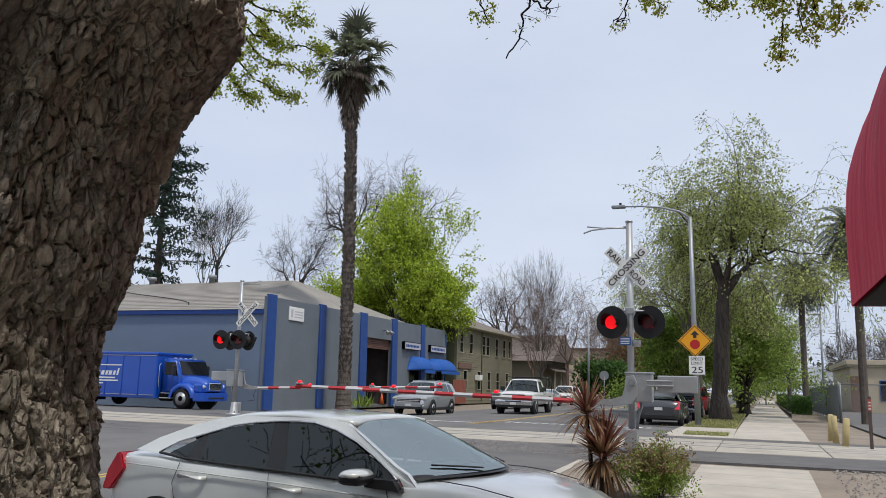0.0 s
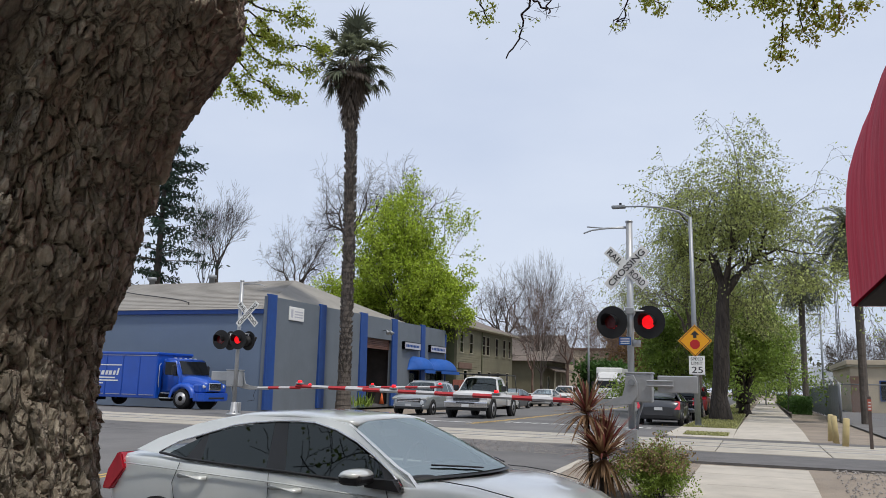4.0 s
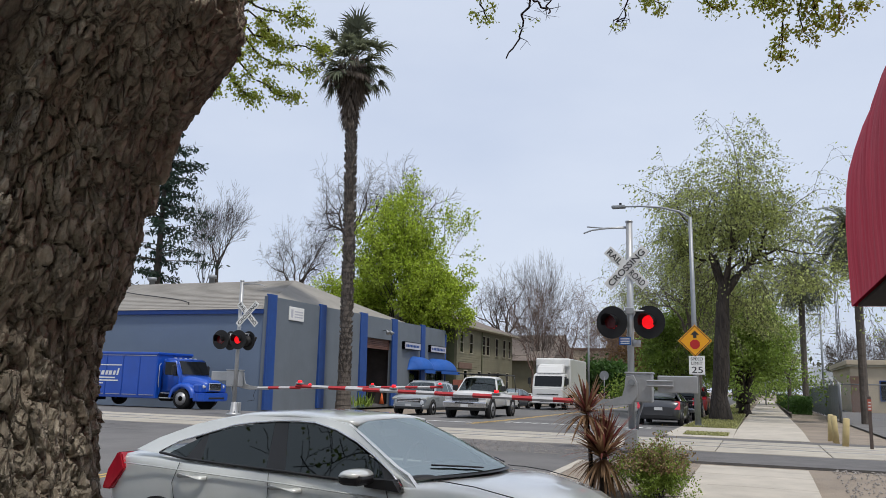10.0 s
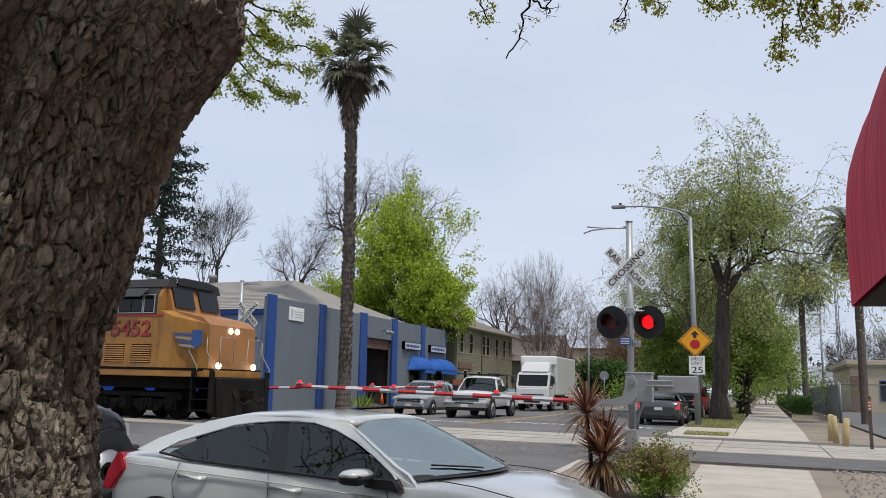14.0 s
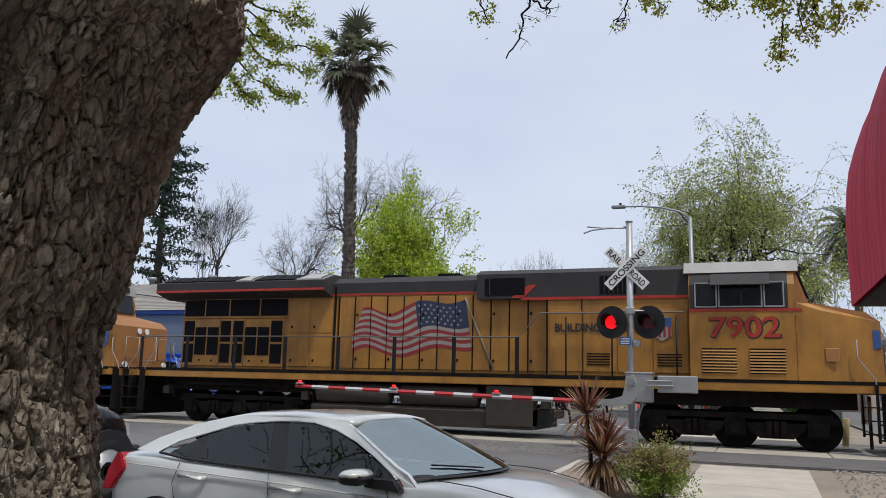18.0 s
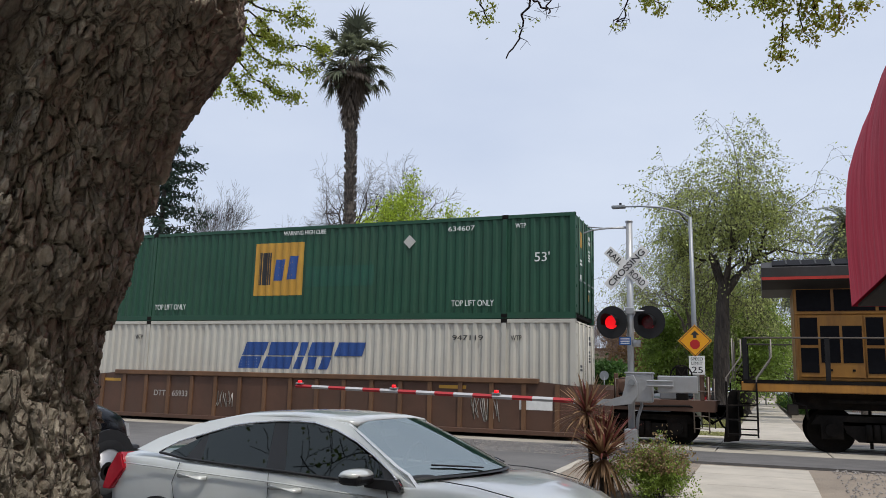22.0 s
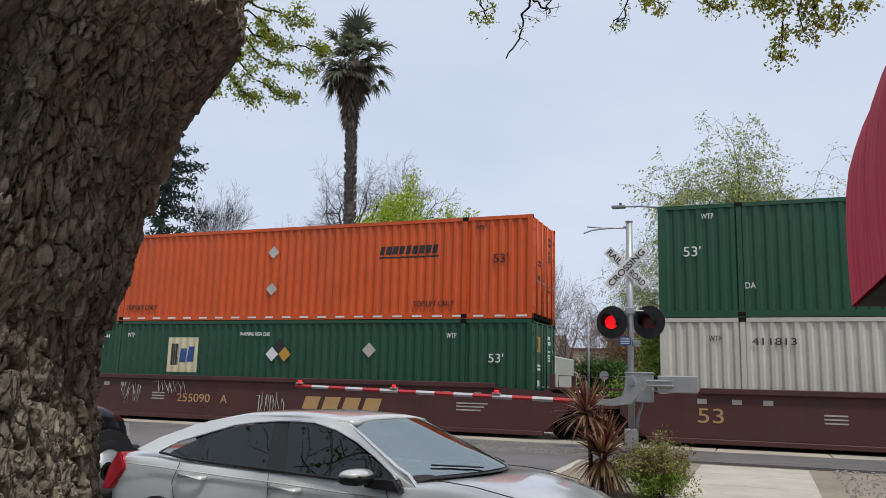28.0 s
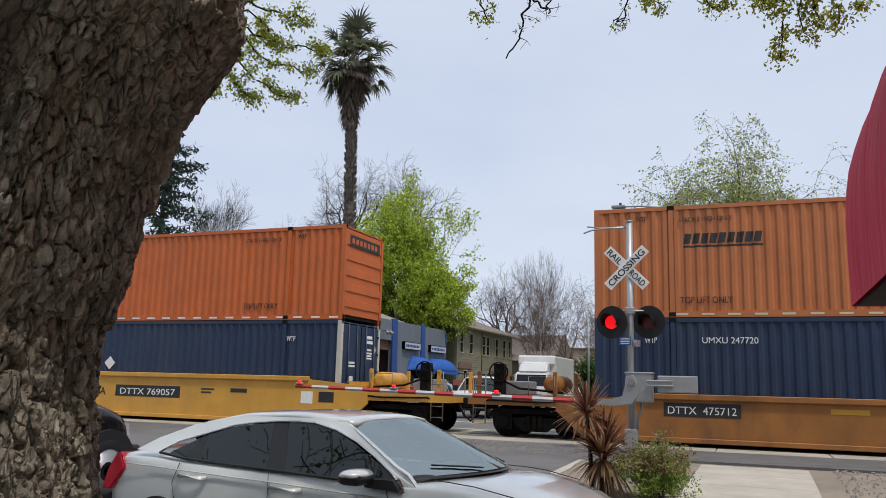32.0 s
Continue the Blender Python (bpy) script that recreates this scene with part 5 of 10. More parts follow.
def well_car(place, color, label, left, right, top=1.45, posts=0, marks=(), end=CAR_MAROON, link=""):
    """left, right: 'end' for a coupler end with its own truck, 'shared' for an articulated truck, 'none' where the neighbour carries it."""
    b = thing("well_car", label, "railway wagon", "well cars of the train")
    y = 1.46
    xl, xr = -CL - 0.45, CL + 0.45
    for s in (-1, 1):
        a, c = sorted((s * y, s * (y - 0.1)))
        bm = bmn()
        prism(bm, [(xl - 0.55, 0.75), (xl + 0.15, 0.14), (xr - 0.15, 0.14), (xr + 0.55, 0.75), (xr + 0.55, top - 0.18), (xr - 1.6, top), (xl + 1.6, top), (xl - 0.55, top - 0.18)], "y", a, c)
        part("side_sill", bm, color, b, "deep steel well side")
        part("top_chord", rbox(bmn(), xl + 1.4, xr - 1.4, s * (y - 0.02) - 0.09, s * (y - 0.02) + 0.09, top - 0.07, top + 0.07, 0.015, seg=1), CAR_TAN if color is CAR_BROWN else color, b)
        part("bottom_chord", rbox(bmn(), xl + 0.1, xr - 0.1, s * (y - 0.02) - 0.08, s * (y - 0.02) + 0.08, 0.10, 0.22, 0.015, seg=1), color, b)
        for k in range(posts):
            x = xl + 0.9 + (xr - xl - 1.8) * k / (posts - 1)
            part("side_post", box(bmn(), x - 0.06, x + 0.06, min(s * y, s * (y + 0.045)), max(s * y, s * (y + 0.045)), 0.22, top - 0.08), CAR_TAN if color is CAR_BROWN else color, b)
    for k in range(5):
        x = -6 + k * 3
        part("cross_member", box(bmn(), x - 0.12, x + 0.12, -1.36, 1.36, 0.14, 0.26), DARK, b)
    for e, kind in ((-1, left), (1, right)):
        xe = xl if e < 0 else xr
        far = 3.0 if kind == "end" else 1.25
        bm = bmn()
        prism(bm, [(-1.4, 0.85), (-1.4, 1.12), (1.4, 1.12), (1.4, 0.85)], "x", min(xe + e * 0.1, xe + e * far), max(xe + e * 0.1, xe + e * far))
        part("end_platform", bm, color, b)
        part("bulkhead", box(bmn(), min(xe - e * 0.1, xe + e * 0.12), max(xe - e * 0.1, xe + e * 0.12), -1.35, 1.35, 0.2, top - 0.05), color, b)
        if kind != "end":
            part("walk_plate", box(bmn(), min(xe + e * 0.1, xe + e * 1.2), max(xe + e * 0.1, xe + e * 1.2), -1.42, 1.42, top - 0.06, top), color, b)
        if kind == "end":
            bogie(b, xe + e * 1.2, (-0.86, 0.86), 0.42)
            part("coupler", rbox(bmn(), min(xe + e * 2.6, xe + e * 3.35), max(xe + e * 2.6, xe + e * 3.35), -0.14, 0.14, 0.7, 1.0, 0.03), DARK, b)
            for s in (-1, 1):
                for dx in (0.6, 2.7):
                    part("corner_post", rbox(bmn(), xe + e * dx - 0.05, xe + e * dx + 0.05, s * 1.32 - 0.05, s * 1.32 + 0.05, 1.12, 1.75, 0.01, seg=1), color, b)
                pl = part("ladder", tube(bmn(), [(xe + e * 2.85, s * 1.38, 0.35), (xe + e * 2.85, s * 1.38, 1.7), (xe + e * 2.5, s * 1.38, 1.7), (xe + e * 2.5, s * 1.38, 0.35)], 0.018, 5), HANDRAIL, b)
                for k in range(4):
                    part("rung", tube(bmn(), [(xe + e * 2.85, s * 1.38, 0.45 + k * 0.3), (xe + e * 2.5, s * 1.38, 0.45 + k * 0.3)], 0.014, 5), HANDRAIL, pl)
            part("reservoir", tube(bmn(), [(xe + e * 0.75, -1.05, 1.42), (xe + e * 0.75, -1.0, 1.42), (xe + e * 0.75, 0.4, 1.42), (xe + e * 0.75, 0.45, 1.42)], [0.12, 0.25, 0.25, 0.12], 14), color, b, "round steel air reservoir")
            rim = [(xe + e * 2.2 + 0.26 * math.cos(q), -1.2, 1.72 + 0.26 * math.sin(q)) for q in [6.2832 * k / 18 for k in range(19)]]
            wheel_ring = part("hand_brake", tube(bmn(), rim, 0.022, 6, caps=False), DARK, b, "dark round hand brake wheel")
            for k in range(3):
                q = k * math.pi / 3
                part("spoke", tube(bmn(), [(xe + e * 2.2 - 0.25 * math.cos(q), -1.2, 1.72 - 0.25 * math.sin(q)), (xe + e * 2.2 + 0.25 * math.cos(q), -1.2, 1.72 + 0.25 * math.sin(q))], 0.012, 5), DARK, wheel_ring)
            part("brake_stand", rbox(bmn(), xe + e * 2.2 - 0.14, xe + e * 2.2 + 0.14, -1.18, -0.9, 1.1, 1.95, 0.02, seg=1), DARK, b)
            part("brake_rod", tube(bmn(), [(xe + e * 0.4, -1.25, 1.22), (xe + e * 1.6, -1.25, 1.3), (xe + e * 2.1, -1.1, 1.5)], 0.03, 6), DARK, b)
            part("pipe_run", tube(bmn(), [(xe + e * 0.2, -1.38, 1.0), (xe + e * 1.0, -1.42, 0.95), (xe + e * 2.4, -1.42, 0.98), (xe + e * 2.8, -1.2, 0.8)], 0.025, 6), DARK, b)
            part("grab_rail", tube(bmn(), [(xe + e * 0.6, -1.4, 1.12), (xe + e * 0.6, -1.4, 1.62), (xe + e * 1.3, -1.4, 1.62), (xe + e * 1.3, -1.4, 1.12)], 0.016, 5), HANDRAIL, b)
            part("brake_gear", rbox(bmn(), xe + e * 1.9 - 0.3, xe + e * 1.9 + 0.3, -0.6, 0.6, 1.12, 1.5, 0.03), STEEL if color is not CAR_MAROON else DARK, b)
            part("brake_hose", tube(bmn(), [(xe + e * 2.9, -0.3, 0.9), (xe + e * 3.1, -0.32, 0.5), (xe + e * 3.3, -0.3, 0.35), (xe + e * 3.5, -0.3, 0.5)], 0.03, 6), RUBBER, b)
        if kind != "end":
            for s in (-1, 1):
                part("grab_rail", tube(bmn(), [(xe + e * 0.3, s * 1.4, top - 0.02), (xe + e * 0.3, s * 1.4, top + 0.3), (xe + e * 1.0, s * 1.4, top + 0.3), (xe + e * 1.0, s * 1.4, top - 0.02)], 0.016, 5), HANDRAIL, b)
                part("guide_post", rbox(bmn(), xe + e * 0.12 - 0.06, xe + e * 0.12 + 0.06, s * 1.3 - 0.06, s * 1.3 + 0.06, top - 0.1, top + 0.34, 0.01, seg=1), color, b)
        if kind == "shared":
            bogie(b, xe + e * 1.225, (-0.86, 0.86), 0.46)
    fy = -y - 0.006
    for k, m in enumerate(marks):
        if m[0] == "text":
            _, x, z, s, size, mm, wd = m
            letters("lettering", s, size, pose(x, fy, z), mm, b, wd)
        elif m[0] == "bar":
            _, x, z, wd, ht, mm, sh = m
            part("marking_block", prism(bmn(), [(x, z), (x + wd, z), (x + wd + sh * ht, z + ht), (x + sh * ht, z + ht)], "y", fy + 0.001, fy + 0.005), mm, b)
        elif m[0] == "blobs":
            _, x0, x1, z0, z1, fill, line = m
            blobs(b, x0, x1, z0, z1, fy, fill, line, k + 3)
        elif m[0] == "tag":
            _, x, z, wd, ht = m
            scribble(b, x, z, wd, ht, fy, k + int(abs(x) * 10))
    MOVED.append((b, place + CL, TRACK, 0.0))
    return b


def small_marks(ink):
    out = []
    rnd = random.Random(2)
    for x in (-7.2, -6.4, -5.7, 4.9, 5.6, 6.5):
        out.append(("bar", x, 1.05, 0.22, 0.12, ink, 0))
    for k in range(3):
        out.append(("bar", 6.0, 0.85 - k * 0.09, 0.9 - 0.1 * k, 0.035, ink, 0))
        out.append(("bar", -4.4, 0.85 - k * 0.09, 0.5, 0.035, ink, 0))
    return out


LOGO_TAN = mat("tan_lettering", (0.45, 0.28, 0.12), 0.6, var=0.1, bump=0)
well_car(-15.5, CAR_BROWN, "rusty brown well car with faded ribbed sides", "end", "end", 1.5, 18, [("text", -5.5, 0.78, "DTTX 659331", 0.25, GRAF_W, 1.4), ("tag", -3.2, 0.5, 0.8, 0.5), ("tag", 5.2, 0.4, 0.9, 0.7), ("bar", 6.6, 0.75, 0.9, 0.32, LETTER_W, 0), ("bar", 4.3, 1.25, 0.8, 0.09, LOGO_YEL, 0), ("bar", -7.6, 1.2, 0.7, 0.09, LOGO_YEL, 0)])
well_car(-39.07, CAR_MAROON, "maroon well car with blue graffiti along its side", "shared", "end", 1.36, 0, small_marks(GRAF_W) + [("text", -7.3, 0.6, "53", 0.5, LOGO_TAN, 0.6), ("text", -2.0, 0.68, "255090", 0.34, LOGO_TAN, 1.2), ("text", 0.3, 0.68, "B", 0.34, LOGO_TAN, 0.22), ("blobs", -5.9, -3.2, 0.25, 1.3, (GRAF_T, GRAF_S), BLACK), ("blobs", 2.0, 6.2, 0.25, 1.2, (GRAF_B,), BLACK), ("tag", -3.6, 0.9, 0.8, 0.4), ("text", 1.2, 0.62, "BE AWARE", 0.14, LETTER_W, 0.5)])
well_car(-58.54, CAR_MAROON, "maroon middle well car covered in sand and teal graffiti", "shared", "none", 1.36, 0, small_marks(GRAF_W) + [("text", -7.2, 0.6, "53", 0.5, LOGO_TAN, 0.6), ("text", -2.6, 0.68, "255090", 0.34, LOGO_TAN, 1.2), ("blobs", -0.6, 2.4, 0.22, 1.3, (GRAF_T, GRAF_S, GRAF_S), BLACK), ("blobs", 3.2, 5.2, 0.3, 1.25, (GRAF_W,), BLACK), ("tag", -1.4, 0.4, 0.7, 0.8), ("tag", 2.5, 0.5, 0.7, 0.7), ("tag", 5.6, 0.5, 0.9, 0.6)])
well_car(-78.03, CAR_MAROON, "maroon well car with tan lettering blocks", "end", "none", 1.36, 0, small_marks(GRAF_W) + [("text", -8.0, 0.5, "53", 0.5, LOGO_TAN, 0.6), ("text", -3.4, 0.62, "255090", 0.36, LOGO_TAN, 1.25), ("text", -1.75, 0.62, "A", 0.36, LOGO_TAN, 0.24), ("tag", -5.6, 0.5, 0.7, 0.7), ("tag", -4.3, 0.85, 1.2, 0.4), ("tag", -0.4, 0.3, 0.9, 0.7), ("bar", 1.0, 0.42, 2.6, 0.05, LOGO_TAN, 0)] + [("bar", 1.15 + k * 0.66, 0.55, 0.5, 0.36, LOGO_TAN, 0.35) for k in range(4)])
well_car(-101.35, CAR_OCHRE, "rust-streaked dull yellow well car", "end", "end", 1.2, 0, [("bar", -6.35, 0.72, 1.8, 0.34, LETTER_K, 0), ("text", -6.25, 0.79, "DTTX  475712", 0.26, LETTER_W, 1.6), ("bar", -0.2, 0.78, 1.6, 0.28, GRAF_W, 0), ("bar", -2.6, 0.9, 0.8, 0.12, LOGO_YEL, 0), ("bar", 4.8, 0.9, 0.7, 0.3, LOGO_YEL, 0), ("bar", 6.6, 0.95, 0.35, 0.25, GRAF_W, 0), ("tag", 2.4, 0.4, 1.2, 0.5)])
well_car(-124.99, CAR_YEL, "bright yellow well car with black number panels", "end", "end", 1.42, 0, [("bar", -0.1, 0.72, 2.6, 0.36, LETTER_K, 0), ("text", 0.1, 0.79, "DTTX 769057", 0.28, LETTER_W, 2.2), ("text", -0.75, 0.75, "A", 0.34, LETTER_K, 0.24), ("bar", 3.3, 1.0, 0.5, 0.05, LETTER_K, 0), ("bar", 3.3, 0.9, 0.4, 0.05, LETTER_K, 0), ("bar", 4.4, 0.95, 0.6, 0.12, LETTER_K, 0), ("bar", 6.9, 0.7, 0.4, 0.35, LETTER_W, 0), ("bar", 7.5, 0.75, 0.5, 0.3, LETTER_K, 0)])
# ------------------------------------------------------------------ road vehicles
CAR_SILVER = mat("silver_white_car_paint", (0.76, 0.79, 0.775), 0.28, 0.12, var=0.03, vs=2, bump=0.0, coat=1.0, dirt=((0.66, 0.675, 0.66), 0.3, 1.5, (1, 1, 1)))
CAR_GREYSILVER = mat("silver_car_paint", (0.36, 0.38, 0.40), 0.3, 0.4, var=0.03, vs=2, bump=0.0, coat=0.6)
CAR_WHITE = mat("white_car_paint", (0.62, 0.62, 0.61), 0.4, 0.0, var=0.03, vs=2, bump=0.0, coat=0.5)
CAR_BLACK = mat("black_car_paint", (0.006, 0.007, 0.010), 0.18, 0.0, var=0.1, vs=2, bump=0.0, coat=0.0, spec=0.3)
CAR_GREY = mat("dark_grey_car_paint", (0.06, 0.063, 0.07), 0.28, 0.4, var=0.05, vs=2, bump=0.0, coat=0.7)
CAR_RED = mat("red_car_paint", (0.32, 0.012, 0.018), 0.28, 0.1, var=0.05, vs=2, bump=0.0, coat=0.7)
TRUCK_BLUE = mat("bright_blue_truck_paint", (0.006, 0.07, 0.42), 0.35, 0.0, var=0.06, vs=1.5, bump=0.0, coat=0.4, dirt=((0.01, 0.06, 0.3), 0.4, 1.5, (1, 1, 0.4)))
GLASS_TINT = glass("tinted_car_glass", (0.03, 0.04, 0.043), ior=1.56)
GLASS_CLEAR = glass("windscreen_glass", (0.60, 0.72, 0.70), ior=4.6)
GLASS_SCREEN = glass("vehicle_screen_glass", (0.30, 0.36, 0.36), ior=1.7)
TAIL_RED = mat("red_lamp_lens", (0.60, 0.025, 0.045), 0.15, 0.0, var=0.15, vs=8, bump=0.0, coat=0.5)
LENS = mat("clear_lamp_lens", (0.62, 0.63, 0.64), 0.12, 0.3, var=0.1, vs=8, bump=0.0, coat=0.6)
CABIN = mat("dark_cabin_trim", (0.02, 0.02, 0.022), 0.8, var=0.2, bump=0.1)
DASH = mat("grey_dashboard", (0.13, 0.14, 0.14), 0.8, var=0.15, bump=0.1)
TRIM = mat("black_plastic_trim", (0.015, 0.015, 0.016), 0.45, var=0.15, bump=0.05)
RIM_M = mat("alloy_rim", (0.42, 0.42, 0.43), 0.42, 0.6, var=0.05, bump=0.0)
PLATE = mat("number_plate_blank", (0.62, 0.62, 0.62), 0.5, var=0.05, bump=0.0)
ROLLING = []    # road wheels: (part, local pose, radius, travelled distance by time)


def lerp(table, u):
    for (a, *va), (b, *vb) in zip(table, table[1:]):
        if u <= b:
            t = min(1.0, max(0.0, (u - a) / (b - a)))
            return [p + (q - p) * t for p, q in zip(va, vb)]
    return list(table[-1][1:])


def car_wheel(parent, x, y, z, r, s, width=0.22, spokes=5):
    """One wheel with tyre and rim; s: side on which it sits."""
    hub = part("wheel", disc(bmn(), (0, -s * width, 0), (0, s, 0), 0.12, width, 12), DARK, parent)
    hub.matrix_basis = pose(x, y, z)
    bm = bmn()
    prof = [(-width, r * 0.66), (-width * 0.98, r * 0.93), (-width * 0.8, r), (-width * 0.2, r), (-0.02 * width, r * 0.94), (0.0, r * 0.68)]
    tube(bm, [(0, s * a, 0) for a, q in prof], [q for a, q in prof], 28, caps=False)
    part("tyre", bm, RUBBER, hub)
    bm = bmn()
    prof = [(-width * 0.9, r * 0.66), (-0.03, r * 0.66), (-0.005, r * 0.68), (-0.01, r * 0.62), (-0.05, r * 0.6)]
    tube(bm, [(0, s * a, 0) for a, q in prof], [q for a, q in prof], 28, caps=False)
    disc(bm, (0, -s * 0.03, 0), (0, s, 0), r * 0.16, 0.03, 14)
    for k in range(spokes):
        prism(bm, [(-r * 0.075, 0), (r * 0.075, 0), (r * 0.085, r * 0.63), (-r * 0.085, r * 0.63)], "y", -s * 0.045 if s > 0 else s * -0.045, -s * 0.015 if s > 0 else s * -0.015, pose(0, 0, 0, 0, 360 / spokes * k, 0))
    part("rim", bm, RIM_M, hub)
    part("brake_disc", disc(bmn(), (0, -s * 0.12, 0), (0, s, 0), r * 0.55, 0.02, 20), DARK, hub)
    return hub


def car_body(b, stations, paint, n=30, full=0.0):
    """Lower body lofted along x: stations of (x, half width, sill z, shoulder z, centre z)."""
    bm = bmn()
    x0, x1 = stations[0][0], stations[-1][0]
    rings = []
    for i in range(n + 1):
        x = x0 + (x1 - x0) * i / n
        w, lo, sh, ce = lerp(stations, x)
        half = [(w * 0.90, lo), (w * 0.97, lo + 0.08), (w, lo + 0.55 * (sh - lo)), (w * 0.985, sh - 0.12), (w * (0.95 + full * 0.5), sh - 0.04), (w * (0.89 + full), sh - 0.2 * full), (w * 0.55, ce - (ce - sh) * 0.25), (0.0, ce)]
        ring = [bm.verts.new((x, -y, z)) for y, z in half] + [bm.verts.new((x, y, z)) for y, z in half[-2::-1]]
        rings.append(ring)
    for r0, r1 in zip(rings, rings[1:]):
        for k in range(len(r0) - 1):
            f = bm.faces.new((r0[k], r1[k], r1[k + 1], r0[k + 1]))
            f.smooth = True
        bm.faces.new((r0[-1], r1[-1], r1[0], r0[0]))
    bm.faces.new(rings[0])
    bm.faces.new(rings[-1][::-1])
    bmesh.ops.recalc_face_normals(bm, faces=bm.faces[:])
    return part("body", bm, paint, b)


def side_panel(bm, poly, s, face, t=0.02):
    """A panel drawn in (x, z) laid on the leaning cabin side face(z) -> y."""
    a = [bm.verts.new((x, s * face(z), z)) for x, z in poly]
    c = [bm.verts.new((x, s * (face(z) - t), z)) for x, z in poly]
    bm.faces.new(a)
    bm.faces.new(c[::-1])
    for i in range(len(poly)):
        j = (i + 1) % len(poly)
        bm.faces.new((a[i], c[i], c[j], a[j]))
    bmesh.ops.recalc_face_normals(bm, faces=bm.faces[:])
    return bm


def curved_pane(x_lo, w_lo, z_lo, x_hi, w_hi, z_hi, bow, n=10, m=6):
    """A screen bowed outwards at its middle."""
    bm = bmn()
    g = []
    for j in range(m + 1):
        t = j / m
        row = []
        for i in range(n + 1):
            q = 2 * i / n - 1
            w = w_lo + (w_hi - w_lo) * t
            row.append(bm.verts.new((x_lo + (x_hi - x_lo) * t + bow * (1 - q * q) * (1 - 0.5 * t), q * w, z_lo + (z_hi - z_lo) * t + 0.03 * (1 - q * q) + 0.05 * t * (1 - t))))
        g.append(row)
    for a, c in zip(g, g[1:]):
        for i in range(n):
            f = bm.faces.new((a[i], a[i + 1], c[i + 1], c[i]))
            f.smooth = True
    bmesh.ops.recalc_face_normals(bm, faces=bm.faces[:])
    return bm


def roof_shell(table, n=14, m=8):
    """Roof skin: rows of (x, half width, edge z, centre z)."""
    bm = bmn()
    g = []
    for i in range(n + 1):
        x = table[0][0] + (table[-1][0] - table[0][0]) * i / n
        w, ze, zc = lerp(table, x)
        g.append([bm.verts.new((x, w * math.sin(q * 1.5708), ze + (zc - ze) * max(0.0, math.cos(q * 1.5708)) ** 0.8)) for q in [2 * k / m - 1 for k in range(m + 1)]])
    for a, c in zip(g, g[1:]):
        for k in range(m):
            f = bm.faces.new((a[k], a[k + 1], c[k + 1], c[k]))
            f.smooth = True
    bmesh.ops.recalc_face_normals(bm, faces=bm.faces[:])
    bmesh.ops.solidify(bm, geom=bm.faces[:], thickness=0.025)
    return bm


def seats(b, spots, z):
    for x, y in spots:
        part("seat_back", rbox(bmn(), x - 0.08, x + 0.06, y - 0.25, y + 0.25, z - 0.5, z, 0.05), CABIN, b)
        part("headrest", rbox(bmn(), x - 0.06, x + 0.04, y - 0.13, y + 0.13, z + 0.02, z + 0.17, 0.03), CABIN, b)


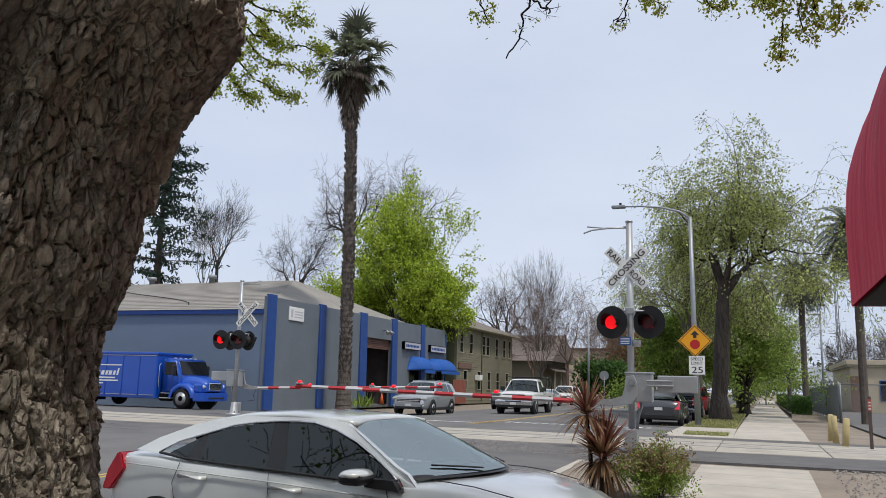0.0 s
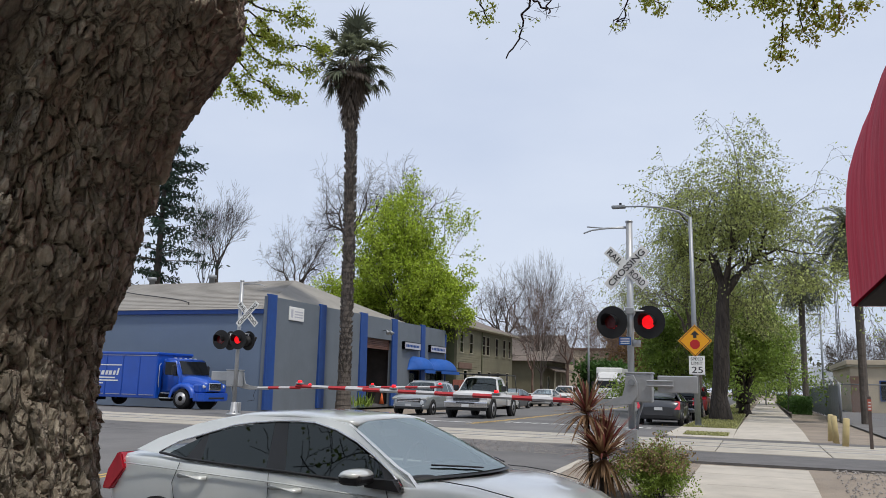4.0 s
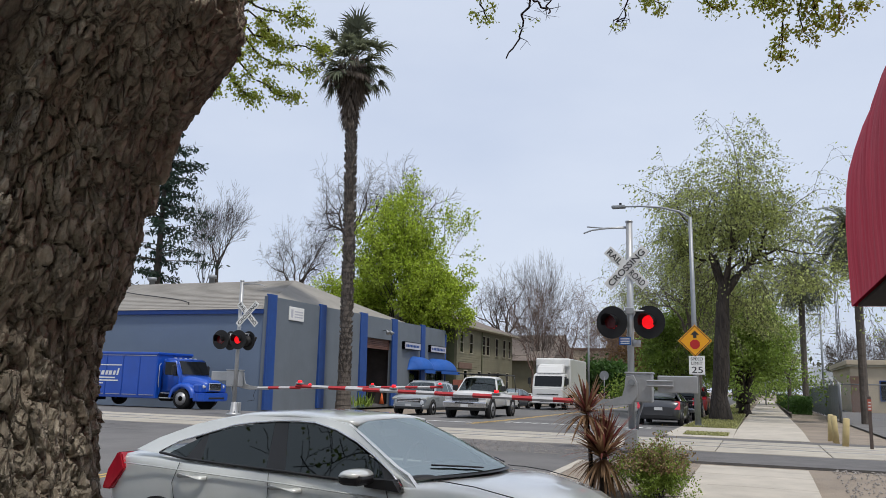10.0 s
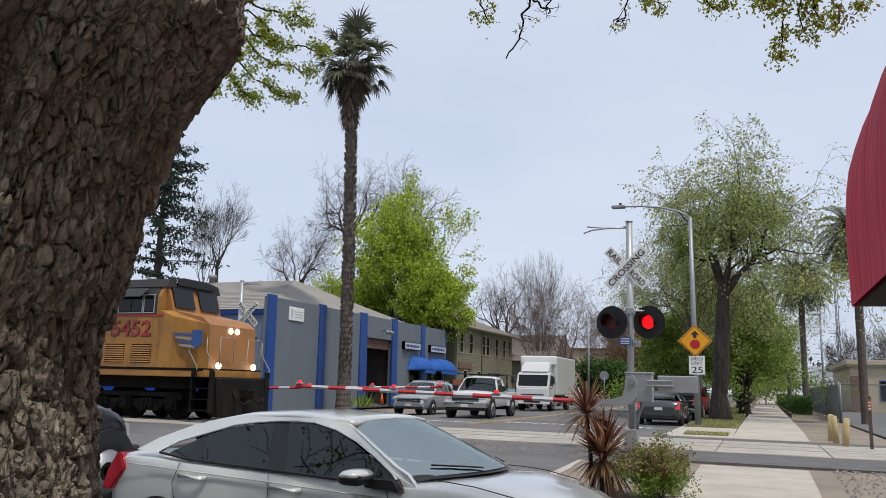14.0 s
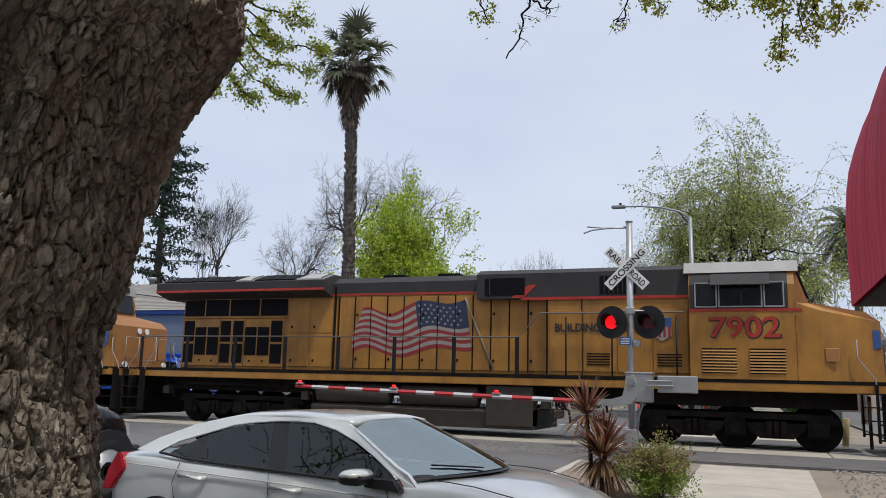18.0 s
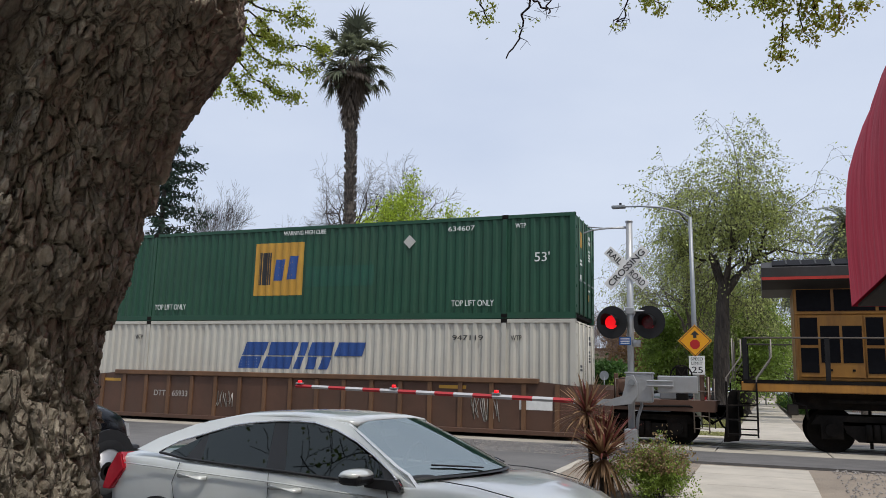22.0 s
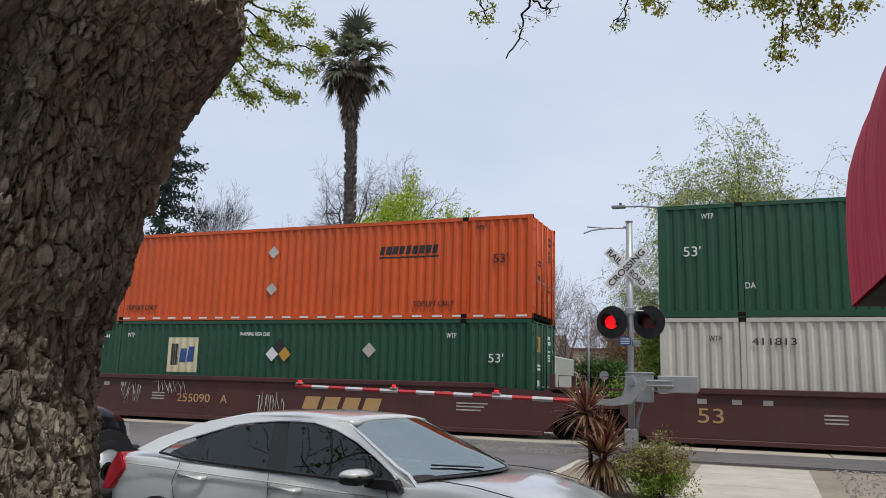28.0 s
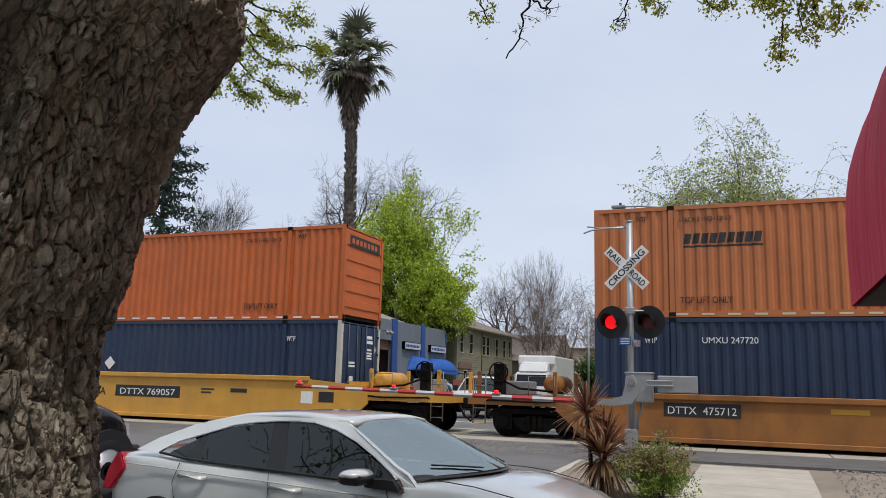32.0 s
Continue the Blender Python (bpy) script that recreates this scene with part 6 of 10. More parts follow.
def sedan(label, paint, m, near=False, moving=None, group=""):
    """A four-door sedan, x from the tail (0) to the nose (4.63)."""
    b = thing("sedan", label, "car", group, m)
    st = [(0.20, 0.60, 0.42, 0.74, 0.76), (0.27, 0.78, 0.30, 0.92, 0.96), (0.42, 0.825, 0.25, 0.99, 1.03), (0.9, 0.875, 0.22, 0.985, 1.02), (1.6, 0.90, 0.2, 0.965, 0.98), (2.6, 0.90, 0.2, 0.94, 0.96), (3.3, 0.895, 0.2, 0.93, 0.965), (3.6, 0.89, 0.2, 0.94, 0.965), (3.87, 0.885, 0.22, 0.93, 0.968), (4.12, 0.875, 0.24, 0.885, 0.93), (4.37, 0.845, 0.26, 0.815, 0.862), (4.53, 0.79, 0.28, 0.735, 0.785), (4.62, 0.66, 0.30, 0.62, 0.66), (4.66, 0.5, 0.36, 0.5, 0.52)]
    car_body(b, st, paint, 48, 0.05)
    zb, zr, yb, yr = 0.95, 1.36, 0.865, 0.60

    def face(z):
        return yb + (yr - yb) * (z - zb) / (zr - zb) + 0.004
    roof = part("roof", roof_shell([(0.75, 0.60, 1.12, 1.15), (1.15, 0.605, 1.26, 1.30), (1.6, 0.61, 1.345, 1.39), (2.1, 0.61, 1.372, 1.416), (2.6, 0.60, 1.352, 1.398), (2.78, 0.585, 1.325, 1.37)]), paint, b)
    part("rear_screen", curved_pane(0.52, 0.62, 1.055, 0.80, 0.575, 1.135, -0.06), GLASS_TINT, b)
    part("windscreen", curved_pane(3.40, 0.79, 0.975, 2.70, 0.585, 1.335, 0.36), GLASS_CLEAR, b)
    part("parcel_deck", box(bmn(), 0.8, 3.3, -0.78, 0.78, 0.80, 0.9), CABIN, b)
    dash = part("dashboard", rbox(bmn(), 2.95, 3.4, -0.72, 0.72, 0.78, 0.97, 0.05), DASH, b)
    for s in (-1, 1):
        win_q = [(1.01, 1.015), (1.222, 0.985), (1.30, 1.165)]
        win_r = [(1.405, 0.974), (2.11, 0.957), (1.995, 1.305), (1.78, 1.285), (1.58, 1.255), (1.345, 1.186)]
        win_f = [(2.304, 0.954), (3.24, 0.928), (3.19, 1.0), (3.118, 1.063), (2.862, 1.184), (2.64, 1.265), (2.406, 1.315), (2.131, 1.308)]
        for poly, nm in ((win_r, "rear_window"), (win_f, "front_window"), (win_q, "quarter_window")):
            part(nm, side_panel(bmn(), poly, s, face, 0.006), GLASS_TINT, b, "dark tinted side glass")
        part("door_pillar", side_panel(bmn(), [(2.11, 0.955), (2.304, 0.952), (2.131, 1.318), (1.995, 1.312)], s, face), TRIM, b, "black pillar")
        part("quarter_pillar", side_panel(bmn(), [(1.222, 0.983), (1.405, 0.972), (1.345, 1.19), (1.30, 1.17)], s, face), TRIM, b)
        part("mirror_corner", side_panel(bmn(), [(3.24, 0.925), (3.395, 0.915), (3.255, 1.006), (3.118, 1.068), (3.19, 1.0)], s, face), TRIM, b)
        part("front_pillar", side_panel(bmn(), [(3.34, 0.90), (3.50, 0.905), (3.40, 1.0), (3.27, 1.052), (3.128, 1.125), (2.914, 1.236), (2.72, 1.33), (2.5, 1.362), (2.1, 1.374), (2.1, 1.326), (2.406, 1.324), (2.64, 1.277), (2.874, 1.198), (3.082, 1.102), (3.255, 1.008)], s, lambda z: min(face(z), 0.853), 0.05), paint, b)
        part("rear_pillar", side_panel(bmn(), [(0.60, 1.02), (0.897, 1.0), (0.897, 1.018), (1.055, 1.11), (1.313, 1.186), (1.582, 1.268), (2.046, 1.322), (2.1, 1.326), (2.1, 1.374), (1.6, 1.347), (1.15, 1.262), (0.8, 1.13)], s, face, 0.03), paint, b)
        bm = bmn()
        tube(bm, [(x, s * (face(z) + 0.006), z) for x, z in ((0.9, 1.015), (1.055, 1.108), (1.313, 1.186), (1.582, 1.268), (1.8, 1.3), (2.046, 1.322), (2.25, 1.327), (2.406, 1.323), (2.64, 1.277), (2.874, 1.198), (3.082, 1.102), (3.255, 1.01), (3.395, 0.915))], 0.009, 5)
        part("chrome_strip", bm, CHROME, b, "thin chrome strip over the windows")
        bm = bmn()
        tube(bm, [(x, s * (face(z) + 0.008), z) for x, z in ((0.9, 1.012), (1.222, 0.98), (1.6, 0.966), (2.3, 0.949), (3.395, 0.912))], 0.012, 5)
        part("window_seal", bm, TRIM, b)
        for x, z in ((1.26, 0.845), (2.24, 0.825)):
            h = part("door_handle", tube(bmn(), [(x - 0.06, s * 0.893, z), (x - 0.02, s * 0.925, z), (x + 0.2, s * 0.925, z - 0.003), (x + 0.25, s * 0.893, z - 0.003)], 0.02, 8), paint, b)
        for pts in ([(2.16, s * 0.895, 0.93), (2.17, s * 0.9055, 0.72), (2.16, s * 0.905, 0.5)], [(1.18, s * 0.87, 0.95), (1.12, s * 0.889, 0.78), (1.2, s * 0.893, 0.5)], [(3.25, s * 0.893, 0.9), (3.35, s * 0.9, 0.6)]):
            part("door_seam", tube(bmn(), pts, 0.0035, 4), TRIM, b)
        part("crease", tube(bmn(), [(0.5, s * 0.86, 0.90), (1.3, s * 0.897, 0.885), (2.3, s * 0.903, 0.86), (3.3, s * 0.898, 0.82)], 0.006, 4), paint, b)
        m0 = rbox(bmn(), 2.99, 3.19, min(s * 0.93, s * 1.16), max(s * 0.93, s * 1.16), 0.925, 1.02, 0.045, seg=3)
        mir = part("mirror", m0, TRIM, b, "door mirror with a black lower half")
        cap = bmn()
        tube(cap, [(3.09, s * q, 1.0 + dz) for q, dz in ((0.925, 0.0), (0.95, 0.004), (1.05, 0.008), (1.12, 0.004), (1.165, -0.01), (1.185, -0.02))], [0.045, 0.092, 0.1, 0.094, 0.07, 0.03], 16)
        for v in cap.verts:
            v.co.z = max(0.985, 0.985 + (v.co.z - 0.985) * 0.45)
        part("mirror_cap", cap, paint, mir, smooth=True)
        part("mirror_foot", prism(bmn(), [(3.1, 0.9), (3.4, 0.885), (3.34, 0.965), (3.1, 0.96)], "y", min(s * 0.84, s * 0.95), max(s * 0.84, s * 0.95)), TRIM, mir)
        bm = bmn()
        prism(bm, [(0.215, 0.655), (0.285, 0.83), (0.375, 0.985), (0.43, 0.98), (0.485, 0.845), (0.32, 0.655)], "y", min(s * 0.60, s * 0.845), max(s * 0.60, s * 0.845))
        bmesh.ops.bevel(bm, geom=bm.edges[:], offset=0.012, segments=2, affect="EDGES")
        part("tail_lamp", bm, TAIL_RED, b, "red tail lamp")
        bm = bmn()
        prism(bm, [(4.15, 0.70), (4.5, 0.60), (4.52, 0.66), (4.2, 0.775)], "y", min(s * 0.5, s * 0.845), max(s * 0.5, s * 0.845))
        part("head_lamp", bm, LENS, b, "clear headlamp")
        for x in (0.98, 3.68):
            part("arch", disc(bmn(), (x, s * 0.72, 0.31), (0, s, 0), 0.345, 0.183, 24), TRIM, b)
            car_wheel(b, x, s * 0.912, 0.32, 0.32, s)
        bow = [((-0.25 if s < 0 else 0.62) + (-0.48 if s < 0 else 0.2) * k / 6, 0.02 + (0.02 if s < 0 else 0.012) * k) for k in range(7)]
        part("wiper", tube(bmn(), [(3.40 - 0.70 * t + 0.36 * (1 - g * g) * (1 - 0.5 * t), g * 0.79, 0.99 + 0.36 * t + 0.03 * (1 - g * g)) for g, t in bow], 0.007, 5), TRIM, b)
        part("bonnet_seam", tube(bmn(), [(3.55, s * 0.71, 0.969), (3.6, s * 0.735, 0.962), (3.68, s * 0.745, 0.962), (3.9, s * 0.745, 0.945), (4.2, s * 0.72, 0.89)], 0.004, 4), TRIM, b)
    part("grille", rbox(bmn(), 4.56, 4.68, -0.5, 0.5, 0.44, 0.6, 0.03), TRIM, b)
    part("cowl", curved_pane(3.43, 0.785, 0.958, 3.39, 0.79, 0.985, 0.36), TRIM, b)
    part("rear_plate", box(bmn(), 0.188, 0.22, -0.16, 0.16, 0.62, 0.74), PLATE, b, "blank number plate")
    seats(b, ((2.0, -0.37), (2.0, 0.37), (1.05, -0.4), (1.05, 0.4)), 1.08)
    part("inner_mirror", rbox(bmn(), 2.72, 2.76, -0.12, 0.12, 1.2, 1.27, 0.015), CABIN, b)
    bm = bmn()
    tube(bm, [(2.78 + 0.05 * math.cos(a), 0.37 + 0.18 * math.sin(a), 0.98 + 0.17 * math.cos(a)) for a in [k * 0.524 for k in range(13)]], 0.016, 6, caps=False)
    part("steering_wheel", bm, CABIN, b)
    return b


def suv(label, paint, m, group=""):
    """A five-door crossover, x from the tail (0) to the nose (4.78)."""
    b = thing("crossover", label, "car", group, m)
    st = [(0.0, 0.6, 0.5, 0.85, 0.87), (0.08, 0.86, 0.38, 1.12, 1.14), (0.5, 0.93, 0.3, 1.12, 1.13), (2.0, 0.965, 0.28, 1.06, 1.08), (3.4, 0.96, 0.28, 1.05, 1.12), (4.0, 0.94, 0.3, 1.02, 1.1), (4.45, 0.90, 0.32, 0.92, 1.0), (4.7, 0.80, 0.36, 0.78, 0.86), (4.78, 0.7, 0.45, 0.62, 0.66)]
    car_body(b, st, paint)
    zb, zr, yb, yr = 1.06, 1.66, 0.92, 0.68

    def face(z):
        return yb + (yr - yb) * max(0.0, (z - zb) / (zr - zb)) + 0.004
    part("roof", roof_shell([(0.25, 0.66, 1.56, 1.6), (0.7, 0.68, 1.64, 1.70), (1.8, 0.69, 1.68, 1.74), (2.6, 0.68, 1.65, 1.71), (2.85, 0.66, 1.58, 1.64)]), paint, b)
    part("rear_screen", curved_pane(0.1, 0.74, 1.14, 0.32, 0.66, 1.58, -0.05), GLASS_TINT, b)
    part("windscreen", curved_pane(3.5, 0.8, 1.07, 2.8, 0.66, 1.6, 0.18), GLASS_SCREEN, b)
    part("cabin_floor", box(bmn(), 0.4, 3.4, -0.8, 0.8, 0.9, 0.98), CABIN, b)
    part("dashboard", rbox(bmn(), 3.0, 3.5, -0.78, 0.78, 0.9, 1.08, 0.05), CABIN, b)
    for s in (-1, 1):
        for poly, nm in (([(0.55, 1.2), (1.2, 1.12), (1.15, 1.56), (0.75, 1.52)], "rear_window"), ([(1.28, 1.11), (2.2, 1.09), (2.16, 1.6), (1.24, 1.57)], "rear_window"), ([(2.3, 1.085), (3.3, 1.07), (2.75, 1.55), (2.26, 1.6)], "front_window")):
            part(nm, side_panel(bmn(), poly, s, face, 0.006), GLASS_TINT, b)
        part("door_pillar", side_panel(bmn(), [(2.2, 1.09), (2.3, 1.085), (2.26, 1.6), (2.16, 1.6)], s, face), TRIM, b)
        part("front_pillar", side_panel(bmn(), [(3.3, 1.07), (3.5, 1.07), (2.85, 1.6), (2.3, 1.66), (2.26, 1.6), (2.75, 1.55)], s, face, 0.05), paint, b)
        part("rear_pillar", side_panel(bmn(), [(0.1, 1.14), (0.55, 1.14), (0.55, 1.2), (0.75, 1.52), (1.15, 1.56), (1.2, 1.12), (1.28, 1.11), (1.24, 1.57), (2.26, 1.6), (2.3, 1.66), (1.0, 1.66), (0.3, 1.58)], s, face, 0.05), paint, b)
        part("sill_trim", rbox(bmn(), 0.6, 4.2, min(s * 0.95, s * 0.975), max(s * 0.95, s * 0.975), 0.26, 0.4, 0.01), TRIM, b)
        for x in (0.95, 3.8):
            part("arch", disc(bmn(), (x, s * 0.78, 0.38), (0, s, 0), 0.43, 0.19, 24), TRIM, b)
            car_wheel(b, x, s * 0.98, 0.36, 0.36, s)
        mir = part("mirror", rbox(bmn(), 3.05, 3.22, min(s * 0.97, s * 1.17), max(s * 0.97, s * 1.17), 1.06, 1.22, 0.04), paint, b)
        part("head_lamp", prism(bmn(), [(4.2, 0.84), (4.66, 0.76), (4.7, 0.84), (4.25, 0.95)], "y", min(s * 0.52, s * 0.9), max(s * 0.52, s * 0.9)), LENS, b)
        part("fog_lamp", rbox(bmn(), 4.6, 4.74, min(s * 0.55, s * 0.8), max(s * 0.55, s * 0.8), 0.45, 0.53, 0.02), LENS, b)
        part("tail_lamp", rbox(bmn(), 0.0, 0.3, min(s * 0.5, s * 0.9), max(s * 0.5, s * 0.9), 0.95, 1.1, 0.02), TAIL_RED, b)
        for x in (1.3, 2.3):
            part("door_handle", tube(bmn(), [(x, s * 0.95, 0.98), (x + 0.03, s * 0.985, 0.98), (x + 0.2, s * 0.985, 0.98), (x + 0.23, s * 0.95, 0.98)], 0.016, 6), paint, b)
        part("roof_rail", tube(bmn(), [(0.6, s * 0.66, 1.66), (0.7, s * 0.66, 1.72), (2.4, s * 0.66, 1.73), (2.5, s * 0.66, 1.66)], 0.018, 6), ALU, b)
    gr = part("grille", rbox(bmn(), 4.66, 4.775, -0.62, 0.62, 0.62, 0.86, 0.03), TRIM, b)
    for k in range(3):
        part("grille_bar", rbox(bmn(), 4.77, 4.79, -0.6, 0.6, 0.65 + k * 0.075, 0.685 + k * 0.075, 0.008, seg=1), CHROME, gr)
    part("lower_grille", rbox(bmn(), 4.68, 4.77, -0.7, 0.7, 0.33, 0.46, 0.02), TRIM, b)
    part("front_plate", box(bmn(), 4.775, 4.79, -0.15, 0.15, 0.47, 0.58), PLATE, b, "blank number plate")
    seats(b, ((2.1, -0.4), (2.1, 0.4), (1.2, -0.4), (1.2, 0.4)), 1.3)
    return b


def pickup(label, paint, m, rack=False, group="", chrome=True, lift=0.0):
    """A full-size regular-cab pickup, x from the tail (0) to the nose (5.7)."""
    b = thing("pickup_truck", label, "pickup truck", group, m)
    w = 1.0
    st = [(2.05, w * 0.97, 0.5, 1.12, 1.12), (3.6, w, 0.48, 1.12, 1.13), (4.1, w, 0.5, 1.14, 1.2), (4.9, w * 0.99, 0.52, 1.12, 1.2), (5.45, w * 0.96, 0.55, 1.06, 1.15), (5.58, w * 0.92, 0.6, 0.98, 1.02)]
    if lift:
        st = [(2.05, w * 0.97, 0.5, 1.12, 1.12), (3.6, w, 0.48, 1.16, 1.2), (4.0, w, 0.5, 1.27, 1.38), (4.6, w * 0.99, 0.52, 1.25, 1.37), (5.0, w * 0.98, 0.55, 1.21, 1.34), (5.3, w * 0.93, 0.58, 1.13, 1.26), (5.5, w * 0.84, 0.6, 1.02, 1.14), (5.62, w * 0.70, 0.62, 0.92, 0.98)]
    car_body(b, st, paint)
    # bed
    for s in (-1, 1):
        bm = rbox(bmn(), 0.05, 2.03, min(s * 0.86, s * w * 0.99), max(s * 0.86, s * w * 0.99), 0.5, 1.12, 0.03)
        part("bed_side", bm, paint, b)
    part("tailgate", rbox(bmn(), 0.0, 0.08, -0.85, 0.85, 0.55, 1.12, 0.02), paint, b)
    part("bed_floor", box(bmn(), 0.05, 2.05, -0.9, 0.9, 0.6, 0.66), DARK, b)
    part("rear_bumper", rbox(bmn(), -0.16, 0.0, -0.95, 0.95, 0.42, 0.6, 0.03), CHROME if chrome else TRIM, b)
    zb, zr, yb, yr = 1.12, 1.76, 0.96, 0.74

    def face(z):
        return yb + (yr - yb) * max(0.0, (z - zb) / (zr - zb)) + 0.003
    part("roof", roof_shell([(2.2, 0.73, 1.74, 1.78), (2.5, 0.74, 1.79, 1.85), (3.1, 0.74, 1.78, 1.84), (3.3, 0.72, 1.72, 1.78)]), paint, b)
    part("rear_screen", curved_pane(2.14, 0.82, 1.15, 2.26, 0.7, 1.73, -0.02), GLASS_TINT, b)
    part("windscreen", curved_pane(3.85, 0.86, 1.15, 3.27, 0.7, 1.75, 0.14), GLASS_SCREEN, b)
    part("cabin_floor", box(bmn(), 2.2, 3.8, -0.85, 0.85, 0.95, 1.02), CABIN, b)
    part("dashboard", rbox(bmn(), 3.4, 3.8, -0.82, 0.82, 0.95, 1.16, 0.05), CABIN, b)
    seats(b, ((2.55, -0.4), (2.55, 0.4)), 1.45)
    for s in (-1, 1):
        part("side_window", side_panel(bmn(), [(2.55, 1.16), (3.65, 1.15), (3.25, 1.68), (2.6, 1.7)], s, face, 0.006), GLASS_TINT, b)
        part("front_pillar", side_panel(bmn(), [(3.65, 1.12), (3.85, 1.13), (3.3, 1.76), (2.6, 1.78), (2.6, 1.7), (3.25, 1.68)], s, face, 0.05), paint, b)
        part("rear_pillar", side_panel(bmn(), [(2.12, 1.12), (2.55, 1.12), (2.6, 1.78), (2.24, 1.74)], s, face, 0.05), paint, b)
        part("mirror", rbox(bmn(), 3.45, 3.58, min(s * 1.02, s * 1.26), max(s * 1.02, s * 1.26), 1.18, 1.42, 0.03), TRIM, b)
        part("door_handle", tube(bmn(), [(2.6, s * 0.985, 1.0), (2.63, s * 1.02, 1.0), (2.8, s * 1.02, 1.0), (2.83, s * 0.985, 1.0)], 0.018, 6), TRIM, b)
        part("door_seam", tube(bmn(), [(2.45, s * 0.992, 1.1), (2.45, s * 1.0, 0.55)], 0.005, 4), TRIM, b)
        for x in (1.15, 4.99 if lift else 4.75):
            part("arch", disc(bmn(), (x, s * 0.8, 0.45), (0, s, 0), 0.50, 0.208, 24), TRIM, b)
            car_wheel(b, x, s * 1.02, 0.42, 0.42, s, 0.27, 6)
        part("head_lamp", rbox(bmn(), 5.42, 5.6, min(s * 0.62, s * 0.93), max(s * 0.62, s * 0.93), 0.82, 1.03, 0.03) if not lift else prism(bmn(), [(5.36, 0.84), (5.50, 0.84), (5.47, 1.0), (5.33, 1.03)], "y", min(s * 0.6, s * 0.86), max(s * 0.6, s * 0.86)), LENS, b)
        part("tail_lamp", rbox(bmn(), -0.01, 0.09, min(s * 0.86, s * 0.995), max(s * 0.86, s * 0.995), 0.75, 1.08, 0.015), TAIL_RED, b)
    gr = part("grille", rbox(bmn(), 5.5, 5.64, -0.6, 0.6, 0.74, 1.03, 0.03), TRIM, b)
    for z, hh in ((0.755, 0.02), (0.87, 0.05), (1.0, 0.025)):
        part("grille_bar", rbox(bmn(), 5.63, 5.66, -0.6, 0.6, z, z + hh, 0.008, seg=1), CHROME if chrome else TRIM, gr)
    part("lower_valance", rbox(bmn(), 5.4, 5.62, -0.9, 0.9, 0.34, 0.47, 0.03), TRIM, b)
    part("bumper_slot", rbox(bmn(), 5.735, 5.745, -0.42, 0.42, 0.63, 0.69, 0.003, seg=1), TRIM, b)
    part("front_bumper", rbox(bmn(), 5.45, 5.70 if lift else 5.74, -0.9 if lift else -0.98, 0.9 if lift else 0.98, 0.46, 0.72, 0.05), CHROME if chrome else TRIM, b, "heavy front bumper")
    part("front_plate", box(bmn(), 5.742, 5.752, -0.16, 0.16, 0.5, 0.62), PLATE, b, "blank number plate")
    part("chassis", box(bmn(), 0.2, 5.3, -0.5, 0.5, 0.34, 0.5), DARK, b)
    if rack:
        rk = part("ladder_rack", tube(bmn(), [(0.2, -0.85, 1.92), (4.0, -0.85, 1.94)], 0.025, 6), TRIM, b, "black ladder rack over the bed")
        part("rack_rail", tube(bmn(), [(0.2, 0.85, 1.92), (4.0, 0.85, 1.94)], 0.025, 6), TRIM, rk)
        for x in (0.25, 1.1, 1.95, 3.6):
            part("rack_bar", tube(bmn(), [(x, -0.85, 1.93), (x, 0.85, 1.93)], 0.022, 6), TRIM, rk)
        for x in (0.25, 1.95):
            for s in (-1, 1):
                part("rack_leg", tube(bmn(), [(x, s * 0.93, 1.1), (x, s * 0.85, 1.92)], 0.022, 6), TRIM, rk)
    return b


def big_wheels(b, spots, y, r):
    for x in spots:
        for s in (-1, 1):
            hub = car_wheel(b, x, s * y, r, r, s, 0.28, 8)


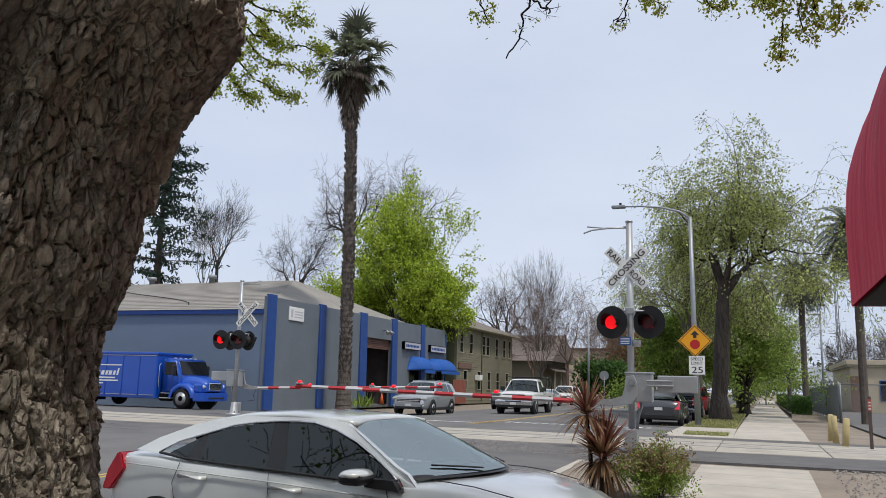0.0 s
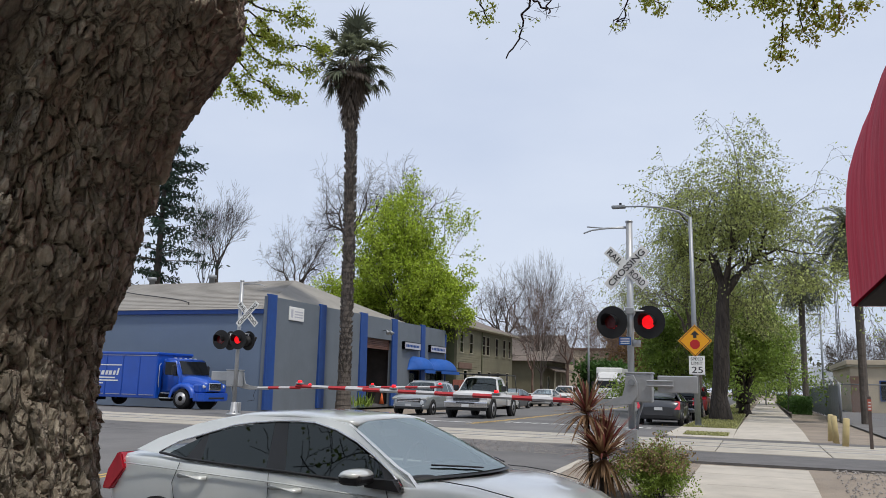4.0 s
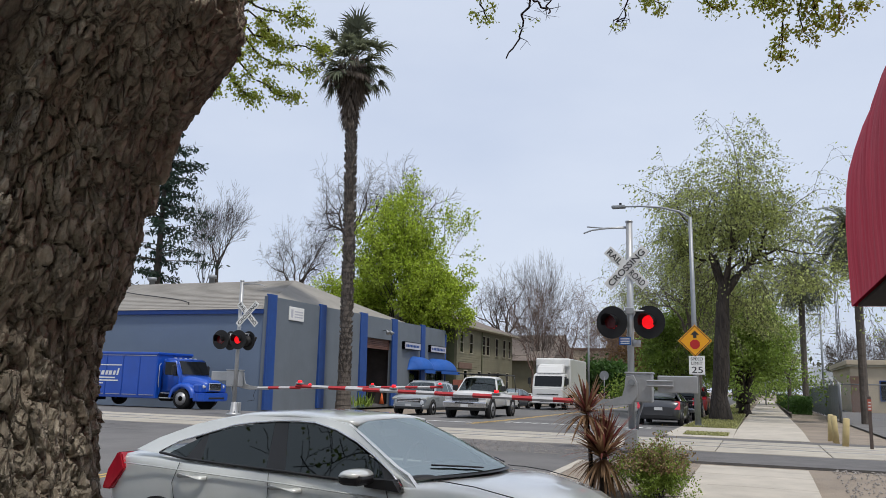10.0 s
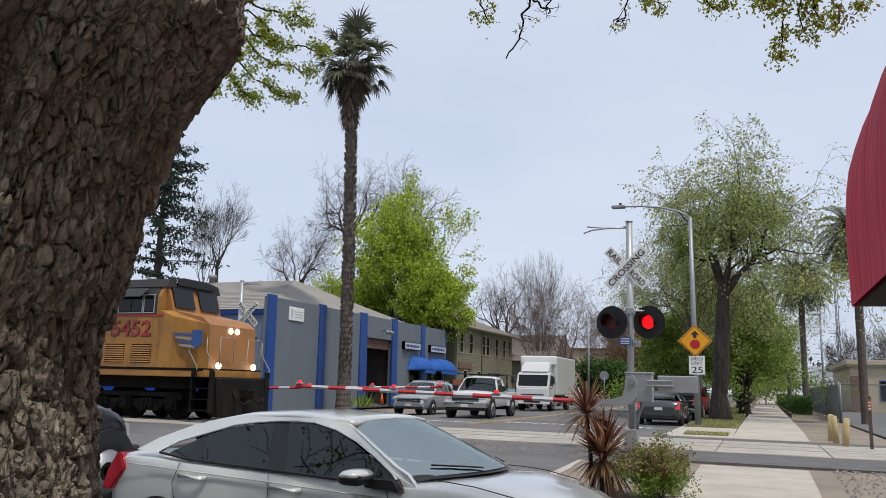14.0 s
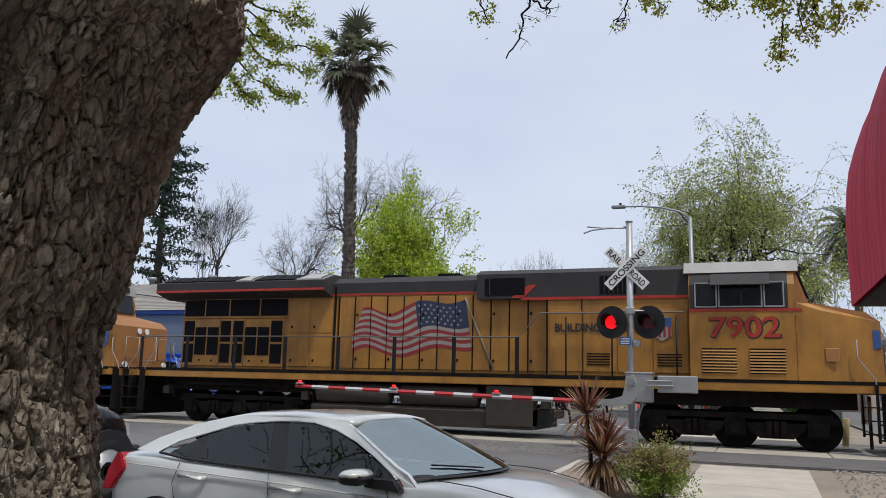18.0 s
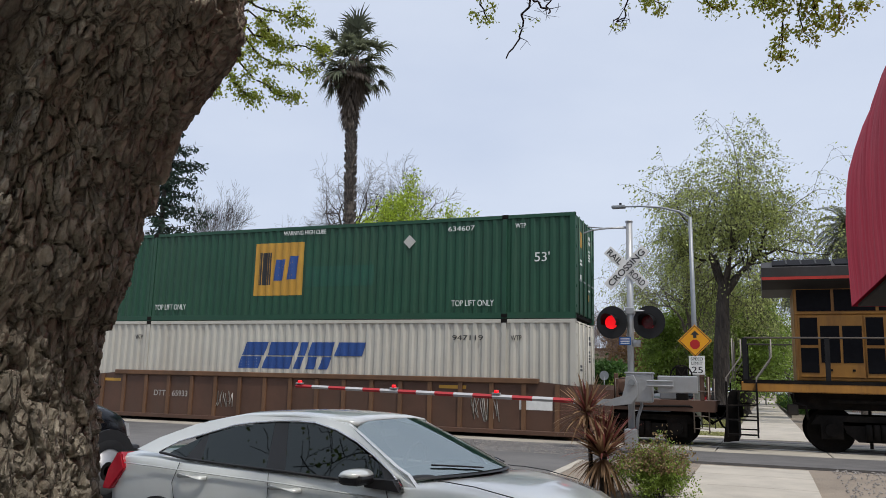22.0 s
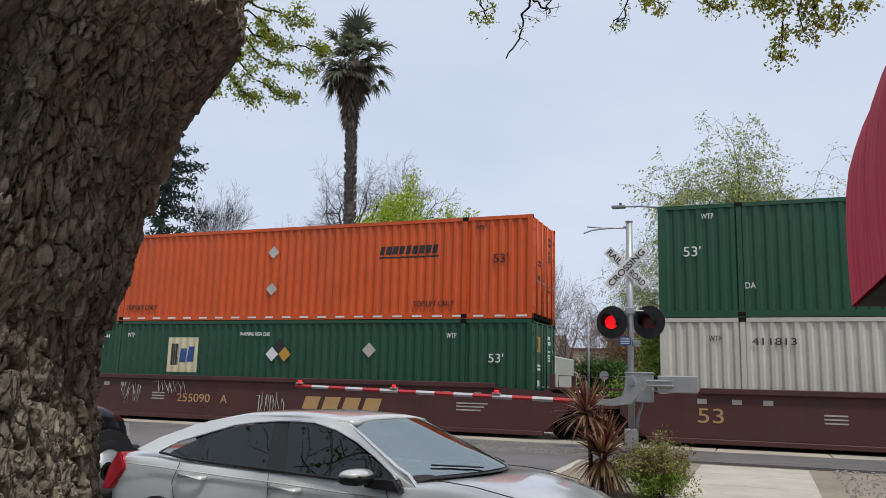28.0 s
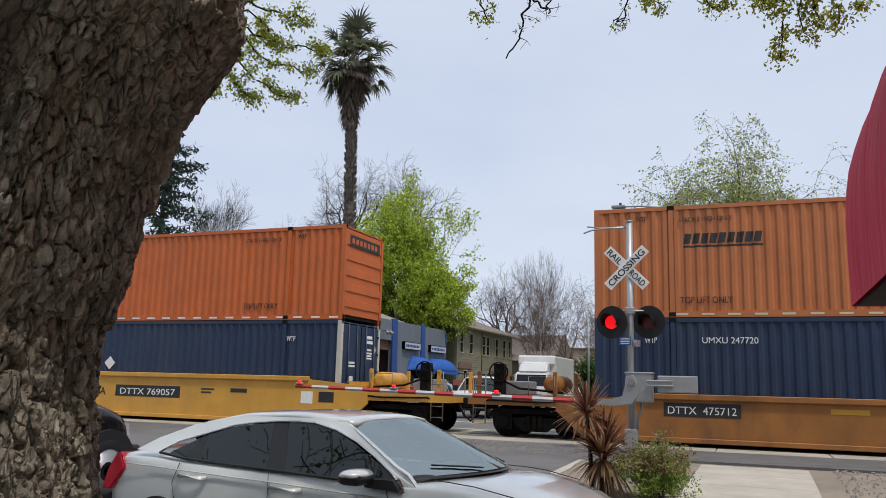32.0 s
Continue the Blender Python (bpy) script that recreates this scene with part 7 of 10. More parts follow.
def box_truck(m):
    """A white cab-over box truck, x from the tail (0) to the nose (7.3)."""
    b = thing("box_truck", "white box truck with a rounded cab and plain cargo box", "truck", "", m)
    part("cargo_box", rbox(bmn(), 0.0, 5.6, -1.15, 1.15, 0.95, 3.28, 0.05), CAR_WHITE, b, "plain white cargo box")
    part("box_front_cap", rbox(bmn(), 5.55, 5.75, -1.13, 1.13, 2.75, 3.3, 0.08), WHITE, b)
    for s in (-1, 1):
        part("box_rail", box(bmn(), 0.0, 5.6, min(s * 1.15, s * 1.165), max(s * 1.15, s * 1.165), 0.95, 1.05), ALU, b)
    bm = bmn()
    prism(bm, [(5.7, 0.75), (5.7, 2.28), (6.5, 2.3), (6.85, 2.2), (7.12, 1.5), (7.2, 1.35), (7.24, 0.75)], "y", -1.0, 1.0)
    bmesh.ops.bevel(bm, geom=bm.edges[:], offset=0.05, segments=2, affect="EDGES")
    part("cab", bm, CAR_WHITE, b, "white cab")
    bm = bmn()
    prism(bm, [(5.75, 2.26), (6.75, 2.27), (6.35, 2.8), (5.75, 2.95)], "y", -0.85, 0.85)
    bmesh.ops.bevel(bm, geom=bm.edges[:], offset=0.08, segments=2, affect="EDGES")
    part("wind_deflector", bm, CAR_WHITE, b, "white roof wind deflector")
    part("windscreen", prism(bmn(), [(6.87, 2.13), (6.895, 2.13), (7.145, 1.47), (7.12, 1.47)], "y", -0.88, 0.88), WINDOW, b, "dark windscreen")
    for s in (-1, 1):
        part("side_window", prism(bmn(), [(6.0, 1.5), (6.95, 1.5), (6.72, 2.1), (6.0, 2.12)], "y", min(s * 1.0, s * 1.008), max(s * 1.0, s * 1.008)), WINDOW, b)
        arm = part("mirror_arm", tube(bmn(), [(6.95, s * 0.98, 2.1), (7.1, s * 1.22, 2.0), (7.1, s * 1.22, 1.4), (7.0, s * 0.99, 1.3)], 0.018, 6), TRIM, b)
        part("mirror", rbox(bmn(), 7.04, 7.12, s * 1.22 - 0.1, s * 1.22 + 0.1, 1.6, 2.0, 0.02), TRIM, arm)
        part("head_lamp", rbox(bmn(), 7.15, 7.27, min(s * 0.55, s * 0.9), max(s * 0.55, s * 0.9), 0.72, 0.86, 0.02), LENS, b)
        part("wiper", tube(bmn(), [(7.15, s * 0.4, 1.47), (7.08, s * 0.4 + 0.35, 1.6)], 0.012, 5), TRIM, b)
    for k in range(5):
        part("roof_marker", rbox(bmn(), 6.72, 6.8, -0.64 + k * 0.3, -0.56 + k * 0.3, 2.27, 2.31, 0.01), LENS, b)
    part("bumper", rbox(bmn(), 7.0, 7.3, -1.02, 1.02, 0.42, 0.72, 0.04), WHITE, b)
    part("bumper_gap", rbox(bmn(), 7.2, 7.31, -0.5, 0.5, 0.5, 0.62, 0.02), TRIM, b)
    part("grille_slot", rbox(bmn(), 7.18, 7.25, -0.7, 0.7, 0.95, 1.0, 0.01), TRIM, b)
    part("chassis", box(bmn(), 0.2, 7.0, -0.5, 0.5, 0.55, 0.95), DARK, b)
    big_wheels(b, (1.7, 6.2), 1.02, 0.42)
    return b


def beverage_truck(m):
    """The blue side-bay delivery truck, x from the body's back (0) to the bumper (8.45)."""
    b = thing("delivery_truck", "bright blue delivery truck with roll-up bays parked by the workshop", "truck", "", m)
    w = 1.2
    part("bay_body", rbox(bmn(), 0, 5.95, -w, w, 0.40, 2.44, 0.03), TRUCK_BLUE, b)
    part("roof_cap", rbox(bmn(), -0.04, 6.0, -w - 0.03, w + 0.03, 2.38, 2.5, 0.03), TRUCK_BLUE, b)
    part("roof_rail", box(bmn(), 0, 5.9, -w - 0.036, -w - 0.03, 2.33, 2.355), ALU, b)
    for s in (-1, 1):
        for k in range(6):
            x = 0.05 + k * 0.98
            part("bay_door", rbox(bmn(), x + 0.03, x + 0.95, min(s * w, s * (w + 0.015)), max(s * w, s * (w + 0.015)), 0.56, 2.3, 0.006, seg=1), TRUCK_BLUE, b)
            part("bay_seam", box(bmn(), x - 0.01, x + 0.01, min(s * w, s * (w + 0.022)), max(s * w, s * (w + 0.022)), 0.5, 2.33), TRUCK_BLUE, b)
            part("rub_rail", box(bmn(), x + 0.06, x + 0.9, min(s * w, s * (w + 0.03)), max(s * w, s * (w + 0.03)), 0.54, 0.57), ALU, b)
    # plain bars where the writing is
    for k, (x, wd, z, h, sh) in enumerate(((2.0, 1.9, 1.86, 0.05, 0.2), (1.9, 0.26, 1.42, 0.24, 0.25), (2.28, 0.1, 1.42, 0.36, 0.25), (2.44, 0.16, 1.42, 0.2, 0.25), (2.68, 0.18, 1.42, 0.2, 0.25), (2.94, 0.14, 1.42, 0.2, 0.25), (3.14, 0.18, 1.42, 0.2, 0.25), (3.4, 0.14, 1.42, 0.2, 0.25), (3.62, 0.1, 1.42, 0.32, 0.25), (2.1, 1.45, 1.27, 0.06, 0.2), (2.0, 1.75, 1.14, 0.06, 0.2), (2.1, 0.75, 1.01, 0.05, 0.2))):
        part("writing_bar", prism(bmn(), [(x, z), (x + wd, z), (x + wd + sh * h, z + h), (x + sh * h, z + h)], "y", -w - 0.026, -w - 0.02), LETTER_W, b)
    # cab: rounded shell with a raked screen
    bm = bmn()
    prism(bm, [(6.1, 0.62), (6.1, 2.12), (6.2, 2.24), (6.82, 2.23), (6.95, 2.14), (7.2, 1.50), (7.2, 0.62)], "y", -1.05, 1.05)
    bmesh.ops.bevel(bm, geom=bm.edges[:], offset=0.09, segments=4, affect="EDGES")
    part("cab", bm, TRUCK_BLUE, b, smooth=True)
    # bonnet with round shoulders that falls towards the grille
    bm = bmn()
    g = []
    for i in range(13):
        t = i / 12
        x, wd, z = 7.0 + 1.32 * t, 0.98 - 0.40 * t ** 1.5, 1.50 - 0.10 * t - 0.20 * t ** 3
        low = 0.78
        g.append([bm.verts.new((x, y, zz)) for y, zz in [(wd * math.copysign(abs(math.cos(a)) ** 0.45, math.cos(a)), low + (z - low) * math.sin(a) ** 0.45) for a in [math.pi * k / 14 for k in range(15)]]])
    for a, c in zip(g, g[1:]):
        for k in range(14):
            f = bm.faces.new((a[k], c[k], c[k + 1], a[k + 1]))
            f.smooth = True
    bm.faces.new(g[-1])
    bmesh.ops.recalc_face_normals(bm, faces=bm.faces[:])
    part("bonnet", bm, TRUCK_BLUE, b)
    part("windscreen", prism(bmn(), [(6.955, 2.12), (6.985, 2.12), (7.215, 1.52), (7.185, 1.52)], "y", -0.93, 0.93), WINDOW, b)
    for s in (-1, 1):
        part("side_window", prism(bmn(), [(6.28, 1.5), (7.02, 1.46), (6.88, 2.05), (6.28, 2.07)], "y", min(s * 1.045, s * 1.056), max(s * 1.045, s * 1.056)), WINDOW, b)
        part("cab_door_seam", tube(bmn(), [(6.2, s * 1.052, 2.12), (6.2, s * 1.052, 0.72), (6.75, s * 1.052, 0.72), (7.05, s * 1.052, 1.2), (7.08, s * 1.052, 1.45)], 0.008, 4), TRIM, b)
        part("mirror", rbox(bmn(), 6.85, 6.95, s * 1.22 - 0.09, s * 1.22 + 0.09, 1.48, 1.92, 0.03), TRIM, b)
        part("mirror_arm", tube(bmn(), [(7.0, s * 1.03, 1.95), (6.92, s * 1.24, 1.93), (6.92, s * 1.24, 1.46), (7.05, s * 1.03, 1.45)], 0.016, 5), TRIM, b)
        # wheel arch: a swept fender over the tyre
        bm = bmn()
        arc = [math.pi * (0.02 + 0.96 * k / 16) for k in range(17)]
        rows = []
        for r, y in ((0.50, 1.10), (0.60, 1.13), (0.68, 1.06), (0.72, 0.90), (0.74, 0.60)):
            rows.append([bm.verts.new((7.3 + r * 1.06 * math.cos(a), s * y, 0.44 + r * math.sin(a))) for a in arc])
        for p, q in zip(rows, rows[1:]):
            for k in range(16):
                f = bm.faces.new((p[k], p[k + 1], q[k + 1], q[k]))
                f.smooth = True
        bmesh.ops.recalc_face_normals(bm, faces=bm.faces[:])
        part("fender", bm, TRUCK_BLUE, b)
        part("fender_well", disc(bmn(), (7.3, s * 0.70, 0.46), (0, s, 0), 0.58, 0.06, 24), BLACK, b)
        lamp = tube(bmn(), [(7.98, s * 0.86, 1.0), (8.05, s * 0.85, 1.0), (8.2, s * 0.72, 0.985), (8.26, s * 0.6, 0.98)], [0.04, 0.1, 0.1, 0.05], 12)
        part("head_lamp", lamp, LENS, b)
        part("cheek", rbox(bmn(), 7.85, 8.25, min(s * 0.42, s * 0.98), max(s * 0.42, s * 0.98), 0.7, 1.12, 0.1, seg=3), TRUCK_BLUE, b)
        part("step", rbox(bmn(), 6.1, 6.75, min(s * 0.9, s * 1.12), max(s * 0.9, s * 1.12), 0.42, 0.47, 0.02), ALU, b)
        part("step", rbox(bmn(), 6.15, 6.7, min(s * 0.95, s * 1.1), max(s * 0.95, s * 1.1), 0.64, 0.68, 0.02), ALU, b)
        part("fuel_tank", tube(bmn(), [(5.98, s * 0.8, 0.5), (6.6, s * 0.8, 0.5)], 0.2, 14), DARK, b)
        part("grab_bar", tube(bmn(), [(6.06, s * 1.1, 0.9), (6.04, s * 1.14, 1.0), (6.04, s * 1.14, 1.9), (6.08, s * 1.08, 2.0)], 0.02, 6), CHROME, b)
    gr = part("grille", rbox(bmn(), 8.26, 8.34, -0.44, 0.44, 0.8, 1.16, 0.04), CHROME, b, "chrome slatted grille")
    for k in range(6):
        part("grille_slot", box(bmn(), 8.335, 8.345, -0.4, 0.4, 0.83 + k * 0.053, 0.86 + k * 0.053), TRIM, gr)
    bm = bmn()
    prism(bm, [(7.95, -1.1), (8.2, -1.08), (8.42, -0.85), (8.45, 0), (8.42, 0.85), (8.2, 1.08), (7.95, 1.1)], "z", 0.34, 0.72)
    bmesh.ops.bevel(bm, geom=bm.edges[:], offset=0.04, segments=2, affect="EDGES")
    part("bumper", bm, TRUCK_BLUE, b)
    part("bumper_slot", rbox(bmn(), 8.42, 8.46, -0.55, 0.55, 0.44, 0.52, 0.015), TRIM, b)
    for k in range(5):
        part("roof_marker", rbox(bmn(), 6.5, 6.6, -0.75 + k * 0.35, -0.66 + k * 0.35, 2.22, 2.28, 0.015), LENS, b)
    part("chassis", box(bmn(), 0.2, 8.2, -0.45, 0.45, 0.45, 0.75), DARK, b)
    big_wheels(b, (1.9,), 1.08, 0.44)
    big_wheels(b, (7.3,), 1.10, 0.44)
    part("mud_flap", box(bmn(), 0.9, 0.93, -1.05, 1.05, 0.2, 0.6), RUBBER, b)
    return b


CIVIC = pose(-5.725, 6.714, -0.308, 0, 0, -5.91)
sedan("silver-white four-door sedan parked at the kerb", CAR_SILVER, CIVIC)
suv("silver crossover waiting at the crossing", CAR_GREYSILVER, pose(-16.25, 41.2, -0.2, 0, 0, -88))
beverage_truck(pose(-31.6, 30.75, -0.02))
sedan("dark grey sedan parked along the kerb", CAR_GREY, pose(-3.85, 33.6, -0.07, 0, 0, 90), group="cars parked along the street")
pickup("black pickup parked behind a grey sedan", CAR_BLACK, pose(-3.85, 40.2, -0.07, 0, 0, 90), group="cars parked along the street", chrome=True)
suv("red crossover parked along the kerb", CAR_RED, pose(-3.75, 48.6, -0.07, 0, 0, 90), group="cars parked along the street")
sedan("dark sedan parked before the olive house", CAR_GREY, pose(-16.0, 56.2, -0.2, 0, 0, -90), group="cars parked along the street")
sedan("white sedan parked before the olive house", CAR_WHITE, pose(-16.2, 66.5, -0.2, 0, 0, -90), group="cars parked along the street")
suv("pale crossover parked far down the street", CAR_WHITE, pose(-16.2, 74.0, -0.2, 0, 0, -90), group="cars parked along the street")
WORK_PICKUP = pickup("white work pickup with a black ladder rack", CAR_WHITE, pose(-12.0, 40, -0.05, 0, 0, -90), rack=True)
BOX_TRUCK = box_truck(pose(-12.4, 60, -0.05, 0, 0, -90))
BLACK_PICKUP = pickup("black pickup with bright alloy wheels queuing behind the sedan", CAR_BLACK, pose(-8.85, 3, -0.28, 0, 0, 90), chrome=False, lift=0.2)
# ------------------------------------------------------------------ crossing signals, signs and lamp post
HOOD_B = mat("matt_black_hood", (0.008, 0.008, 0.009), 0.7, var=0.2, bump=0.05)
RED_ON = glow("lit_red_lamp", (1.0, 0.006, 0.012), 2.2)
RED_OFF = mat("unlit_red_lens", (0.10, 0.006, 0.008), 0.25, var=0.3, vs=20, bump=0.2, bs=60)
SIGN_W = mat("white_sign_sheeting", (0.74, 0.74, 0.72), 0.4, var=0.06, vs=5, bump=0.02, dirt=((0.45, 0.44, 0.42), 0.4, 3, (1, 1, 1)))
SIGN_Y = mat("amber_sign_sheeting", (0.75, 0.33, 0.01), 0.4, var=0.05, vs=5, bump=0.02)
SIGN_R = mat("red_sign_sheeting", (0.42, 0.015, 0.015), 0.4, var=0.06, vs=5, bump=0.02)
SIGN_BLUE = mat("blue_sign_sheeting", (0.02, 0.10, 0.32), 0.4, var=0.06, vs=5, bump=0.02)
def beaded(m, scale):
    """Rows of small bright points over a lit lens."""
    n, l = m.node_tree.nodes, m.node_tree.links
    co, vo, mr = n.new("ShaderNodeTexCoord"), n.new("ShaderNodeTexVoronoi"), n.new("ShaderNodeMapRange")
    vo.inputs["Scale"].default_value, vo.inputs["Randomness"].default_value = scale, 0.25
    mr.inputs["From Min"].default_value, mr.inputs["From Max"].default_value = 0.15, 0.6
    mr.inputs["To Min"].default_value, mr.inputs["To Max"].default_value = 2.6, 0.35
    l.new(co.outputs["Object"], vo.inputs["Vector"])
    l.new(vo.outputs["Distance"], mr.inputs["Value"])
    l.new(mr.outputs["Result"], n["Principled BSDF"].inputs["Emission Strength"])


beaded(RED_ON, 42.0)
FLIPS = []      # lamp units that turn their lit or dark face outwards


def flasher(parent, x, y, z, out, phase, turn=0.0):
    """One red crossing lamp: background disc, visor, and a lamp unit that swings round."""
    at = pose(x, y, z, 0, 0, turn)
    lamp = part("flasher", disc(bmn(), (0, 0.05, 0), (0, -1, 0), 0.37, 0.025, 32), HOOD_B, parent, "round black lamp background")
    lamp.matrix_basis = at
    bm = bmn()
    ring = []
    n = 14
    for j, (d, r) in enumerate(((0.0, 0.165), (-0.34, 0.18))):
        row = []
        for i in range(n + 1):
            a = math.radians(-25 + 230 * i / n)
            cut = 1.0 if j == 0 else 0.55 + 0.45 * math.sin(max(0.0, min(math.pi, a)))
            row.append(bm.verts.new((r * math.cos(a), 0.025 + d * cut, r * math.sin(a))))
        ring.append(row)
    for i in range(n):
        bm.faces.new((ring[0][i], ring[0][i + 1], ring[1][i + 1], ring[1][i]))
    bmesh.ops.solidify(bm, geom=bm.faces[:], thickness=0.008)
    part("visor", bm, HOOD_B, lamp)
    back = part("housing", tube(bmn(), [(0, 0.05, 0), (0, 0.12, 0), (0, 0.22, 0)], [0.2, 0.19, 0.1], 20), HOOD_B, lamp)
    unit = part("lamp_unit", disc(bmn(), (0, 0.0, 0), (0, -1, 0), 0.15, 0.012, 28), RED_ON, lamp, "red lamp lens")
    dark = part("dark_lens", disc(bmn(), (0, 0.002, 0), (0, 1, 0), 0.152, 0.012, 28), RED_OFF, unit)
    unit.matrix_basis = pose(0, 0.012, 0)
    FLIPS.append((unit, phase))
    return lamp


def blade(parent, m, first, second):
    """One arm of the crossbuck, with its lettering."""
    bm = rbox(bmn(), -0.61, 0.61, -0.004, 0.004, -0.115, 0.115, 0.003, m, seg=1)
    bl = part("crossbuck_blade", bm, SIGN_W, parent, "white crossbuck blade with black letters")
    if second:
        letters("lettering", first, 0.2, m @ pose(-0.56, -0.006, -0.07), LETTER_K, bl, 0.40, bold=0.002)
        letters("lettering", second, 0.2, m @ pose(0.13, -0.006, -0.07), LETTER_K, bl, 0.42, bold=0.002)
    else:
        letters("lettering", first, 0.2, m @ pose(-0.54, -0.006, -0.07), LETTER_K, bl, 1.08, bold=0.002)


def gate_signal(at, arm_out, arm_rise, near, label):
    """Flashing signal with gate. Faces -y in its own space; the arm points to -x."""
    b = thing("crossing_signal", label, "crossing signal", "crossing signals", at)
    part("mast", tube(bmn(), [(0, 0, 0), (0, 0, 5.15)], 0.075, 16), ALU, b, "silver painted steel mast")
    part("mast_cap", disc(bmn(), (0, 0, 5.15), (0, 0, 1), 0.085, 0.03, 16), ALU, b)
    base = part("mast_base", tube(bmn(), [(0, 0, 0.0), (0, 0, 0.08), (0, 0, 0.12), (0, 0, 0.5)], [0.28, 0.28, 0.14, 0.1], 12), ALU, b)
    for k in range(4):
        part("bolt", disc(bmn(), (0.2 * math.cos(k * 1.571 + 0.78), 0.2 * math.sin(k * 1.571 + 0.78), 0.08), (0, 0, 1), 0.025, 0.1, 8), STEEL, base)
    part("junction_box", rbox(bmn(), -0.12, 0.16, -0.3, -0.1, 0.08, 0.5, 0.02), ALU, b, "silver junction box")
    part("conduit", tube(bmn(), [(0.14, -0.16, 0.5), (0.16, -0.16, 0.75), (0.24, -0.14, 1.0), (0.24, -0.1, 1.2)], 0.035, 8), STEEL, b)
    tip = part("top_arm", tube(bmn(), [(0, 0, 5.02), (-0.5, 0, 5.03), (-0.85, -0.02, 5.0), (-1.05, -0.03, 4.93)], 0.018, 6), ALU, b, "thin bracket at the mast head")
    part("top_arm", tube(bmn(), [(0, 0, 5.05), (-0.6, 0.1, 5.06), (-1.0, 0.15, 5.12)], 0.015, 6), ALU, b)
    cb = pose(-0.06, -0.1, 4.08)
    if near:
        blade(b, cb @ pose(0, 0, 0, 0, -45, 0), "CROSSING", "")
        blade(b, cb @ pose(0, 0.012, 0, 0, 45, 0), "RAIL", "ROAD")
    part("crossbuck_clamp", rbox(bmn(), -0.1, 0.08, -0.09, 0.0, 4.0, 4.16, 0.01), STEEL, b)
    bar = part("cross_arm", tube(bmn(), [(-0.45, -0.05, 3.1), (0.45, -0.05, 3.1)], 0.022, 8), ALU, b)
    for s in (-1, 1):
        part("arm_drop", tube(bmn(), [(s * 0.41, -0.05, 3.1), (s * 0.41, -0.05, 2.9)], 0.025, 8), ALU, bar)
    part("arm_hub", rbox(bmn(), -0.1, 0.1, -0.1, 0.1, 3.02, 3.18, 0.02), ALU, bar)
    flasher(b, -0.41, -0.12, 2.84, 0, 0, -14)
    flasher(b, 0.41, -0.12, 2.84, 0, 1, -14)
    if near:
        s = part("notice_sign", rbox(bmn(), -0.24, 0.02, -0.1, -0.09, 2.33, 2.51, 0.004, seg=1), SIGN_BLUE, b, "small blue notice with pale bars")
        bm = bmn()
        for k in range(4):
            box(bm, -0.21, -0.01, -0.104, -0.1005, 2.36 + k * 0.037, 2.375 + k * 0.037)
        part("notice_bars", bm, SIGN_W, s)
        part("crossing_bell", tube(bmn(), [(0.12, 0, 2.45), (0.12, 0, 2.3)], 0.1, 14), ALU, b)
    # gate mechanism, counterweight and arm
    mech = part("gate_mechanism", rbox(bmn(), -0.06, 0.5, -0.42, -0.08, 1.08, 1.70, 0.03), ALU, b, "silver gate machine housing")
    part("gate_lid", rbox(bmn(), -0.08, 0.52, -0.44, -0.06, 1.69, 1.73, 0.012), ALU, mech)
    bm = bmn()
    prism(bm, [(-0.05, 1.62), (0.12, 1.66), (0.2, 1.5), (0.2, 1.2), (0.08, 1.04), (-0.35, 0.98), (-0.75, 1.0), (-0.75, 1.12), (-0.35, 1.13), (-0.12, 1.2), (-0.07, 1.4)], "y", -0.50, -0.45)
    bmesh.ops.bevel(bm, geom=bm.edges[:], offset=0.008, segments=1, affect="EDGES")
    part("gate_fork", bm, ALU, b, "cast gate arm fork")
    part("pivot", disc(bmn(), (0.08, -0.5, 1.5), (0, -1, 0), 0.07, 0.04, 16), STEEL, b)
    cw = part("counterweight_arm", rbox(bmn(), 0.4, 0.95, -0.5, -0.46, 1.42, 1.56, 0.01), ALU, b)
    for zz in (1.43, 1.53):
        part("arm_flange", rbox(bmn(), 0.4, 0.95, -0.53, -0.5, zz, zz + 0.025, 0.006, seg=1), ALU, cw)
    part("counterweight", rbox(bmn(), 0.62, 1.45, -0.45, -0.40, 1.30, 1.66, 0.02), ALU, b, "grey steel counterweight plate")
    root = Vector((-0.7, -0.475, 1.06))
    end = root + Vector((arm_out, 0, arm_rise))
    arm = part("gate_arm", rbox(bmn(), root.x - 0.5, root.x, -0.495, -0.455, 1.0, 1.12, 0.01), ALU, b)
    n = 16
    bw = abs(arm_out) / n
    ang = math.degrees(math.atan2(-arm_rise, arm_out))
    kinds = {}
    for k in range(n):
        p, q = root + (end - root) * (k / n), root + (end - root) * ((k + 1) / n)
        t = 0.055 - 0.012 * k / n
        bm = bmn()
        tube(bm, [p, q], t, 4, smooth=False)
        part("red_band" if k % 2 else "white_band", bm, RED_BAND if k % 2 else WHITE_BAND, b)
    for f in (0.30, 0.64, 0.985):
        p = root + (end - root) * f
        l = part("arm_light", rbox(bmn(), p.x - 0.1, p.x + 0.1, p.y - 0.05, p.y + 0.05, p.z + 0.05, p.z + 0.09, 0.01), ALU, b)
        part("arm_lens", tube(bmn(), [(p.x, p.y, p.z + 0.085), (p.x, p.y, p.z + 0.15)], [0.06, 0.045], 12), RED_ON, l, "small lit red arm lamp")
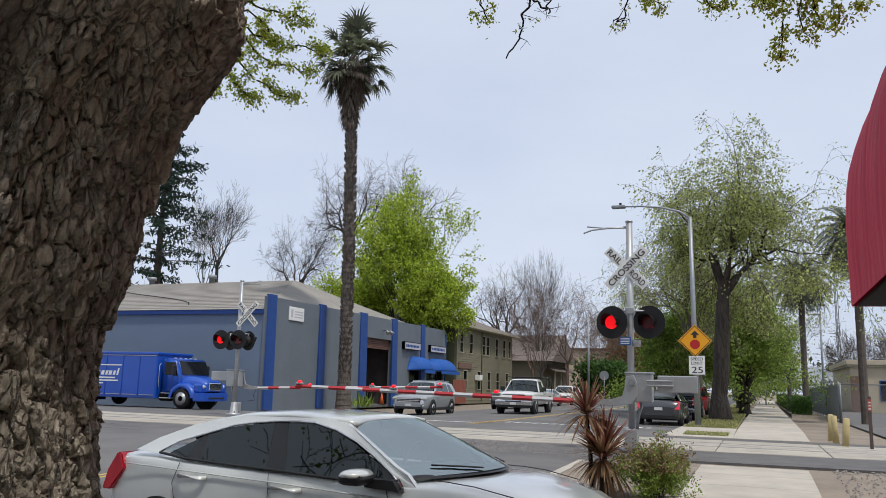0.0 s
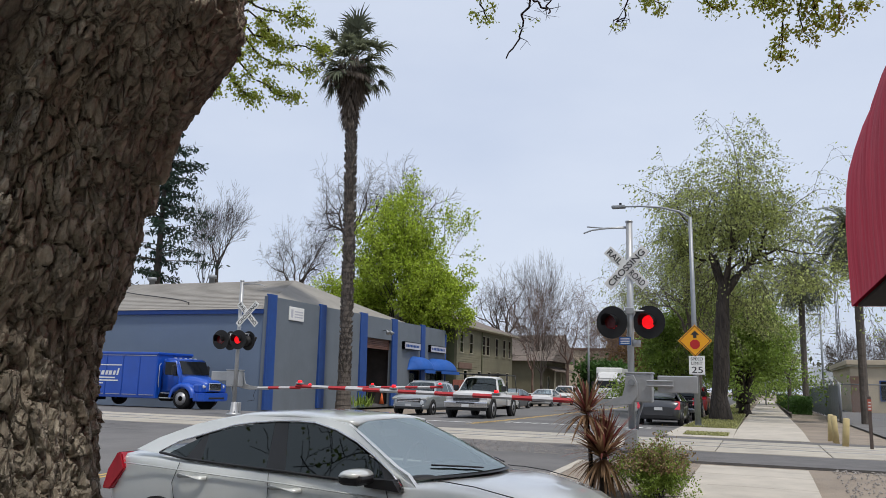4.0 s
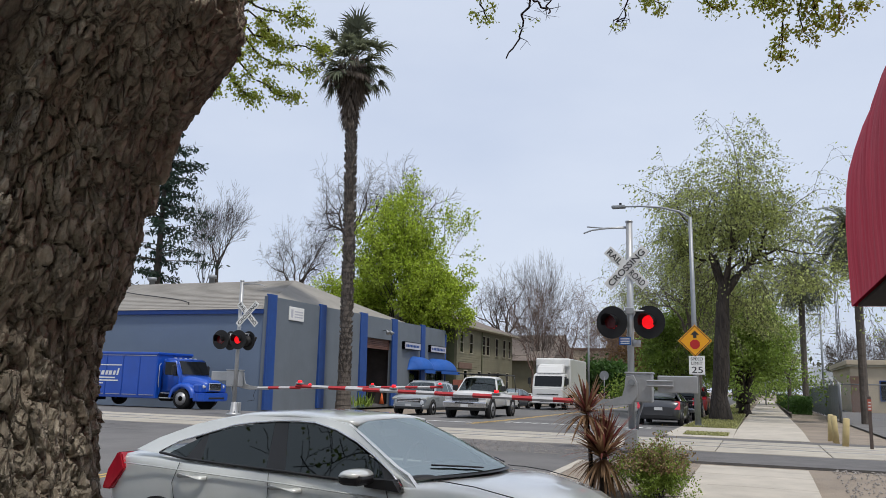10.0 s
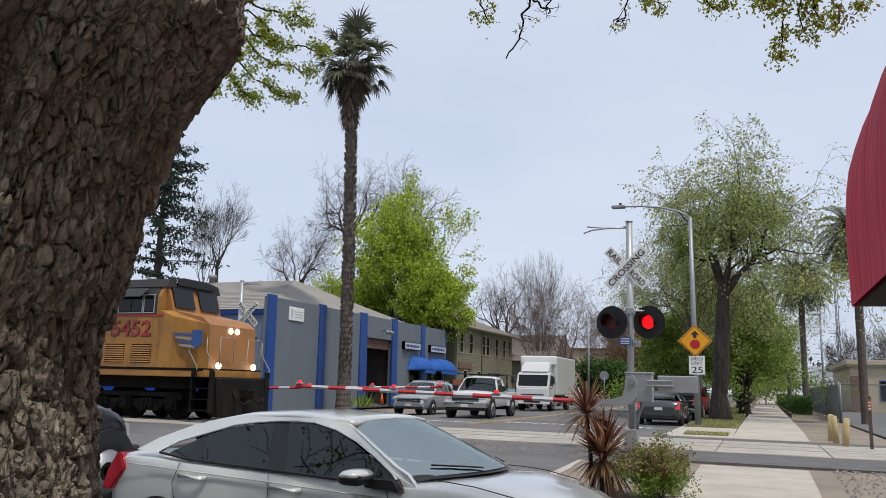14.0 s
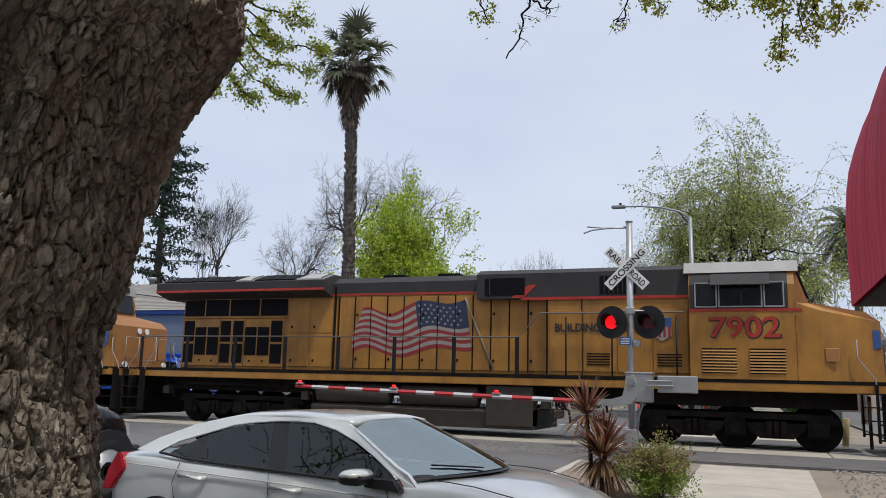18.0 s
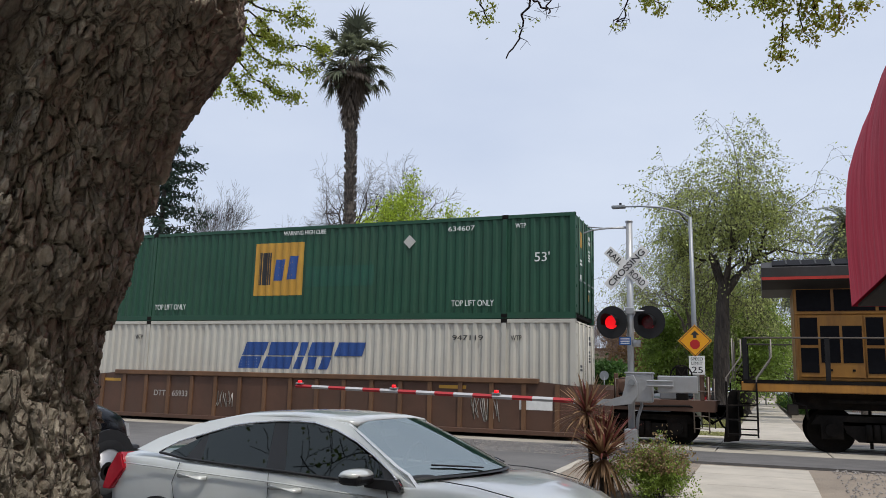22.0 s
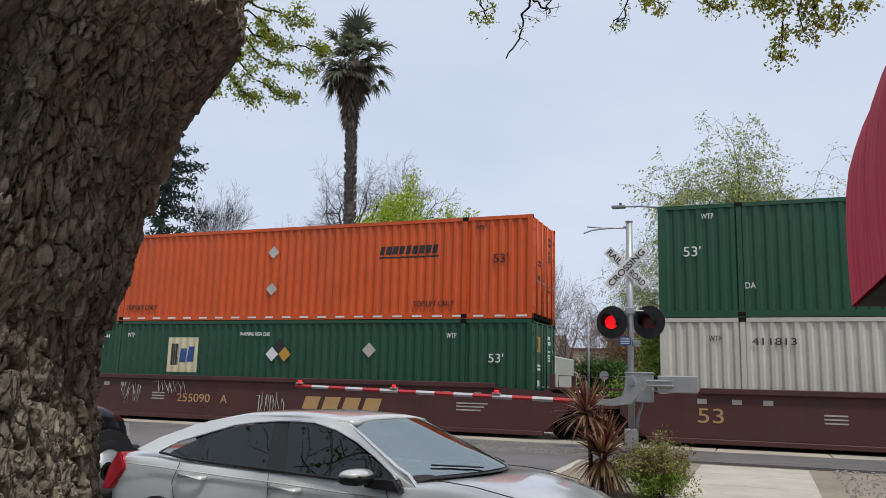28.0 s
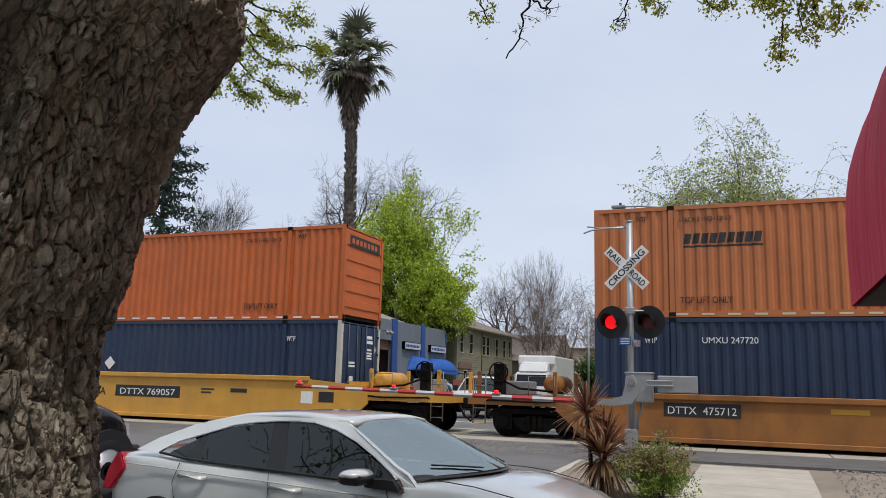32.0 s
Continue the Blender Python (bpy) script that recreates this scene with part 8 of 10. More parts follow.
    part("arm_cable", tube(bmn(), [(-0.6, -0.5, 1.02), (-0.5, -0.5, 0.75), (-0.62, -0.48, 0.6), (-0.3, -0.42, 0.55)], 0.01, 5), BLACK, b)
    return b


gate_signal(pose(-2.66, 18.3, 0.0), -7.65, 0.16, True, "silver crossing signal with crossbuck, red flashers and lowered gate")
FAR_SIGNAL = gate_signal(pose(-18.68, 25.9, -0.02, 0, 0, 180), -7.65, 0.22, False, "far crossing signal with red flashers and lowered gate")


def extra_flashers():
    """Second pair of lamps and blades on the far mast, turned to this side."""
    for x, ph in ((0.62, 0), (-0.18, 1)):
        flasher(FAR_SIGNAL, x, 0.30, 2.86, 0, ph, 180)
    m = pose(-0.42, 0.12, 3.86, 0, 0, 180)
    blade(FAR_SIGNAL, m @ pose(0, 0, 0, 0, -45, 0), "CROSSING", "")
    blade(FAR_SIGNAL, m @ pose(0, 0.012, 0, 0, 45, 0), "RAIL", "ROAD")


extra_flashers()


def lamp_post():
    b = thing("street_lamp", "grey steel street lamp with a long curved arm", "street lamp", "", pose(-2.2, 32.1, 0.05))
    part("pole", tube(bmn(), [(0, 0, 0), (-0.06, 0, 4), (-0.1, 0, 8.05)], [0.12, 0.095, 0.075], 14), STEEL, b)
    part("arm", tube(bmn(), [(-0.1, 0, 8.0), (-0.5, 0, 8.3), (-1.2, 0, 8.5), (-2.0, 0, 8.6), (-2.75, 0, 8.62)], [0.05, 0.045, 0.04, 0.035, 0.03], 8), STEEL, b)
    part("brace", tube(bmn(), [(-0.1, 0, 7.7), (-0.6, 0, 8.2)], 0.025, 6), STEEL, b)
    part("lamp_head", rbox(bmn(), -3.15, -2.6, -0.13, 0.13, 8.56, 8.68, 0.03), STEEL, b, "flat grey lamp head")
    part("sensor", disc(bmn(), (-2.8, 0, 8.68), (0, 0, 1), 0.05, 0.1, 10), BLACK, b)
    part("base_plate", rbox(bmn(), -0.2, 0.2, -0.2, 0.2, 0.0, 0.04, 0.01), STEEL, b)
    s = thing("warning_sign", "amber diamond sign with an arrow and a red octagon", "road sign", "", pose(-2.2, 31.94, 0.05))
    part("sign_plate", rbox(bmn(), -0.44, 0.44, -0.004, 0.004, -0.44, 0.44, 0.003, pose(-0.03, 0, 3.19, 0, 45, 0), seg=1), SIGN_Y, s)
    for k in range(4):
        m = pose(-0.03, -0.005, 3.19, 0, 45 + 90 * k, 0)
        part("border", box(bmn(), -0.41, 0.41, -0.002, 0.002, 0.385, 0.41, m), LETTER_K, s)
    part("octagon", prism(bmn(), [(-0.03 + 0.19 * math.sin(math.pi / 8 + k * math.pi / 4), 3.06 + 0.19 * math.cos(math.pi / 8 + k * math.pi / 4)) for k in range(8)], "y", -0.012, -0.005), SIGN_R, s)
    part("arrow", prism(bmn(), [(-0.09, 3.3), (0.03, 3.3), (0.03, 3.42), (0.13, 3.42), (-0.03, 3.58), (-0.19, 3.42), (-0.09, 3.42)], "y", -0.012, -0.005), LETTER_K, s)
    part("bracket", box(bmn(), -0.1, 0.05, 0.005, 0.1, 3.1, 3.2), STEEL, s)
    s = thing("speed_sign", "white speed limit sign with black figures", "road sign", "", pose(-2.2, 31.94, 0.05))
    part("sign_plate", rbox(bmn(), -0.29, 0.29, -0.004, 0.004, 1.92, 2.62, 0.004, pose(0.02, 0, 0), seg=1), SIGN_W, s)
    letters("lettering", "SPEED", 0.16, pose(-0.2, -0.006, 2.45), LETTER_K, s, 0.44)
    letters("lettering", "LIMIT", 0.16, pose(-0.18, -0.006, 2.29), LETTER_K, s, 0.40)
    letters("lettering", "25", 0.34, pose(-0.17, -0.006, 1.98), LETTER_K, s, 0.40)
    part("bracket", box(bmn(), -0.05, 0.05, 0.005, 0.1, 2.2, 2.3), STEEL, s)


lamp_post()
# ------------------------------------------------------------------ trees and plants
BARK = mat("rough_grey_bark", (0.42, 0.374, 0.30), 0.95, var=0.42, vs=22, bump=1.0, bs=75, stretch=(1, 1, 0.5), dirt=((0.20, 0.125, 0.075), 0.5, 4.5, (1, 1, 0.5)), dist=0.012, spec=0.2)
BARK_D = mat("dark_bark", (0.06, 0.048, 0.04), 0.95, var=0.35, vs=5, bump=0.6, bs=20, stretch=(1, 1, 0.25), dist=0.03)
TWIG = mat("grey_brown_twigs", (0.085, 0.068, 0.058), 0.9, var=0.3, vs=3, bump=0.2)
TWIG_P = mat("pale_grey_twigs", (0.15, 0.125, 0.105), 0.9, var=0.3, vs=3, bump=0.2)
TWIG_R = mat("reddish_twigs", (0.14, 0.09, 0.07), 0.9, var=0.3, vs=3, bump=0.2)


def plated(m, scale, stretch, depth, crack=0.16, furrow_shade=0.75, warp=0.22, tone=0.3):
    """Adds plates parted by furrows to a bark material, as relief, as shade painted into the furrows, and as a change
    of tone from plate to plate.
    """
    n, l = m.node_tree.nodes, m.node_tree.links
    b = n["Principled BSDF"]
    co, mp = n.new("ShaderNodeTexCoord"), n.new("ShaderNodeMapping")
    mp.inputs["Scale"].default_value = stretch
    l.new(co.outputs["Object"], mp.inputs["Vector"])
    nz, ad = n.new("ShaderNodeTexNoise"), n.new("ShaderNodeVectorMath")
    nz.inputs["Scale"].default_value, nz.inputs["Detail"].default_value = 5.0, 4.0
    ad.operation = "MULTIPLY_ADD"
    ad.inputs[1].default_value = (warp * 0.5, warp * 0.5, warp)
    l.new(mp.outputs["Vector"], nz.inputs["Vector"])
    l.new(nz.outputs["Color"], ad.inputs[0])
    l.new(mp.outputs["Vector"], ad.inputs[2])
    vo = n.new("ShaderNodeTexVoronoi")
    vo.feature = "DISTANCE_TO_EDGE"
    vo.inputs["Scale"].default_value = scale
    l.new(ad.outputs["Vector"], vo.inputs["Vector"])
    mr = n.new("ShaderNodeMapRange")
    mr.inputs["From Max"].default_value = crack
    l.new(vo.outputs["Distance"], mr.inputs["Value"])
    bp = n.new("ShaderNodeBump")
    bp.inputs["Strength"].default_value, bp.inputs["Distance"].default_value = 1.0, depth
    l.new(mr.outputs["Result"], bp.inputs["Height"])
    old = b.inputs["Normal"].links[0].from_socket
    l.new(old, bp.inputs["Normal"])
    l.new(bp.outputs["Normal"], b.inputs["Normal"])
    v2 = n.new("ShaderNodeTexVoronoi")
    v2.inputs["Scale"].default_value = scale
    l.new(ad.outputs["Vector"], v2.inputs["Vector"])
    m2 = n.new("ShaderNodeMapRange")
    m2.inputs["To Min"].default_value, m2.inputs["To Max"].default_value = 1 - tone, 1 + tone
    l.new(v2.outputs["Color"], m2.inputs["Value"])
    mx = n.new("ShaderNodeMix")
    mx.data_type, mx.blend_type = "RGBA", "MULTIPLY"
    mx.inputs["Factor"].default_value = 1.0
    l.new(b.inputs["Base Color"].links[0].from_socket, mx.inputs["A"])
    l.new(m2.outputs["Result"], mx.inputs["B"])
    # the crack mask darkens the base colour: shade painted into the furrows
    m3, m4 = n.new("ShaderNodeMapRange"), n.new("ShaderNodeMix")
    m3.inputs["To Min"].default_value, m3.inputs["To Max"].default_value = furrow_shade, 1.0
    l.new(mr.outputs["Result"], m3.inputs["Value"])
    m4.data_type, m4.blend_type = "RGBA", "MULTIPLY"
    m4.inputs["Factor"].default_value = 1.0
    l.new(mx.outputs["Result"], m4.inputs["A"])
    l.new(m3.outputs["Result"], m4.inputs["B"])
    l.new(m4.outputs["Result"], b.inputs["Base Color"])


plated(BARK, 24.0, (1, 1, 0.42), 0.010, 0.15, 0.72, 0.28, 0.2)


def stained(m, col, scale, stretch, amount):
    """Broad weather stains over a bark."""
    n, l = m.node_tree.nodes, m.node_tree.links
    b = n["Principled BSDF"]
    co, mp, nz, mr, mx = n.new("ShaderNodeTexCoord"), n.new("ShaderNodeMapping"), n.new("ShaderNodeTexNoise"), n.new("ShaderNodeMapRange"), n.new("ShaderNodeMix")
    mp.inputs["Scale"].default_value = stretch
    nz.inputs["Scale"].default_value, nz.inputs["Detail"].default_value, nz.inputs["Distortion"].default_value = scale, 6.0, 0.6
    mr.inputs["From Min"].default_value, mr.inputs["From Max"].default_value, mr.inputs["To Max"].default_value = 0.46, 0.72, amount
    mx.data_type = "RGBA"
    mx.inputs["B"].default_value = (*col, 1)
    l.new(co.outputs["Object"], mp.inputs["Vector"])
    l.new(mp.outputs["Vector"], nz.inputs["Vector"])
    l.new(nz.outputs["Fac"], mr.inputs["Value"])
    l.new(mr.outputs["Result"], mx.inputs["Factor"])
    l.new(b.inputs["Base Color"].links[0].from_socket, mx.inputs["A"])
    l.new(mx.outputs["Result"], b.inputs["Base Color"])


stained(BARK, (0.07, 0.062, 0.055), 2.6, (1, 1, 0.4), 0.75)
plated(BARK_D, 7.0, (1, 1, 0.2), 0.03)


def leaf_mat(name, col, isle=0.35):
    m = mat(name, col, 0.6, var=0.25, vs=0.6, bump=0.0, isle=isle)
    n, l = m.node_tree.nodes, m.node_tree.links
    b, o = n["Principled BSDF"], n["Material Output"]
    tr, mx = n.new("ShaderNodeBsdfTranslucent"), n.new("ShaderNodeMixShader")
    src = b.inputs["Base Color"].links[0].from_socket
    l.new(src, tr.inputs["Color"])
    mx.inputs["Fac"].default_value = 0.42
    l.new(b.outputs["BSDF"], mx.inputs[1])
    l.new(tr.outputs["BSDF"], mx.inputs[2])
    l.new(mx.outputs["Shader"], o.inputs["Surface"])
    return m


LEAF_LIME = leaf_mat("lime_green_leaves", (0.36, 0.46, 0.045))
LEAF_SPRING = leaf_mat("pale_spring_leaves", (0.38, 0.43, 0.14))
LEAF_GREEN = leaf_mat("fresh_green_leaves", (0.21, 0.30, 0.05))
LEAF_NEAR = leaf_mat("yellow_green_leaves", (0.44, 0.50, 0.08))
LEAF_RUST = leaf_mat("rusty_brown_leaves", (0.22, 0.13, 0.05))
LEAF_HEDGE = leaf_mat("hedge_leaves", (0.06, 0.13, 0.025))
NEEDLE = leaf_mat("dark_conifer_needles", (0.020, 0.042, 0.026))
PALM_G = leaf_mat("palm_fronds", (0.125, 0.14, 0.085))
PALM_D = leaf_mat("dead_palm_skirt", (0.19, 0.15, 0.118))
PALM_BARK = mat("palm_trunk_bark", (0.105, 0.088, 0.075), 0.95, var=0.3, vs=4, bump=0.7, bs=12, dist=0.05)


class Soup:
    """Vertices and faces gathered fast, made into one mesh."""
    def __init__(self):
        self.v, self.f = [], []

    def stick(self, p, q, r0, r1, n=4):
        d = (q - p)
        if d.length < 1e-5:
            return
        d.normalize()
        a = d.cross(Vector((0.3, 0.9, 0.2) if abs(d.y) < 0.9 else (1, 0, 0))).normalized()
        c = d.cross(a)
        b = len(self.v)
        for pt, r in ((p, r0), (q, r1)):
            for k in range(n):
                t = 6.28318 * k / n
                self.v.append(tuple(pt + r * (math.cos(t) * a + math.sin(t) * c)))
        for k in range(n):
            self.f.append((b + k, b + (k + 1) % n, b + n + (k + 1) % n, b + n + k))

    def leaf(self, p, size, rnd, droop=0.0, aspect=0.55):
        d = Vector((rnd.gauss(0, 1), rnd.gauss(0, 1), rnd.gauss(0, 1) - droop)).normalized()
        a = d.cross(Vector((rnd.gauss(0, 1), rnd.gauss(0, 1), rnd.gauss(0, 1)))).normalized() * size * aspect * 0.5
        b = len(self.v)
        d = d * size
        self.v += [tuple(p), tuple(p + d * 0.5 + a), tuple(p + d), tuple(p + d * 0.5 - a)]
        self.f.append((b, b + 1, b + 2, b + 3))

    def ob(self, name, material, parent=None, label="", smooth=False):
        me = bpy.data.meshes.new(name)
        me.from_pydata(self.v, [], self.f)
        if smooth:
            me.shade_smooth()
        me.materials.append(material)
        o = new(name, me)
        o.parent = parent
        return tagged(o, label)


def grow(rnd, wood, tips, p, d, length, r, level, spread, up, kids=3, bend=0.25, taper=0.62, thin=0.008, weep=0.0):
    """A limb that winds, sends out side limbs by turns and ends in a fork, until it is a twig."""
    n = 5 if level > 1 else 4
    q, rad = p.copy(), r
    around = rnd.uniform(0, 6.283)
    for i in range(n):
        sag = weep * (1.0 if level < 2 else 0.25 if level == 2 else 0.0)
        d = (d + Vector((rnd.gauss(0, bend), rnd.gauss(0, bend), rnd.gauss(0, bend) + up - sag)) * 0.42).normalized()
        e = q + d * (length / n)
        r2 = max(thin, r * (1 - (1 - taper) * (i + 1) / n))
        wood.stick(q, e, rad, r2, 7 if r > 0.1 else (5 if r > 0.04 else 3))
        if level > 0 and i >= 1 and rnd.random() < 0.5:
            around += 2.4 + rnd.gauss(0, 0.4)
            a = d.cross(Vector((0.2, 0.5, 0.84))).normalized()
            c = d.cross(a)
            tilt = math.radians(rnd.uniform(32, 62)) * spread / 0.6
            side = d * math.cos(tilt) + (a * math.cos(around) + c * math.sin(around)) * math.sin(tilt)
            grow(rnd, wood, tips, e, side.normalized(), length * rnd.uniform(0.48, 0.78) * (1.1 - 0.3 * i / n), max(thin, r2 * 0.58), level - 1, spread, up, kids, bend, taper, thin, weep)
        q, rad = e, r2
        if level == 0:
            tips.append((e, d))
    if level > 0:
        turn = rnd.uniform(0, 6.283)
        a = d.cross(Vector((0.3, 0.4, 0.86))).normalized()
        c = d.cross(a)
        for k in range(kids):
            tilt = math.radians(rnd.uniform(16, 42)) * spread / 0.6
            w = turn + 6.283 * k / kids + rnd.gauss(0, 0.3)
            side = d * math.cos(tilt) + (a * math.cos(w) + c * math.sin(w)) * math.sin(tilt)
            grow(rnd, wood, tips, q, side.normalized(), length * rnd.uniform(0.62, 0.85), max(thin, rad * 0.74), level - 1, spread, up, kids, bend, taper, thin, weep)


def tree(name, label, at, height, trunk_r, seed, leaf=None, leaf_size=0.2, per_tip=4, levels=4, spread=0.55, up=0.18, fork=0.35, lean=(0, 0), bark=TWIG, scatter=0.35, kids=2, limbs=4, thin=0.012, category="tree", squash=1.0, group="", limit=None, width=None, weep=0.0, bend=0.3, bole=None):
    rnd = random.Random(seed)
    b = thing(name, label, category, group, pose(*at))
    wood, stem, tips = Soup(), Soup(), []
    h0 = height * fork
    p, r = Vector((0, 0, -0.15)), trunk_r
    for i in range(6):
        t = (i + 1) / 6
        q = Vector((lean[0] * t * t + rnd.gauss(0, 0.03) * height * 0.1, lean[1] * t * t + rnd.gauss(0, 0.03) * height * 0.1, h0 * t))
        r2 = trunk_r * (1 - 0.35 * t) if i else trunk_r * 0.82
        stem.stick(p, q + (q - p) * 0.06, r if i else trunk_r * 1.35, r2, 12)
        p, r = q, r2
    for k in range(limbs):
        a = 6.283 * (k + rnd.random() * 0.5) / limbs
        d = Vector((math.cos(a) * spread * squash, math.sin(a) * spread, 0.9)).normalized()
        grow(rnd, wood, tips, p - Vector((0, 0, h0 * 0.12 * rnd.random())), d, (height - h0) * rnd.uniform(0.36, 0.46), r * 0.62, levels - 1, spread, up, kids, bend, 0.6, thin, weep)
    k = (height - h0) / max(0.1, max(t[0].z for t in tips) - h0)
    if limit:
        k = min(k, limit)
    far = sorted(math.hypot(t[0].x - p.x, t[0].y - p.y) for t in tips)[int(len(tips) * 0.94)]
    m = min(1.5 * k, max(0.42 * k, (width or far) / far))

    def fit(x, y, z):
        f = smooth01((z - h0 * 0.8) / (0.25 * (height - h0)))
        g = 1 + (m - 1) * f
        return (p.x * f + x * (1 - f) + (x - p.x) * g * f, p.y * f + y * (1 - f) + (y - p.y) * g * f, z if z < h0 else h0 + (z - h0) * k)
    wood.v = [fit(*v) for v in wood.v]
    stem.v = [fit(*v) for v in stem.v]
    tips = [(Vector(fit(*t)), d) for t, d in tips]
    stem.ob("trunk", bole or bark, b, "rough tapering trunk", smooth=True)
    wood.ob("limb", bark, b, "forking limbs and twigs", smooth=True)
    if leaf:
        lv = Soup()
        for t, d in tips:
            for j in range(per_tip):
                lv.leaf(t + Vector((rnd.gauss(0, scatter), rnd.gauss(0, scatter), rnd.gauss(0, scatter * 0.8))), leaf_size * rnd.uniform(0.6, 1.3), rnd, 0.3)
        lv.ob("crown", leaf, b)
    return b


def big_trunk():
    """The rough old street tree beside the camera: plated bark, a limb leaning over the street."""
    b = thing("old_street_tree", "massive old tree with deeply plated grey-brown bark", "tree")
    axis = [(-0.35, -2.56, 0.66), (0.3, -2.56, 0.61), (0.94, -2.56, 0.60), (1.3, -2.60, 0.60), (1.5, -2.585, 0.60), (1.7, -2.50, 0.60), (1.95, -2.44, 0.60), (2.15, -2.35, 0.60), (2.3, -2.245, 0.60), (2.45, -2.11, 0.61), (2.6, -2.085, 0.60), (2.8, -2.09, 0.58), (3.3, -2.0, 0.55), (4.2, -1.7, 0.5)]
    na, nz = 400, 560
    co, fc = [], []
    zs = [-0.35 + 3.55 * j / (nz - 40) if j <= nz - 40 else 3.2 + (j - nz + 40) / 40 for j in range(nz + 1)]
    turn = [math.radians(-35 + (-105 + 210 * i / 330 if i < 330 else 105 + 150 * (i - 330) / 70)) for i in range(na)]
    for z in zs:
        cx, r = lerp(axis, z)
        for i in range(na):
            a = turn[i]
            ux, uy = math.cos(a), math.sin(a)
            s = a * 0.6
            wob = noise.noise(Vector((ux * 1.4, uy * 1.4, z * 0.9))) * 0.05
            warp = noise.noise(Vector((ux * 5, uy * 5, z * 4.0))) + 0.5 * noise.noise(Vector((ux * 14, uy * 14, z * 11.0)))
            pv = Vector((ux * 0.6 * 19.0 + 0.5 * warp, uy * 0.6 * 19.0 - 0.45 * warp, z * 8.5 + 0.9 * warp))
            dist, pts = noise.voronoi(pv)
            worn = smooth01(0.95 + 1.5 * noise.noise(Vector((ux * 3.1, uy * 3.1, z * 1.7 + 5))))
            edge = 1 - worn * (1 - smooth01((dist[1] - dist[0]) / 0.11))
            lift = noise.cell(pts[0] * 7.31)
            lean = (pts[0].z - pv.z)
            d2, p2 = noise.voronoi(Vector((ux * 0.6 * 42 + warp, uy * 0.6 * 42, z * 22 + 1.5 * warp)))
            fine = smooth01((d2[1] - d2[0]) / 0.10)
            rough = noise.fractal(Vector((ux * 24, uy * 24, z * 20)), 0.9, 2.0, 5)
            ridge = noise.noise(Vector((ux * 4.0, uy * 4.0, z * 0.7))) + 0.5 * noise.noise(Vector((ux * 9.0, uy * 9.0, z * 1.6)))
            rr = r + wob + edge * (0.034 + worn * (0.016 * lift + 0.016 * lean)) + 0.004 * fine + 0.005 * noise.cell(p2[0] * 5.1) + 0.012 * rough + 0.030 * ridge - 0.042
            co.append((cx + rr * ux, 1.78 + rr * uy, z))
    for j in range(nz):
        for i in range(na):
            k = j * na + i
            n2 = j * na + (i + 1) % na
            fc.append((k, n2, n2 + na, k + na))
    me = bpy.data.meshes.new("trunk")
    me.from_pydata(co, [], fc)
    me.shade_smooth()
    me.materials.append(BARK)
    t = new("trunk", me)
    t.parent = b
    # crown over the street: limbs with drooping leafy twigs
    rnd = random.Random(21)
    wood, tips = Soup(), []
    limbs = [((-2.0, 1.8, 3.9), (-4.2, 4.6, 4.9)), ((-1.8, 1.9, 4.0), (-1.0, 4.6, 5.4)), ((-1.8, 1.8, 4.0), (0.9, 4.6, 5.2)), ((-2.0, 1.6, 4.0), (-4.8, -1.0, 6.0)), ((-1.9, 1.6, 4.1), (0.5, -1.5, 6.4)), ((-2.1, 1.8, 4.0), (-5.5, 2.0, 6.2))]
    for p, q in limbs:
        p, q = Vector(p), Vector(q)
        for i in range(5):
            m0, m1 = p.lerp(q, i / 5), p.lerp(q, (i + 1) / 5)
            wood.stick(m0 + Vector((0, 0, 0.3 * math.sin(i / 5 * 3.14))), m1 + Vector((0, 0, 0.3 * math.sin((i + 1) / 5 * 3.14))), 0.2 - 0.03 * i, 0.17 - 0.03 * i, 8)
    over, otips = Soup(), []
    for q in ((-4.8, -1.0, 6.0), (0.5, -1.5, 6.4), (-5.5, 2.0, 6.2), (-1.0, 4.6, 5.9)):
        for k in range(3):
            grow(rnd, over, tips, Vector(q), Vector((rnd.gauss(0, 0.8), rnd.gauss(0, 0.8) - 0.2, 0.7)).normalized(), 1.5, 0.05, 2, 0.7, 0.05, 2, 0.3, 0.6, 0.006)
    # boughs held above the view, added for reflections in the car windows
    for k in range(12):
        a = 6.283 * k / 12 + rnd.uniform(-0.2, 0.2)
        grow(rnd, over, otips, Vector((-1.9 + 1.6 * math.cos(a), 2.2 + 1.6 * math.sin(a), 5.6)), Vector((math.cos(a), math.sin(a), 0.55)).normalized(), 2.3, 0.11, 3, 0.8, 0.06, 3, 0.4, 0.55, 0.011)

    def above_view(f):
        q = sum((Vector(over.v[i]) for i in f), Vector()) / len(f)
        return q.z - 1.353 > 0.66 * math.hypot(q.x, q.y) or -q.x > 1.8 * max(q.y, 0.01) or q.y < -0.5
    over.f = [f for f in over.f if above_view(f)]
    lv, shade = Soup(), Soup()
    # unseen leaves on those boughs, added to keep sun off the trunk
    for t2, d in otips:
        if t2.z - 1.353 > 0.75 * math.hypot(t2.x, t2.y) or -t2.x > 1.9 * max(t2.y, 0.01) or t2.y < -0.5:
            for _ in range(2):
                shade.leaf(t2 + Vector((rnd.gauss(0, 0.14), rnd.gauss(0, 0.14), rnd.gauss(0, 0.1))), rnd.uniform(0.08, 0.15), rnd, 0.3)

    def tuft(c, size, count):
        for _ in range(count):
            o = Vector((rnd.gauss(0, 1), rnd.gauss(0, 1), rnd.gauss(0, 0.75))) * size
